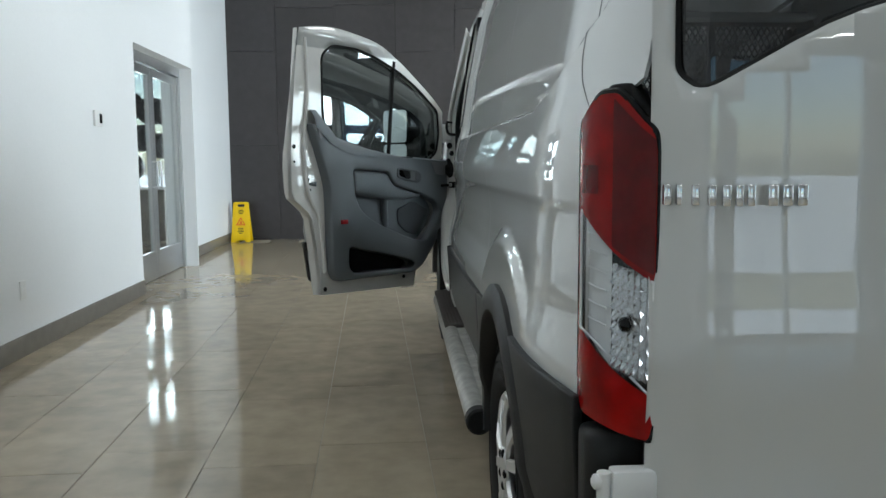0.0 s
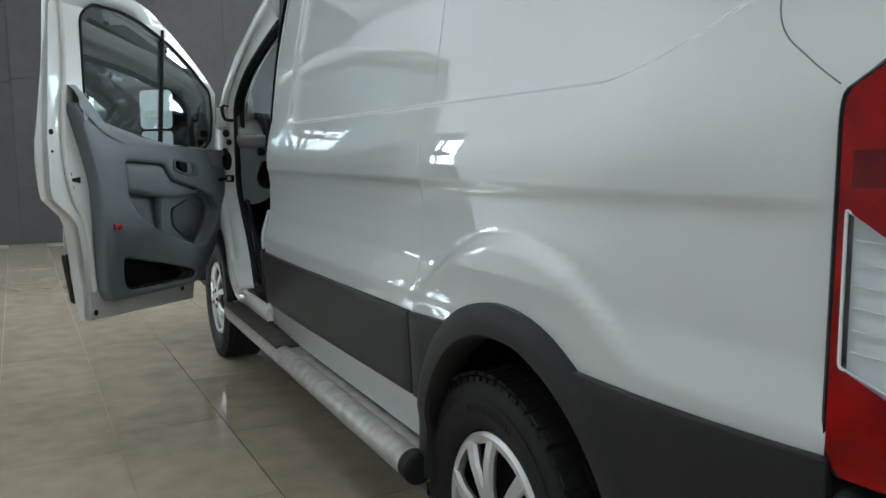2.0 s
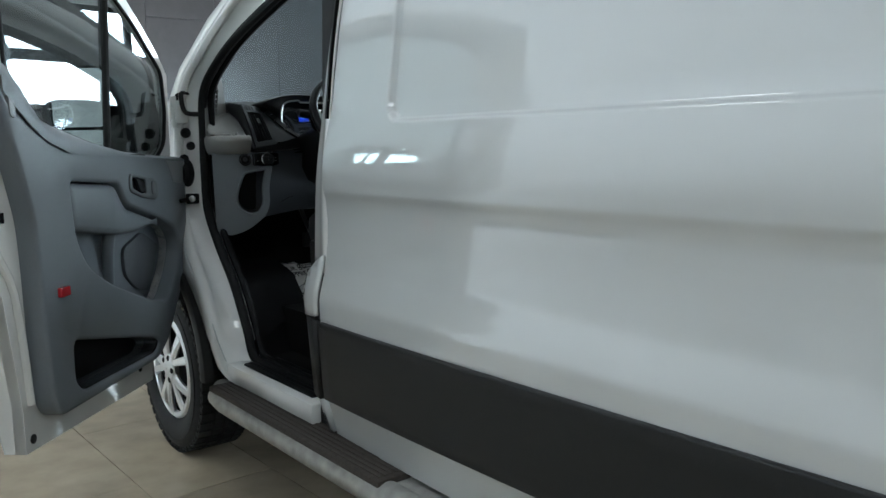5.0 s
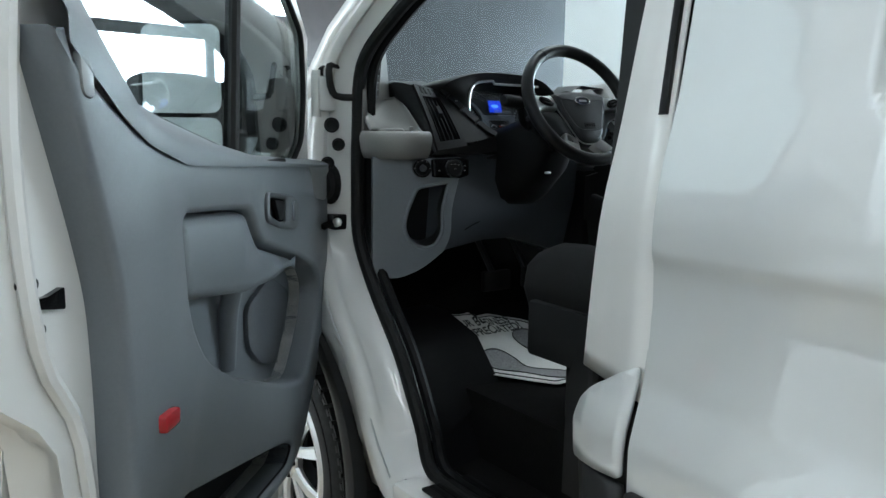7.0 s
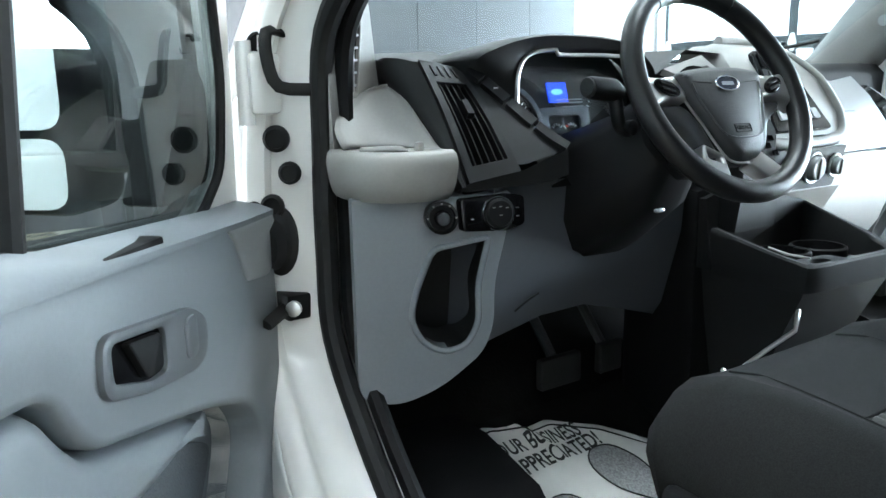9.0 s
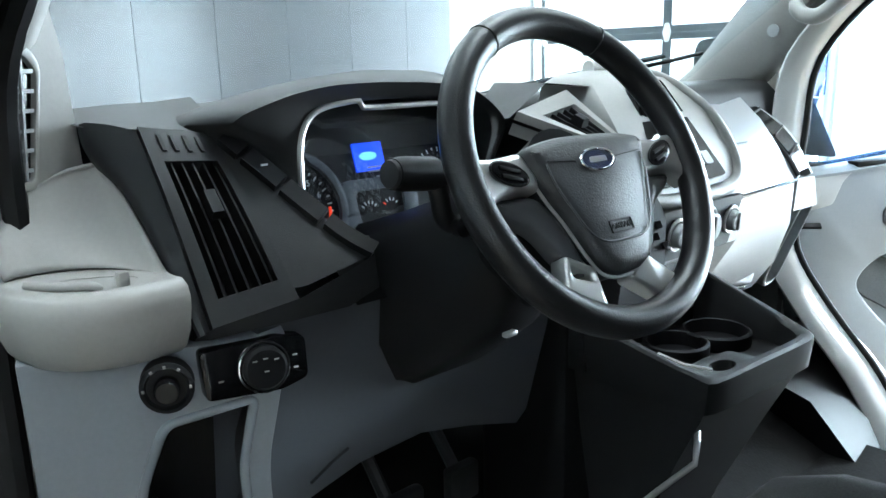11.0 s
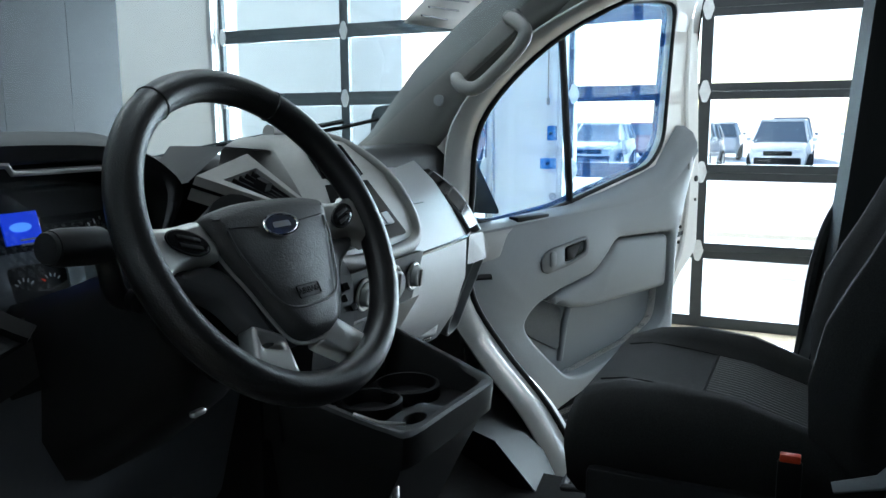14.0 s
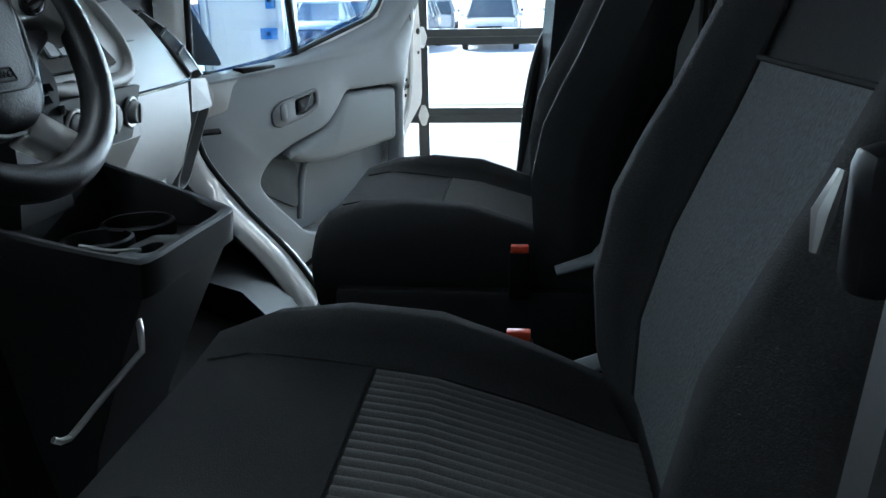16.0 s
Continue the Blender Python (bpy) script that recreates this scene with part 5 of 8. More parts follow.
    part("lock_slider", plate(rect(0.322, 1.105, 0.352, 1.152, 0.012), (), hm_, 0.030, 0.036, bevel=0.002), TRIM_BEZEL, hd)
    if not far:
        part("courtesy_reflector", plate(rect(0.955, 0.868, 1.005, 0.895, 0.006), (), m @ Matrix.Diagonal((1, 1, -1, 1)), 0.02, 0.038, bevel=0.004), REDPLUG, trim, "red courtesy reflector")
    part("trim_end_cap", plate(rounded([(0.20, 1.222), (0.01, 1.214), (0.005, 1.15), (0.05, 1.128), (0.14, 1.14), (0.17, 1.20)], 0.012), (), m @ Matrix.Diagonal((1, 1, -1, 1)), 0.02, 0.030, bevel=0.005), TRIM_MID, trim)
    part("trim_wing_pad", plate(rounded([(1.165, 1.40), (1.135, 1.385), (1.135, 1.34), (1.16, 1.345)], 0.012), (), m @ Matrix.Diagonal((1, 1, -1, 1)), 0.02, 0.030, bevel=0.004), TRIM_MID, trim)
    sw = part("window_switch", box(bmesh.new(), *((0.36, 0.56) if not far else (0.22, 0.36)), 1.230, 1.246, -0.024, 0.014, bevel=0.004, m=m), BLACK, trim)
    # exterior black strip at the foot and outer handle pod
    part("door_cladding", plate(rounded([(1.118, 0.545), (1.16, 0.775), (0.20, 0.775), (0.27, 0.56)], 0.02), (), m, 0.112, 0.135, bevel=0.006), CLAD, shell)
    # mirror: arm, shell, two glasses
    mc = m @ Matrix.Translation((0.11, 1.40, 0.30))
    face = axes((0, 0, 0), (0, 0, 1), (0, 1, 0), (-1, 0, 0))
    fm = mc @ axes((0, 0, 0), (0, 0, 1), (0, 1, 0), (1, 0, 0))
    body = part("door_mirror", plate(rounded([(-0.115, -0.175), (0.105, -0.165), (0.125, 0.0), (0.115, 0.165), (-0.105, 0.175), (-0.125, 0.0)], 0.045), (), fm, -0.075, 0.035, bevel=0.02), BLACK, shell, "black twin-glass door mirror", smooth=50)
    part("mirror_glass", plate(rect(-0.10, -0.055, 0.10, 0.158, 0.03), (), fm, 0.035, 0.042), MIRROR, body, "large flat mirror glass")
    part("wide_angle_glass", plate(rect(-0.10, -0.160, 0.10, -0.066, 0.03), (), fm, 0.035, 0.043), MIRROR, body)
    part("mirror_arm", tube([m @ Vector(p) for p in ((0.12, 1.33, 0.06), (0.11, 1.32, 0.14), (0.10, 1.33, 0.22))], [0.055, 0.045, 0.05], 12, flat=0.6), BLACK, body)
    part("mirror_foot", plate(rounded([(0.22, 1.25), (0.05, 1.27), (0.05, 1.40), (0.10, 1.44)], 0.02), (), m, 0.045, 0.10, bevel=0.01), BLACK, body)
    return shell


for s in (-1, 1):
    front_door(s)

# ---- inside the cab ----
CLOTH_RIB = mat("ribbed charcoal cloth", (0.050, 0.050, 0.048), 0.9, grain=0.25, scale=500, bump=0.3, bump_scale=900)
CLOTH_DOT = mat("dotted charcoal cloth", (0.031, 0.037, 0.038), 0.9, grain=0.45, scale=260, bump=0.5, bump_scale=300)
# knee panel plastic, darkened to carry the shade beside the column
KNEE_SHADE = mat("shade-darkened knee panel plastic", (0.050, 0.055, 0.062), 0.5, spec=0.3, grain=0.05, scale=200, bump=0.12, bump_scale=1100)
FLOORMAT = mat("black rubber cab floor", (0.0045, 0.0043, 0.004), 0.8, spec=0.12, grain=0.3, scale=40, bump=0.3, bump_scale=150)


def patch(bm, p00, p10, p01, p11):
    """Place (u, v, out) on the bilinear patch through four corners."""
    p00, p10, p01, p11 = (Vector(p) for p in (p00, p10, p01, p11))
    nrm = (p10 - p00).cross(p01 - p00).normalized()
    if nrm.y > 0:
        nrm = -nrm
    return lambda u, v, o=0.0: p00 * (1 - u) * (1 - v) + p10 * u * (1 - v) + p01 * (1 - u) * v + p11 * u * v + nrm * o


def on_patch(at, loop, holes=(), o0=0.0, o1=0.01, bevel=0.0, k=1.0):
    bm = plate(loop, holes, Matrix(), o0, o1, bevel)
    for v in bm.verts:
        v.co = at(v.co.x, v.co.y, v.co.z)
    return bm


# floor, step wells, toe board, firewall
cab_floor = part("cab_floor", boxed(-0.70, 0.70, 1.72, 2.86, 0.43, 0.655), FLOORMAT, van, "black rubber cab floor", smooth=None)
part("toe_board", rings(bmesh.new(), [[(-0.80, y, z) for y, z in ((2.84, 0.56), (2.84, 0.655), (3.10, 0.775), (3.28, 0.98), (3.34, 1.30), (3.40, 1.30), (3.40, 0.5))], [(0.80, y, z) for y, z in ((2.84, 0.56), (2.84, 0.655), (3.10, 0.775), (3.28, 0.98), (3.34, 1.30), (3.40, 1.30), (3.40, 0.5))]]), FLOORMAT, van, smooth=None)
for s in (-1, 1):
    well = part("step_well", boxed(s * 0.70, s * 0.87, 2.10, 2.80, 0.44, 0.490), FLOORMAT, van, "dark entry step well", smooth=None)
    part("well_end", rings(bmesh.new(), [[(s * 0.70, y, z) for y, z in ((2.70, 0.45), (2.76, 0.56), (2.82, 0.64), (2.90, 0.68), (3.2, 0.70), (3.2, 0.45))], [(s * 0.872, y, z) for y, z in ((2.66, 0.45), (2.72, 0.54), (2.80, 0.63), (2.90, 0.68), (3.2, 0.70), (3.2, 0.45))]]), BLACK, van)
    part("wheel_box", rings(bmesh.new(), [[(s * 0.60, y, z) for y, z in ((2.78, 0.655), (2.88, 0.76), (3.02, 0.80), (3.2, 0.80), (3.2, 0.6))], [(s * 0.865, y, z) for y, z in ((2.74, 0.52), (2.84, 0.70), (3.0, 0.78), (3.2, 0.80), (3.2, 0.6))]]), BLACK, van)
    # trim panel closing the pillar inside
    part("kick_panel", boxed(s * 0.835, s * 0.86, 3.07, 3.36, 0.62, 1.36), TRIM_LIGHT, van)

# headliner, screen, screen pillars
part("headliner", boxed(-0.80, 0.80, 1.74, 2.60, 1.90, 1.93, bevel=0.01), HEADLINER, van, "grey felt roof lining")
scr = part("windscreen", rings(bmesh.new(), [[(x, 3.47 - 0.06 * (x / 0.8) ** 2, 1.37) for x in np.linspace(-0.84, 0.84, 13)], [(x * 0.95, 3.06 - 0.05 * (x / 0.8) ** 2, 1.66) for x in np.linspace(-0.84, 0.84, 13)], [(x * 0.89, 2.60 - 0.04 * (x / 0.8) ** 2, 1.95) for x in np.linspace(-0.84, 0.84, 13)]], False, False), SCREEN, van, "curved windscreen glass")
scr.visible_shadow = False
part("screen_header", boxed(-0.76, 0.76, 2.48, 2.64, 1.90, 2.05, bevel=0.02), HEADLINER, van)
part("scuttle", boxed(-0.85, 0.85, 3.34, 3.46, 1.28, 1.385, bevel=0.02), BLACK, van)
for s in (-1, 1):
    loops = []
    up = lambda z: z + (0.055 * ease(1.36, 1.60, z) if s > 0 else 0.0)
    for y, z, x, w in ((3.34, 1.35, 0.835, 0.045), (3.235, 1.42, 0.830, 0.045), (3.085, 1.545, 0.812, 0.045), (2.89, 1.70, 0.790, 0.044), (2.64, 1.89, 0.755, 0.042)):
        z = up(z)
        loops.append([(s * (x + w), y - 0.06, z), (s * (x + w * 0.5), y - 0.10, z - 0.005), (s * (x - w * 0.1), y - 0.098, z), (s * (x - w * 0.6), y - 0.06, z + 0.005), (s * (x - w * 0.7), y + 0.04, z + 0.012), (s * (x - w * 0.3), y + 0.09, z + 0.02), (s * (x + w), y + 0.10, z + 0.02)])
    pil = part("screen_pillar", rings(bmesh.new(), loops), TRIM_LIGHT, van, "light grey screen pillar trim", smooth=60)
    part("pillar_cap", lathe([(0.014, 0.0), (0.014, 0.003), (0.004, 0.004)], axes((s * 0.779, 3.10, 1.535), (0, 0.6, -0.8), (0, 0.8, 0.6), (-s, 0, 0.1)), 16), TRIM_MID, pil)
    # outside black gutter strip
    part("screen_trim", tube([(s * 0.895, 3.28, 1.42), (s * 0.88, 3.04, 1.62), (s * 0.86, 2.78, 1.785), (s * 0.83, 2.54, 1.92)], 0.014, 8), BLACK, van)
    part("body_pillar", tube([(s * 0.885, 3.32, 1.37), (s * 0.880, 3.11, up(1.555)), (s * 0.860, 2.87, up(1.705)), (s * 0.83, 2.5, up(1.87)), (s * 0.80, 2.2, 1.95), (s * 0.79, 1.9, 1.98)], 0.045, 10), JAMB, van, smooth=60)
    part("hinge_arm", tube(smooth_loop([(s * 0.90, 3.10, 1.47), (s * 0.935, 3.08, 1.47), (s * 0.94, 3.07, 1.43), (s * 0.925, 3.07, 1.395), (s * 0.885, 3.05, 1.39)], 3, False), 0.009, 8, flat=0.6), RUBBER, van)

# triangular pillar panel with its small vent
pv_face = [(-0.868, 3.020, 1.28), (-0.868, 3.030, 1.44), (-0.858, 3.040, 1.60), (-0.790, 3.072, 1.62), (-0.764, 3.086, 1.50), (-0.762, 3.078, 1.42), (-0.764, 3.062, 1.36), (-0.79, 3.055, 1.30)]
pv = part("pillar_panel", rings(bmesh.new(), [pv_face, [(x, 3.22, z) for x, y, z in pv_face]]), TRIM_LIGHT, van, "warm grey pillar panel")
vm = axes((-0.823, 3.046, 1.440), (0.90, 0.43, 0), (0.10, 0.10, 0.98), (0.43, -0.90, 0.05))
part("pillar_vent", plate(rounded([(-0.020, -0.065), (0.012, -0.065), (0.022, 0.05), (0.008, 0.068), (-0.018, 0.072)], 0.01), [rounded([(-0.015, -0.056), (0.008, -0.056), (0.016, 0.044), (0.004, 0.058), (-0.013, 0.062)], 0.006)], vm, 0.0, 0.008, bevel=0.002), TRIM_LIGHT, pv)
part("vent_well", plate(rounded([(-0.018, -0.06), (0.010, -0.06), (0.019, 0.046), (0.006, 0.063), (-0.016, 0.066)], 0.006), (), vm, -0.001, 0.0015), PIANO, pv)
for i in range(6):
    part("vent_slat", box(bmesh.new(), -0.015, 0.014, -0.0018, 0.0018, 0.001, 0.006, m=vm @ Matrix.Translation((0, -0.046 + i * 0.018, 0))), TRIM_MID, pv, smooth=None)
part("vent_slat", box(bmesh.new(), -0.0012, 0.0012, -0.055, 0.055, 0.003, 0.008, m=vm), TRIM_MID, pv, smooth=None)

# main dash moulding, skinned across the cab
def dash_profile(x):
    brow = 0.022 * math.exp(-((x + 0.40) / 0.2) ** 2)
    back = 3.36 - 0.05 * (x / 0.8) ** 2
    f = 0.05
    return [(back, 1.37), (back - 0.08, 1.415), (3.14 + f, 1.430 + brow), (3.07 + f, 1.424 + brow), (3.045 + f, 1.40), (3.04 + f, 1.33), (3.03 + f, 1.26), (3.03 + f, 1.235), (3.08 + f, 1.18), (3.30, 1.18)]


dash = part("dashboard", rings(bmesh.new(), [[(x, y, z) for y, z in dash_profile(x)] for x in np.linspace(-0.83, 0.80, 34)]), DASH, van, "dark dashboard with light lower panels", smooth=50)

# dash end beside the door: dark vent housing, light bowl-shaped tray below it
vent_left = ((-0.734, 2.880, 1.254), (-0.652, 2.866, 1.268), (-0.730, 3.008, 1.428), (-0.654, 3.012, 1.416))
flat_vent = patch(None, *vent_left)


def vent_at(u, v, o=0.0):
    """The outlet's face, gently bowed towards the driver."""
    return flat_vent(u, v, o + 0.010 * math.sin(math.pi * min(1.0, max(0.0, v))))


edge_curve = smooth_loop([(-0.746, 2.884, 1.250), (-0.748, 2.916, 1.285), (-0.750, 2.957, 1.331), (-0.754, 3.002, 1.370), (-0.762, 3.036, 1.390), (-0.768, 3.052, 1.412), (-0.766, 3.060, 1.432)], 3, False)
rows = []
for i, p in enumerate(edge_curve):
    v = i / (len(edge_curve) - 1)
    b = vent_at(-0.02, v, -0.002)
    rows.append([p + Vector((0.016, 0.05, 0.0)), p, p.lerp(b, 0.12) + Vector((-0.002, -0.006, 0.003)), p.lerp(b, 0.5) + Vector((-0.002, -0.006, 0.003)), p.lerp(b, 0.9), b, b + Vector((0.01, 0.05, -0.02))])
part("vent_housing", rings(bmesh.new(), rows, False, False), DASH, dash, "dark dash end beside the vent", smooth=60)
part("housing_top", rings(bmesh.new(), [[(-0.768, 3.052, 1.430), (-0.730, 3.006, 1.427), (-0.690, 3.010, 1.424), (-0.652, 3.012, 1.416), (-0.63, 3.0, 1.405)], [(-0.775, 3.16, 1.440), (-0.73, 3.16, 1.444), (-0.69, 3.16, 1.446), (-0.65, 3.16, 1.446), (-0.60, 3.16, 1.45)]], False, False), DASH, dash, smooth=60)
part("housing_foot", rings(bmesh.new(), [[(-0.746, 2.884, 1.252), (-0.735, 2.872, 1.260), (-0.652, 2.860, 1.272), (-0.600, 2.853, 1.290), (-0.560, 2.866, 1.296)], [(-0.747, 2.890, 1.246), (-0.735, 2.880, 1.247), (-0.652, 2.868, 1.249), (-0.600, 2.858, 1.252), (-0.545, 2.880, 1.256)], [(-0.75, 3.0, 1.240), (-0.735, 3.0, 1.240), (-0.652, 3.0, 1.240), (-0.600, 3.0, 1.240), (-0.545, 3.0, 1.240)]], False, False), DASH, dash, smooth=40)

lip = smooth_loop([(-0.868, 3.06), (-0.880, 3.01), (-0.882, 2.968), (-0.870, 2.926), (-0.842, 2.894), (-0.80, 2.878), (-0.750, 2.882)], 5, False)
loops = []
for p in lip:
    c, q = Vector((-0.775, 3.02)), Vector((p[0], p[1]))

    def to(f, z):
        r = q.lerp(c, f)
        return (r.x, r.y, z)
    loops.append([to(0.16, 1.236), to(0.09, 1.244), to(0.035, 1.260), to(0.005, 1.280), to(0.0, 1.290), to(0.02, 1.300), to(0.07, 1.306), to(0.13, 1.306)])
tray = part("dash_tray", rings(bmesh.new(), loops, False, False), TRIM_LIGHT, dash, "warm light grey dash-end tray", smooth=60)
shelf_edge = [Vector((p[0], p[1])).lerp(Vector((-0.775, 3.02)), 0.12) for p in lip]
slot = rounded([(-0.852, 2.962), (-0.838, 2.934), (-0.815, 2.914), (-0.785, 2.908), (-0.776, 2.925), (-0.792, 2.945), (-0.822, 2.962)], 0.012)
part("tray_shelf", plate([(p.x, p.y) for p in shelf_edge] + [(-0.752, 2.97), (-0.80, 3.03)], [slot], Matrix(), 1.300, 1.3055), TRIM_LIGHT, tray)
part("tray_slot", rings(bmesh.new(), [[(p[0], p[1], 1.305) for p in slot], [(-0.815 + (p[0] + 0.815) * 0.9, 2.936 + (p[1] - 2.936) * 0.9, 1.285) for p in slot], [(-0.815 + (p[0] + 0.815) * 0.5, 2.936 + (p[1] - 2.936) * 0.5, 1.280) for p in slot]], True, True), TRIM_LIGHT, tray, smooth=60)
left_edge = smooth_loop([(-0.866, 2.995, 1.306), (-0.868, 3.015, 1.335), (-0.842, 3.040, 1.362), (-0.800, 3.052, 1.385), (-0.764, 3.040, 1.392)], 3, False)
right_edge = smooth_loop([(-0.751, 2.897, 1.302), (-0.751, 2.925, 1.306), (-0.752, 2.960, 1.334), (-0.756, 3.004, 1.372), (-0.763, 3.038, 1.391)], 3, False)
shell_rows = []
for k, (a, b) in enumerate(zip(left_edge, right_edge)):
    v = k / (len(left_edge) - 1)
    row = []
    for u in np.linspace(0, 1, 15):
        hollow = math.sin(math.pi * u) ** 0.7
        rim = 0.006 * math.exp(-((u - 0.07) / 0.05) ** 2) + 0.006 * math.exp(-((u - 0.93) / 0.05) ** 2)
        row.append(a.lerp(b, u) + Vector((0.35, 0.80, 0.1)) * hollow * (0.034 * (1 - v) + 0.006) + Vector((-0.4, -0.8, 0.3)) * rim * (1 - v))
    shell_rows.append(row)
solid(part("tray_bowl", rings(bmesh.new(), shell_rows, False, False), TRIM_LIGHT, tray, smooth=80), 0.004, 1)
part("tray_post", boxed(-0.802, -0.792, 2.902, 2.914, 1.285, 1.318, bevel=0.003), TRIM_LIGHT, tray)
part("tray_guard", tube(smooth_loop([(-0.858, 2.960, 1.307), (-0.843, 2.930, 1.309), (-0.824, 2.914, 1.309), (-0.815, 2.912, 1.304)], 4, False), 0.0045, 8), TRIM_LIGHT, tray, smooth=70)

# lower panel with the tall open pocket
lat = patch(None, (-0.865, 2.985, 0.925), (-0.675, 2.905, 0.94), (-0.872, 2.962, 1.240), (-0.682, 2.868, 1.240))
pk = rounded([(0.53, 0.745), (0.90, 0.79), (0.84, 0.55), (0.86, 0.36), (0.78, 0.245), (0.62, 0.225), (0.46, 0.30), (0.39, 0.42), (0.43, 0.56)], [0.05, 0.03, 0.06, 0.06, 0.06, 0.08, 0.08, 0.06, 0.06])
lower = part("lower_dash_panel", on_patch(lat, rounded([(-0.02, 1.0), (0.0, 0.10), (0.05, 0.02), (0.30, -0.03), (0.62, 0.03), (0.92, 0.19), (0.99, 0.34), (0.97, 0.55), (1.04, 0.82), (1.06, 1.0)], [0.01, 0.06, 0.1, 0.2, 0.2, 0.1, 0.1, 0.1, 0.1, 0.01]), [pk], -0.03, 0.0, 0.006), TRIM, dash, "blue-grey lower dash panel with an open pocket", smooth=50)
# pocket back and walls coloured dark for the shade in its depth
part("pocket_shade_back", on_patch(lat, [(p[0], p[1]) for p in pk], (), -0.10, -0.092), BLACK, lower)
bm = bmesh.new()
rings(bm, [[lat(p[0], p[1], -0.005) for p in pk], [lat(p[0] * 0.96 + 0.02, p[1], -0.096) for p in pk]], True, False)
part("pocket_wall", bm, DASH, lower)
part("pocket_rim", tube([lat(0.63 + (p[0] - 0.63) * 1.06, 0.50 + (p[1] - 0.50) * 1.02, -0.001) for p in pk], 0.005, 10, True), TRIM, lower, smooth=70)
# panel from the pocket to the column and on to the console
part("knee_panel", rings(bmesh.new(), [[(x, y, z) for y, z in ((2.88 + t, 1.246), (2.89 + t, 1.12), (2.93 + t, zb + 0.03), (2.95 + t, zb), (3.12, zb), (3.12, 1.246))] for x, t, zb in ((-0.690, 0.0, 0.985), (-0.63, 0.010, 0.992), (-0.51, 0.03, 1.004), (-0.40, 0.04, 1.002), (-0.30, 0.05, 0.975), (-0.20, 0.05, 0.945))]), KNEE_SHADE, dash, smooth=40)
part("panel_seam", tube([(-0.62, 2.918, 1.045), (-0.59, 2.920, 1.058), (-0.565, 2.924, 1.064)], 0.0018, 6), DASH, dash)
# switches
sw = axes((-0.697, 2.872, 1.214), (0.97, -0.24, 0.0), (0.0, 0.06, 0.99), (-0.24, -0.97, 0.05))
pod = part("light_switch", plate(rounded([(-0.050, -0.023), (0.020, -0.026), (0.046, -0.018), (0.046, 0.022), (0.020, 0.027), (-0.052, 0.023)], 0.006), (), sw, -0.012, 0.006, bevel=0.002), PIANO, dash, "round headlamp switch on a black plate")
part("switch_ring", tube([sw @ Vector((0.004 + 0.0235 * math.cos(a * math.tau / 28), 0.0235 * math.sin(a * math.tau / 28), 0.008)) for a in range(28)], 0.0016, 6, True), CHROME, pod)
part("switch_knob", lathe([(0.021, 0.004), (0.021, 0.012), (0.018, 0.015), (0.002, 0.015)], sw @ Matrix.Translation((0.004, 0, 0)), 28), BLACK, pod)
for dx, dy in ((0.004, 0.010), (-0.006, 0.009), (0.014, 0.008), (-0.036, -0.006), (0.034, 0.006), (0.034, -0.006), (0.004, -0.002)):
    part("switch_mark", box(bmesh.new(), dx - 0.0022, dx + 0.0022, dy - 0.0007, dy + 0.0007, 0.0065 if abs(dx) > 0.02 else 0.0152, 0.0075 if abs(dx) > 0.02 else 0.0158, m=sw), TRIM_LIGHT, pod, smooth=None)
sm = axes((-0.776, 2.890, 1.214), (0.90, -0.42, 0.0), (0.0, 0.06, 0.99), (-0.42, -0.90, 0.05))
pod2 = part("mirror_switch", lathe([(0.023, -0.010), (0.023, 0.010), (0.019, 0.013), (0.017, 0.008), (0.002, 0.008)], sm, 28), BLACK, dash, "round mirror adjuster")
part("switch_knob", lathe([(0.011, 0.004), (0.011, 0.020), (0.009, 0.024), (0.001, 0.024)], sm, 20), PIANO, pod2)
for a in (-35, 0, 35, 90, -90):
    part("switch_mark", box(bmesh.new(), -0.0012, 0.0012, -0.0012, 0.0012, 0.012, 0.0137, m=sm @ Matrix.Rotation(radians(a), 4, "Z") @ Matrix.Translation((0, 0.0195, 0))), TRIM_LIGHT, pod2, smooth=None)


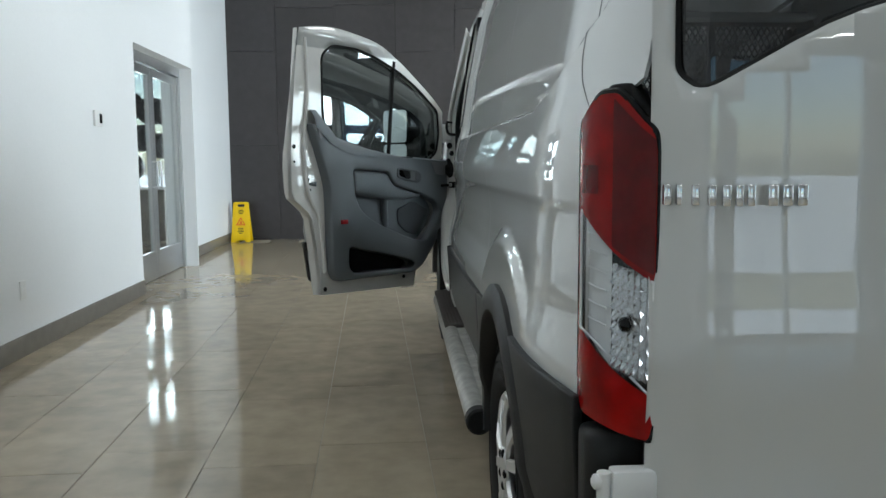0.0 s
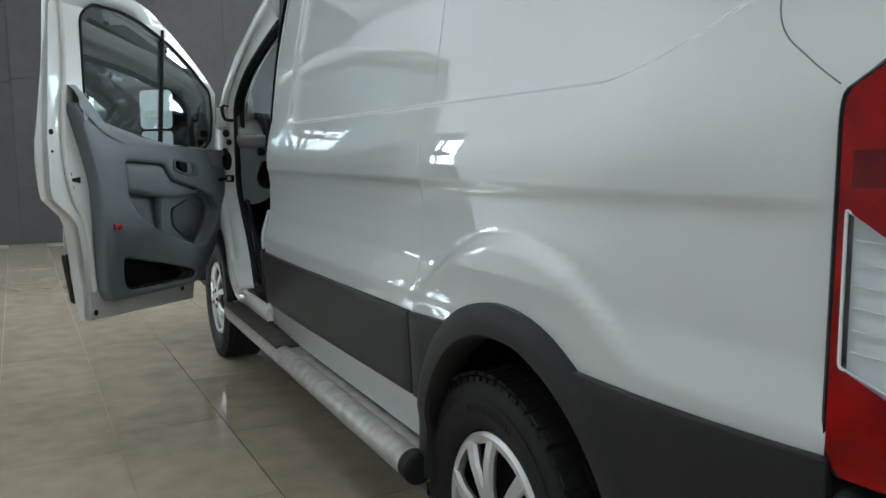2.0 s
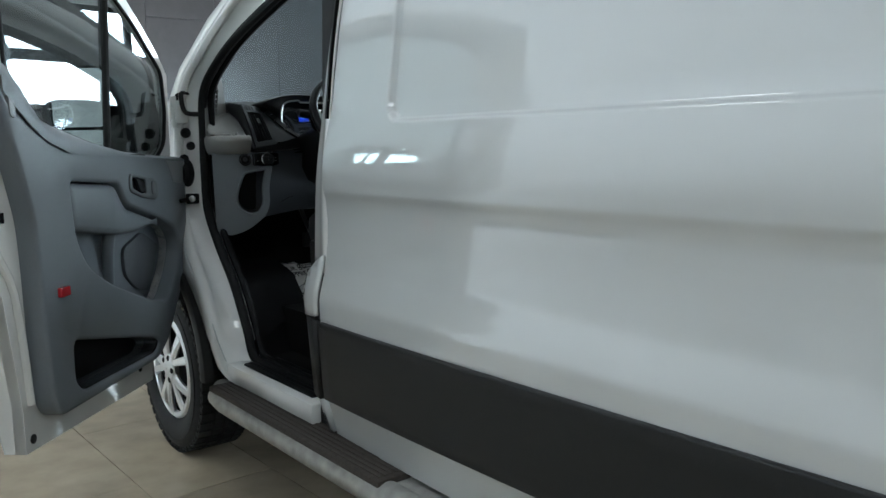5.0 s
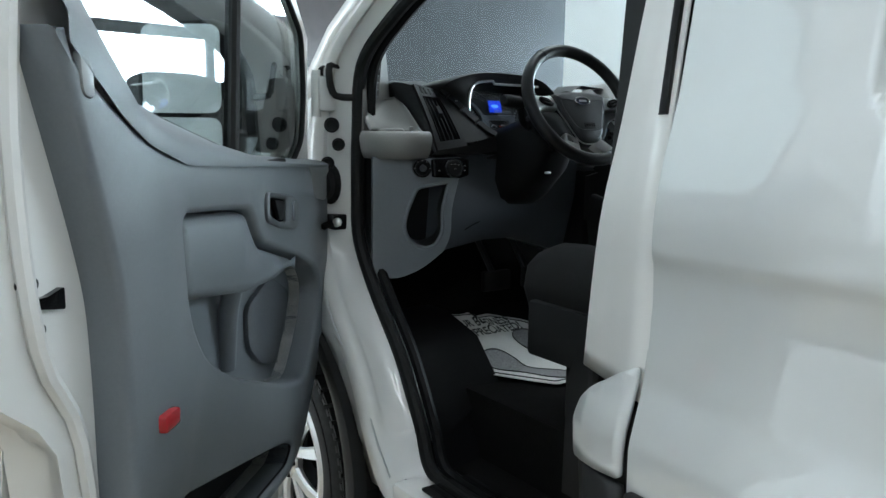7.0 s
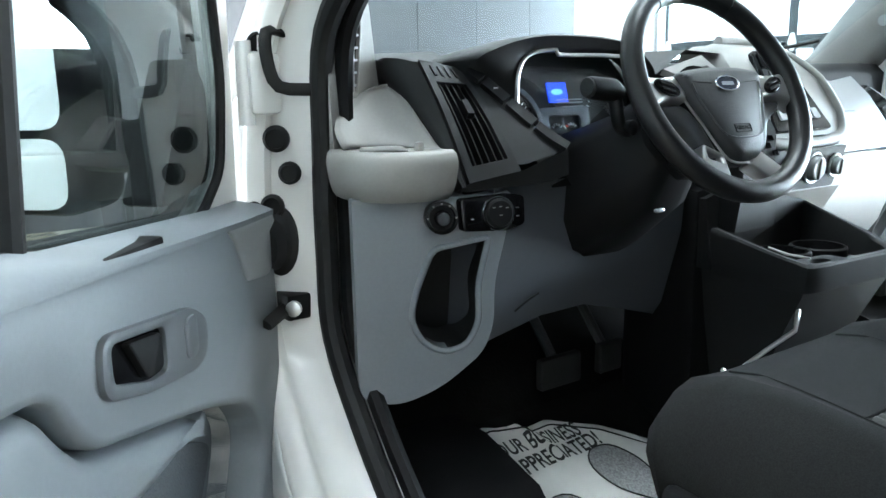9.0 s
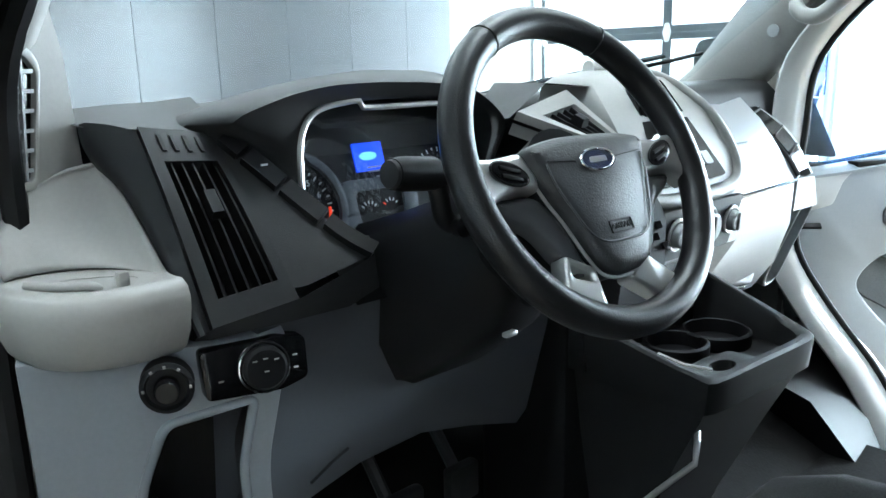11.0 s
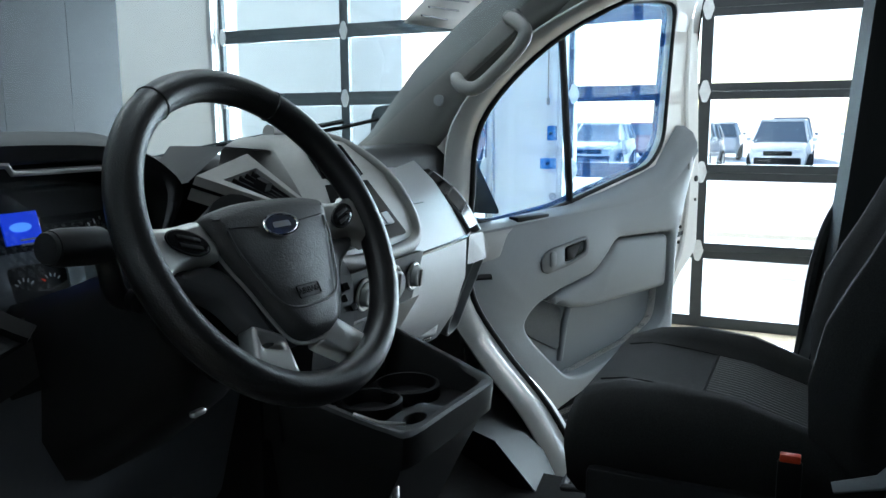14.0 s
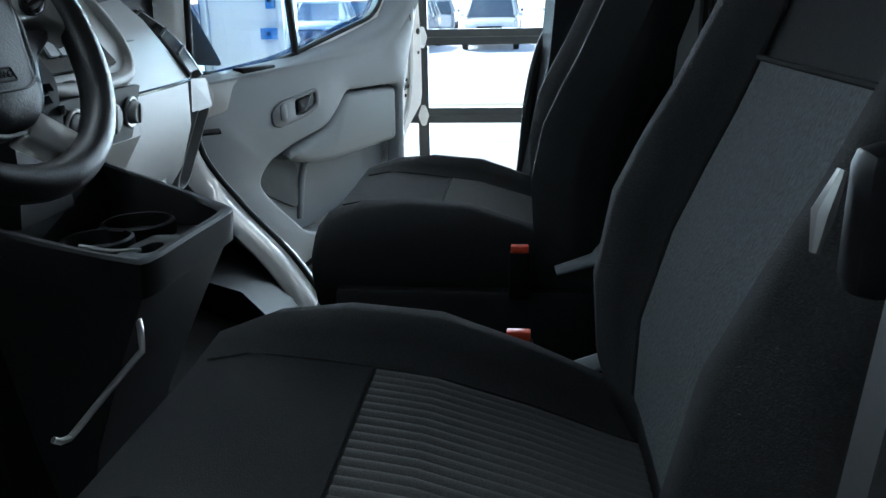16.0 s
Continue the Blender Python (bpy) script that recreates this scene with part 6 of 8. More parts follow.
def vent(parent, corners, n, name="air_vent", frame_mat=DASH, label="dark air vent", face=None):
    """A framed outlet with curved vertical vanes and a thumb tab, on a patch of four corners."""
    v_at = face or patch(None, *corners)
    fr = part(name, on_patch(v_at, rounded([(0.0, v / 10) for v in range(11)] + [(0.5, 1.0)] + [(1.0, v / 10) for v in range(10, -1, -1)] + [(0.5, 0.0)], 0.0), [[(0.16, v / 10) for v in (1.2, 2, 3, 4, 5, 6, 7, 8)] + [(0.86, v / 10) for v in (8, 7, 6, 5, 4, 3, 2, 1.2)]], -0.03, 0.004, 0.003), frame_mat, parent, label, smooth=50)
    part("vent_well", on_patch(v_at, rect(0.1, 0.08, 0.93, 0.84), (), -0.038, -0.024), PIANO, fr)
    for i in range(n):
        u = 0.16 + 0.70 * (i + 0.5) / n
        bm_ = bmesh.new()
        rings(bm_, [[v_at(u - 0.02, v, -0.022), v_at(u + 0.02, v, -0.022), v_at(u + 0.03, v, 0.0), v_at(u + 0.005, v, 0.0)] for v in np.linspace(0.12, 0.80, 8)])
        part("vane", bm_, BLACK, fr, smooth=None)
    bm_ = bmesh.new()
    rings(bm_, [[v_at(0.44, 0.48, 0.0), v_at(0.60, 0.48, 0.0), v_at(0.60, 0.62, 0.0), v_at(0.44, 0.62, 0.0)], [v_at(0.45, 0.49, 0.012), v_at(0.59, 0.49, 0.012), v_at(0.59, 0.61, 0.012), v_at(0.45, 0.61, 0.012)]])
    part("vent_tab", bm_, BLACK, fr)
    if not face:
        return fr
    part("upper_grille", on_patch(v_at, rect(0.16, 0.85, 0.88, 0.965, 0.02), (), 0.0, 0.002), PIANO, fr)
    for k in range(4):
        part("grille_bar", on_patch(v_at, rect(0.20 + k * 0.17, 0.86, 0.25 + k * 0.17, 0.955), (), 0.0, 0.006), BLACK, fr)
    return fr


vent(dash, vent_left, 5, face=vent_at)
# dark cheek between the vent and the dials, with its row of blank switches
strip = smooth_loop([(-0.651, 2.990, 1.412), (-0.628, 2.957, 1.380), (-0.604, 2.926, 1.347), (-0.577, 2.893, 1.313), (-0.552, 2.876, 1.294)], 3, False)
rows = []
for i, p in enumerate(strip):
    v = 1.0 - i / (len(strip) - 1)
    b = vent_at(1.0, 0.06 + 0.94 * v, 0.002)
    rows.append([b + Vector((0.0, 0.03, 0.0)), b, b.lerp(p, 0.15) + Vector((0.0, -0.002, -0.002)), b.lerp(p, 0.6) + Vector((0.0, -0.003, 0.0)), p, p + Vector((0.006, 0.012, 0.004))])
part("cheek_panel", rings(bmesh.new(), rows, False, False), DASH, dash, smooth=60)
for a_, b_ in ((0, 1.6), (1.9, 4.4), (4.7, 7.4), (7.7, 11.8)):
    pts = [strip[int(k)].lerp(strip[min(int(k) + 1, len(strip) - 1)], k - int(k)) for k in np.linspace(a_, b_, 5)]
    wide = 0.010 if a_ < 7 else 0.008
    part("blank_switch", rings(bmesh.new(), [[p + Vector((-wide, -0.004, -0.004)), p + Vector((-wide, -0.008, 0.002)), p + Vector((wide * 0.8, -0.002, 0.010)), p + Vector((wide, 0.006, 0.004))] for p in pts]), BLACK, dash, smooth=30)
part("switch_mark", box(bmesh.new(), -0.004, 0.004, -0.0006, 0.0006, -0.001, 0.001, m=Matrix.Translation(strip[3] + Vector((-0.001, -0.0062, 0.007)))), TRIM_MID, dash, smooth=None)

# instrument hood and cluster
front = [(-0.552, 2.882, 1.292), (-0.600, 2.926, 1.345), (-0.646, 2.986, 1.408), (-0.655, 2.955, 1.432), (-0.620, 2.938, 1.449), (-0.585, 2.933, 1.458), (-0.54, 2.930, 1.463), (-0.47, 2.930, 1.463), (-0.40, 2.932, 1.459), (-0.345, 2.938, 1.450), (-0.300, 2.948, 1.431), (-0.266, 2.958, 1.405), (-0.275, 2.962, 1.372), (-0.30, 2.965, 1.335)]
back_ = [(-0.57, 3.0, 1.29), (-0.64, 3.03, 1.36), (-0.70, 3.08, 1.405), (-0.672, 3.09, 1.424), (-0.632, 3.09, 1.438), (-0.590, 3.09, 1.449), (-0.54, 3.09, 1.459), (-0.47, 3.09, 1.469), (-0.40, 3.09, 1.475), (-0.335, 3.09, 1.474), (-0.270, 3.09, 1.470), (-0.21, 3.09, 1.450), (-0.20, 3.09, 1.40), (-0.23, 3.09, 1.335)]
inner = [(-0.562, 2.950, 1.295), (-0.582, 2.957, 1.332), (-0.583, 2.958, 1.368), (-0.582, 2.958, 1.402), (-0.573, 2.958, 1.426), (-0.556, 2.958, 1.438), (-0.53, 2.958, 1.443), (-0.47, 2.958, 1.445), (-0.40, 2.958, 1.445), (-0.345, 2.958, 1.440), (-0.305, 2.96, 1.424), (-0.288, 2.962, 1.400), (-0.292, 2.965, 1.370), (-0.31, 2.965, 1.335)]
deep = [(-0.462 + (x + 0.462) * 0.975, 3.004, z - 0.004) for x, y, z in inner]
fs, bs, ins, dps = (smooth_loop(v, 4, False) for v in (front, back_, inner, deep))
hood = part("instrument_hood", rings(bmesh.new(), [[b for b in bs], [f.lerp(b, 0.5) + Vector((0, 0, 0.004)) for f, b in zip(fs, bs)], [f.lerp(b, 0.08) + Vector((0, 0, 0.003)) for f, b in zip(fs, bs)], fs, [f.lerp(i, 0.12) + Vector((0, 0.004, -0.002)) for f, i in zip(fs, ins)], [f.lerp(i, 0.8) for f, i in zip(fs, ins)], ins, dps], False, False), DASH, dash, "dark hood over the dials", smooth=60)
trim_line = smooth_loop([(-0.583, 2.956, 1.320), (-0.583, 2.956, 1.385), (-0.579, 2.956, 1.412), (-0.568, 2.956, 1.430), (-0.546, 2.956, 1.440), (-0.510, 2.956, 1.4445)], 4, False) + [Vector(p) for p in ((-0.503, 2.956, 1.444), (-0.498, 2.956, 1.4365), (-0.47, 2.956, 1.436), (-0.40, 2.956, 1.436), (-0.34, 2.957, 1.434))]
part("hood_trim", tube(trim_line, 0.0034, 8), SILVER, hood, "thin silver trim line")
cl = axes((-0.462, 2.988, 1.348), (1, 0, 0), (0, 0.28, 0.96), (0, -0.96, 0.28))
face = part("dial_face", plate(rounded([(-0.135, -0.075), (0.175, -0.075), (0.18, 0.03), (0.13, 0.100), (-0.10, 0.100), (-0.130, 0.06)], 0.02), (), cl, -0.01, 0.0), BLACK, hood, "dark instrument panel with lit display")
part("display", plate(rect(-0.024, 0.0125, 0.019, 0.046, 0.001), (), cl, 0.001, 0.003), SCREENBLUE, face, "blue lit display")
part("display_emblem", plate([(-0.004 + 0.013 * math.cos(a * math.tau / 20), 0.030 + 0.005 * math.sin(a * math.tau / 20)) for a in range(20)], (), cl, 0.0032, 0.0036), glow("pale blue display", (0.10, 0.30, 0.9), 0.45), face)
for k in range(2):
    part("display_text", plate(rect(-0.008, 0.0155 - k * 0.005, 0.050, 0.0175 - k * 0.005), (), cl, 0.0032, 0.004), TRIM_MID, face)
for k in range(9):
    part("button_row", plate(rect(0.004 + k * 0.0055, 0.003, 0.008 + k * 0.0055, 0.006), (), cl, 0.001, 0.002), TRIM_MID, face)
for cx, r in ((-0.114, 0.046), (0.105, 0.050)):
    cy_ = -0.020
    for k in range(21):
        a = radians(150 - k * 10.5)
        long_ = 0.004 if k % 2 == 0 else 0.0022
        part("dial_mark", box(bmesh.new(), -long_, 0.0015, -0.0007, 0.0007, 0, 0.001, m=cl @ Matrix.Translation((cx + r * math.cos(a), cy_ + r * math.sin(a), 0.001)) @ Matrix.Rotation(a, 4, "Z")), DIALRED if (k > 15 and cx < 0) else DIALWHITE, face, smooth=None)
part("red_zone", tube([cl @ Vector((-0.114 + 0.0435 * math.cos(radians(a)), -0.020 + 0.0435 * math.sin(radians(a)), 0.002)) for a in range(-44, 4, 6)], 0.0017, 6), DIALRED, face)
for k in range(4):
    a = radians(52 - 30 * k)
    letters("dial_number", "5678"[k], cl @ Matrix.Translation((-0.114 + 0.035 * math.cos(a), -0.020 + 0.035 * math.sin(a), 0.002)), 0.0095, DIALWHITE, face, 0.0003)
ring_out = [(-0.114 + 0.066 * math.cos(radians(a)), -0.020 + 0.066 * math.sin(radians(a))) for a in range(70, -62, -6)]
ring_in = [(-0.114 + 0.056 * math.cos(radians(a)), -0.020 + 0.056 * math.sin(radians(a))) for a in range(-60, 64, 6)]
GAUGE = mat("slate grey gauge surround", (0.05, 0.058, 0.068), 0.4)
part("dial_surround", plate(ring_out + ring_in + [(-0.098, 0.047), (-0.078, 0.056)], (), cl, 0.0005, 0.006, bevel=0.001), GAUGE, face, "slate grey ring round the dial")
part("centre_plate", plate(rounded([(-0.062, -0.070), (0.052, -0.070), (0.062, 0.004), (-0.050, 0.004)], 0.01), [rounded([(-0.032, -0.050), (0.034, -0.050), (0.038, -0.010), (-0.034, -0.010)], 0.008)], cl, 0.0005, 0.004, bevel=0.001), GAUGE, face)
for gx, mk in ((-0.016, DIALWHITE), (0.016, DIALRED)):
    for k in range(5):
        a = radians(140 - k * 25)
        part("gauge_mark", box(bmesh.new(), -0.002, 0.002, -0.0006, 0.0006, 0, 0.001, m=cl @ Matrix.Translation((gx + 0.012 * math.cos(a), -0.036 + 0.012 * math.sin(a), 0.001)) @ Matrix.Rotation(a, 4, "Z")), mk if k == 0 else DIALWHITE, face, smooth=None)
part("cluster_glass", plate(rounded([(-0.128, -0.07), (0.17, -0.07), (0.17, 0.03), (0.12, 0.092), (-0.095, 0.092), (-0.125, 0.05)], 0.02), (), cl, 0.012, 0.014), LENS, face).visible_shadow = False
part("cluster_sill", rings(bmesh.new(), [[(-0.575, 2.945, 1.300), (-0.45, 2.925, 1.292), (-0.30, 2.945, 1.30)], [(-0.565, 3.0, 1.300), (-0.45, 3.0, 1.296), (-0.30, 3.0, 1.30)], [(-0.565, 3.02, 1.25), (-0.45, 3.02, 1.25), (-0.30, 3.02, 1.25)]], False, False), BLACK, hood, smooth=50)
part("cluster_skirt", rings(bmesh.new(), [[(-0.575, 2.945, 1.302), (-0.45, 2.925, 1.294), (-0.30, 2.945, 1.302)], [(-0.56, 2.90, 1.235), (-0.45, 2.90, 1.235), (-0.30, 2.92, 1.235)]], False, False), BLACK, hood, smooth=50)

# column shroud, stalks
shroud = part("column_shroud", rings(bmesh.new(), [[(-0.415 + sx * w, y, z0 + (z1 - z0) * f) for sx, f in ((-0.7, 1), (0.7, 1), (1, 0.82), (1, 0.30), (0.72, 0.06), (0.4, 0), (-0.4, 0), (-0.72, 0.06), (-1, 0.30), (-1, 0.82))] for y, z1, z0, w in ((3.06, 1.28, 1.085, 0.130), (2.950, 1.31, 1.097, 0.122), (2.905, 1.325, 1.122, 0.106), (2.855, 1.345, 1.158, 0.084), (2.805, 1.375, 1.196, 0.070), (2.765, 1.395, 1.275, 0.052), (2.750, 1.390, 1.30, 0.045))]), BLACK, dash, "black steering column shroud", smooth=60)
st = part("wiper_stalk", tube(smooth_loop([(-0.470, 2.826, 1.318), (-0.505, 2.812, 1.326), (-0.524, 2.803, 1.340), (-0.530, 2.801, 1.362), (-0.538, 2.800, 1.378)], 4, False), 0.010, 12), BLACK, dash, "black column stalk", smooth=70)
part("stalk_knob", lathe([(0.006, 0), (0.011, 0.003), (0.011, 0.012), (0.006, 0.015)], Matrix.Translation((-0.512, 2.796, 1.328)) @ axes((0, 0, 0), (1, 0, 0), (0, 0, 1), (0, -1, 0)), 14), BLACK, st)
part("stalk_grip", tube([(-0.526, 2.802, 1.376), (-0.540, 2.801, 1.381), (-0.580, 2.798, 1.385), (-0.590, 2.797, 1.386)], [0.013, 0.0165, 0.016, 0.0145], 18), BLACK, st, smooth=60)
part("stalk_end", tube([(-0.590, 2.797, 1.386), (-0.5935, 2.7968, 1.3863)], [0.0138, 0.0125], 18), DASH, st)
part("wiper_stalk", tube([(-0.37, 2.81, 1.335), (-0.31, 2.80, 1.35), (-0.27, 2.795, 1.358)], [0.010, 0.012, 0.012], 10), BLACK, dash)
key = part("shroud_latch", boxed(-0.454, -0.436, 2.784, 2.792, 1.198, 1.204, bevel=0.002), SILVER, dash)

# steering wheel
A, TW_ = 0.4927, -0.0635
wx = Vector((math.cos(TW_), math.sin(TW_), 0))
wy = Vector((-math.sin(TW_) * math.sin(A), math.cos(TW_) * math.sin(A), math.cos(A)))
W = axes((-0.4012, 2.7222, 1.3798), wx, wy, wx.cross(wy))
RW = 0.1586
wheel_ob = part("steering_wheel", tube([W @ Vector((RW * math.cos(a * math.tau / 72), RW * math.sin(a * math.tau / 72), 0)) for a in range(72)], 0.0162, 16, True), LEATHER, van, "black grained steering wheel with silver spokes", smooth=80)
for a in (120, 60):
    part("rim_seam", tube([W @ (Vector((RW * math.cos(radians(a)), RW * math.sin(radians(a)), 0)) + 0.0165 * (math.cos(b * math.tau / 14) * Vector((math.cos(radians(a)), math.sin(radians(a)), 0)) + math.sin(b * math.tau / 14) * Vector((0, 0, 1)))) for b in range(14)], 0.0011, 5, True), BLACK, wheel_ob)
ARMGREY = mat("dark satin grey plastic", (0.055, 0.057, 0.06), 0.35)
HUBGREY = mat("charcoal airbag skin", (0.026, 0.027, 0.028), 0.45, spec=0.35, bump=0.3, bump_scale=500)


def mirrored(pts):
    """A loop from its left half, top to bottom."""
    return [(x, y) for x, y in pts] + [(-x, y) for x, y in pts[::-1]]


hub_loop = rounded(mirrored([(-0.040, 0.033), (-0.088, 0.024), (-0.078, -0.006), (-0.056, -0.050), (-0.040, -0.094), (-0.022, -0.110)]), [0.03, 0.016, 0.03, 0.03, 0.015, 0.02] + [0.02, 0.015, 0.03, 0.03, 0.016, 0.03])
hub = part("airbag_cover", plate(hub_loop, (), W, -0.03, 0.012, bevel=0.012), HUBGREY, wheel_ob, "charcoal airbag cover", smooth=60)
crease = [(-0.069, 0.004), (-0.066, -0.018), (-0.056, -0.044), (-0.044, -0.068), (-0.028, -0.079), (0.0, -0.081)]
part("hub_crease", tube([W @ Vector((x, y, 0.0122)) for x, y in smooth_loop(crease + [(-x, y) for x, y in crease[-2::-1]], 5, False)], 0.0012, 6), ARMGREY, hub)
rim_edge = [(-0.080, -0.002), (-0.070, -0.028), (-0.058, -0.052), (-0.046, -0.082), (-0.034, -0.104), (-0.018, -0.112), (0.0, -0.113)]
part("hub_edge", tube([W @ Vector((x, y, -0.004)) for x, y in smooth_loop(rim_edge + [(-x, y) for x, y in rim_edge[-2::-1]], 5, False)], 0.0020, 6), SILVER, hub, "thin silver edge line")
for s in (-1, 1):
    part("hub_mark", tube([W @ Vector((s * 0.066, 0.006, 0.0122)), W @ Vector((s * 0.040, 0.004, 0.0124)), W @ Vector((s * 0.030, 0.003, 0.0124))], 0.0006, 5), BLACK, hub)
oval = [(0.0235 * math.cos(a * math.tau / 32), 0.0016 + 0.0112 * math.sin(a * math.tau / 32)) for a in range(32)]
part("maker_oval", plate(oval, (), W, 0.0118, 0.0140), mat("dark blue enamel", (0.006, 0.014, 0.05), 0.15, coat=1.0), hub, "dark blue oval emblem")
part("oval_ring", tube([W @ Vector((p[0], p[1], 0.0140)) for p in oval], 0.0014, 6, True), CHROME, hub)
part("oval_mark", plate(rounded([(-0.013, -0.0015), (0.013, -0.0015), (0.012, 0.0045), (-0.012, 0.0045)], 0.002), (), W, 0.0135, 0.0146), CHROME, hub)
part("airbag_plate", plate(rect(-0.0165, -0.0735, 0.0165, -0.0605, 0.002), [rect(-0.0153, -0.0723, 0.0153, -0.0617, 0.0015)], W, 0.0118, 0.0132), BLACK, hub)
letters("airbag_text", "AIRBAG", W @ Matrix.Translation((0, -0.067, 0.0125)), 0.0085, BLACK, hub, 0.0004)
for s in (-1, 1):
    arm = rounded([(s * 0.086, 0.023), (s * 0.115, 0.020), (s * 0.140, 0.022), (s * 0.152, 0.032), (s * 0.152, -0.036), (s * 0.132, -0.020), (s * 0.105, -0.013), (s * 0.078, -0.018), (s * 0.074, -0.004)], [0.006, 0.03, 0.02, 0.004, 0.004, 0.02, 0.02, 0.004, 0.01])
    sp = part("spoke", plate(arm, (), W, -0.022, 0.003, bevel=0.007), SILVER, wheel_ob, "satin silver spoke", smooth=60)
    pod_c = [(s * (0.1105 + 0.0205 * math.cos(a * math.tau / 24)), 0.002 + 0.0112 * math.sin(a * math.tau / 24) + 0.30 * 0.0205 * math.cos(a * math.tau / 24)) for a in range(24)]
    part("button_pad", plate(pod_c, (), W, 0.0025, 0.006, bevel=0.0015), PIANO, sp)
    part("pad_ring", tube([W @ Vector((p[0], p[1], 0.0045)) for p in pod_c], 0.0012, 5, True), BLACK, sp)
    for y_ in (0.0055, -0.0025):
        part("button", plate([(s * 0.0985, y_ - 0.0055), (s * 0.1215, y_ + 0.0015), (s * 0.1215, y_ + 0.0055), (s * 0.0985, y_ - 0.0015)], (), W, 0.006, 0.0075, bevel=0.0008), BLACK, sp)
    lower_arm = rounded([(s * 0.128, -0.018), (s * 0.078, -0.016), (s * 0.056, -0.048), (s * 0.044, -0.090), (s * 0.036, -0.100), (s * 0.050, -0.104), (s * 0.069, -0.082), (s * 0.086, -0.050), (s * 0.124, -0.030)], [0.006, 0.02, 0.03, 0.03, 0.004, 0.004, 0.03, 0.03, 0.01])
    part("lower_arm", plate(lower_arm, (), W, -0.030, -0.006, bevel=0.007), ARMGREY, wheel_ob, smooth=60)
    if s < 0:
        bridge, gaps = rounded([(-0.0735, -0.080), (-0.040, -0.098), (-0.040, -0.146), (-0.088, -0.122)], 0.005), [rounded([(-0.0705, -0.090), (-0.0475, -0.1025), (-0.046, -0.1115), (-0.0715, -0.102)], 0.003)]
    else:
        bridge, gaps = rounded([(0.036, -0.096), (0.074, -0.128), (0.088, -0.134), (0.046, -0.148), (0.002, -0.116)], 0.006), []
    part("lower_spoke", plate(bridge, gaps, W, -0.022, -0.001, bevel=0.004), SILVER, wheel_ob, smooth=50)
    part("spoke_web", plate(rounded([(s * 0.060, -0.02), (s * 0.130, -0.030), (s * 0.134, -0.06), (s * 0.098, -0.115), (s * 0.060, -0.115), (s * 0.044, -0.06)], 0.008), (), W, -0.046, -0.034), BLACK, wheel_ob)
    for k in range(4):
        part("web_button", box(bmesh.new(), s * (0.100 + 0.012 * (k % 2)) - 0.005, s * (0.100 + 0.012 * (k % 2)) + 0.005, -0.060 - 0.012 * k, -0.052 - 0.012 * k, -0.034, -0.031, m=W), PIANO, wheel_ob, smooth=None)
part("hub_back", lathe([(0.055, -0.03), (0.05, -0.06), (0.04, -0.09)], W, 24), BLACK, wheel_ob)

# ---- centre of the dash: pods, vents, radio, heater, passenger side ----
SHIFT = Vector((0.03, 0.045, -0.01))
stack = part("centre_console_panel", rings(bmesh.new(), [[(x0, y, z), (x0 + 0.004, y - 0.012, z + 0.004), (x1 - 0.004, y - 0.012, z + 0.004), (x1, y, z), (x1, 3.05, z), (x0, 3.05, z)] for y, z, x0, x1 in ((3.02, 1.47, -0.02, 0.10), (2.97, 1.455, -0.06, 0.165), (2.915, 1.40, -0.08, 0.20), (2.875, 1.33, -0.075, 0.215), (2.862, 1.285, -0.05, 0.215))]), TRIM_LIGHT, dash, "satin grey centre stack surround", smooth=50)
ra = patch(None, (-0.035, 2.853, 1.295), (0.165, 2.853, 1.295), (0.005, 2.955, 1.455), (0.115, 2.955, 1.455))
radio = part("radio", on_patch(ra, rounded([(0.02, 0.0), (0.98, 0.0), (0.92, 0.96), (0.10, 0.96)], 0.05), (), 0.006, 0.016, 0.003), PIANO, stack, "black radio panel with buttons")
for k in range(5):
    part("radio_button", on_patch(ra, rect(0.14 + k * 0.15, 0.62, 0.26 + k * 0.15, 0.72, 0.02), (), 0.016, 0.020), BLACK, radio)
for k in range(5):
    part("radio_button", on_patch(ra, rect(0.14 + k * 0.15, 0.12, 0.26 + k * 0.15, 0.24, 0.02), (), 0.016, 0.020), TRIM_MID, radio)
part("radio_display", on_patch(ra, rect(0.20, 0.76, 0.85, 0.92, 0.02), (), 0.016, 0.018), PIANO, radio)
part("radio_knob", lathe([(0.014, 0), (0.014, 0.016), (0.011, 0.018), (0.001, 0.018)], axes(ra(0.5, 0.42, 0.016), (1, 0, 0), (0, 0.55, 0.83), (0, -0.83, 0.55)), 24), BLACK, radio)
fr1 = vent(dash, ((-0.125, 2.875, 1.370), (-0.060, 2.868, 1.355), (-0.225, 2.958, 1.420), (-0.120, 2.955, 1.446)), 5, "centre_vent", TRIM_LIGHT, "dark centre vent in a grey surround")
part("vent_pod", rings(bmesh.new(), [[(-0.235, 2.962, 1.415), (-0.125, 2.872, 1.36), (-0.05, 2.866, 1.345), (-0.04, 2.95, 1.45), (-0.14, 2.975, 1.46)], [(-0.24, 3.05, 1.40), (-0.15, 3.0, 1.32), (-0.02, 3.0, 1.30), (0.0, 3.05, 1.45), (-0.14, 3.08, 1.46)]], True, False), DASH, dash, smooth=40)
vent(dash, ((0.222, 2.875, 1.335), (0.245, 2.885, 1.33), (0.165, 2.965, 1.45), (0.205, 2.972, 1.45)), 2, "centre_vent", TRIM_LIGHT, "slim dark centre vent")
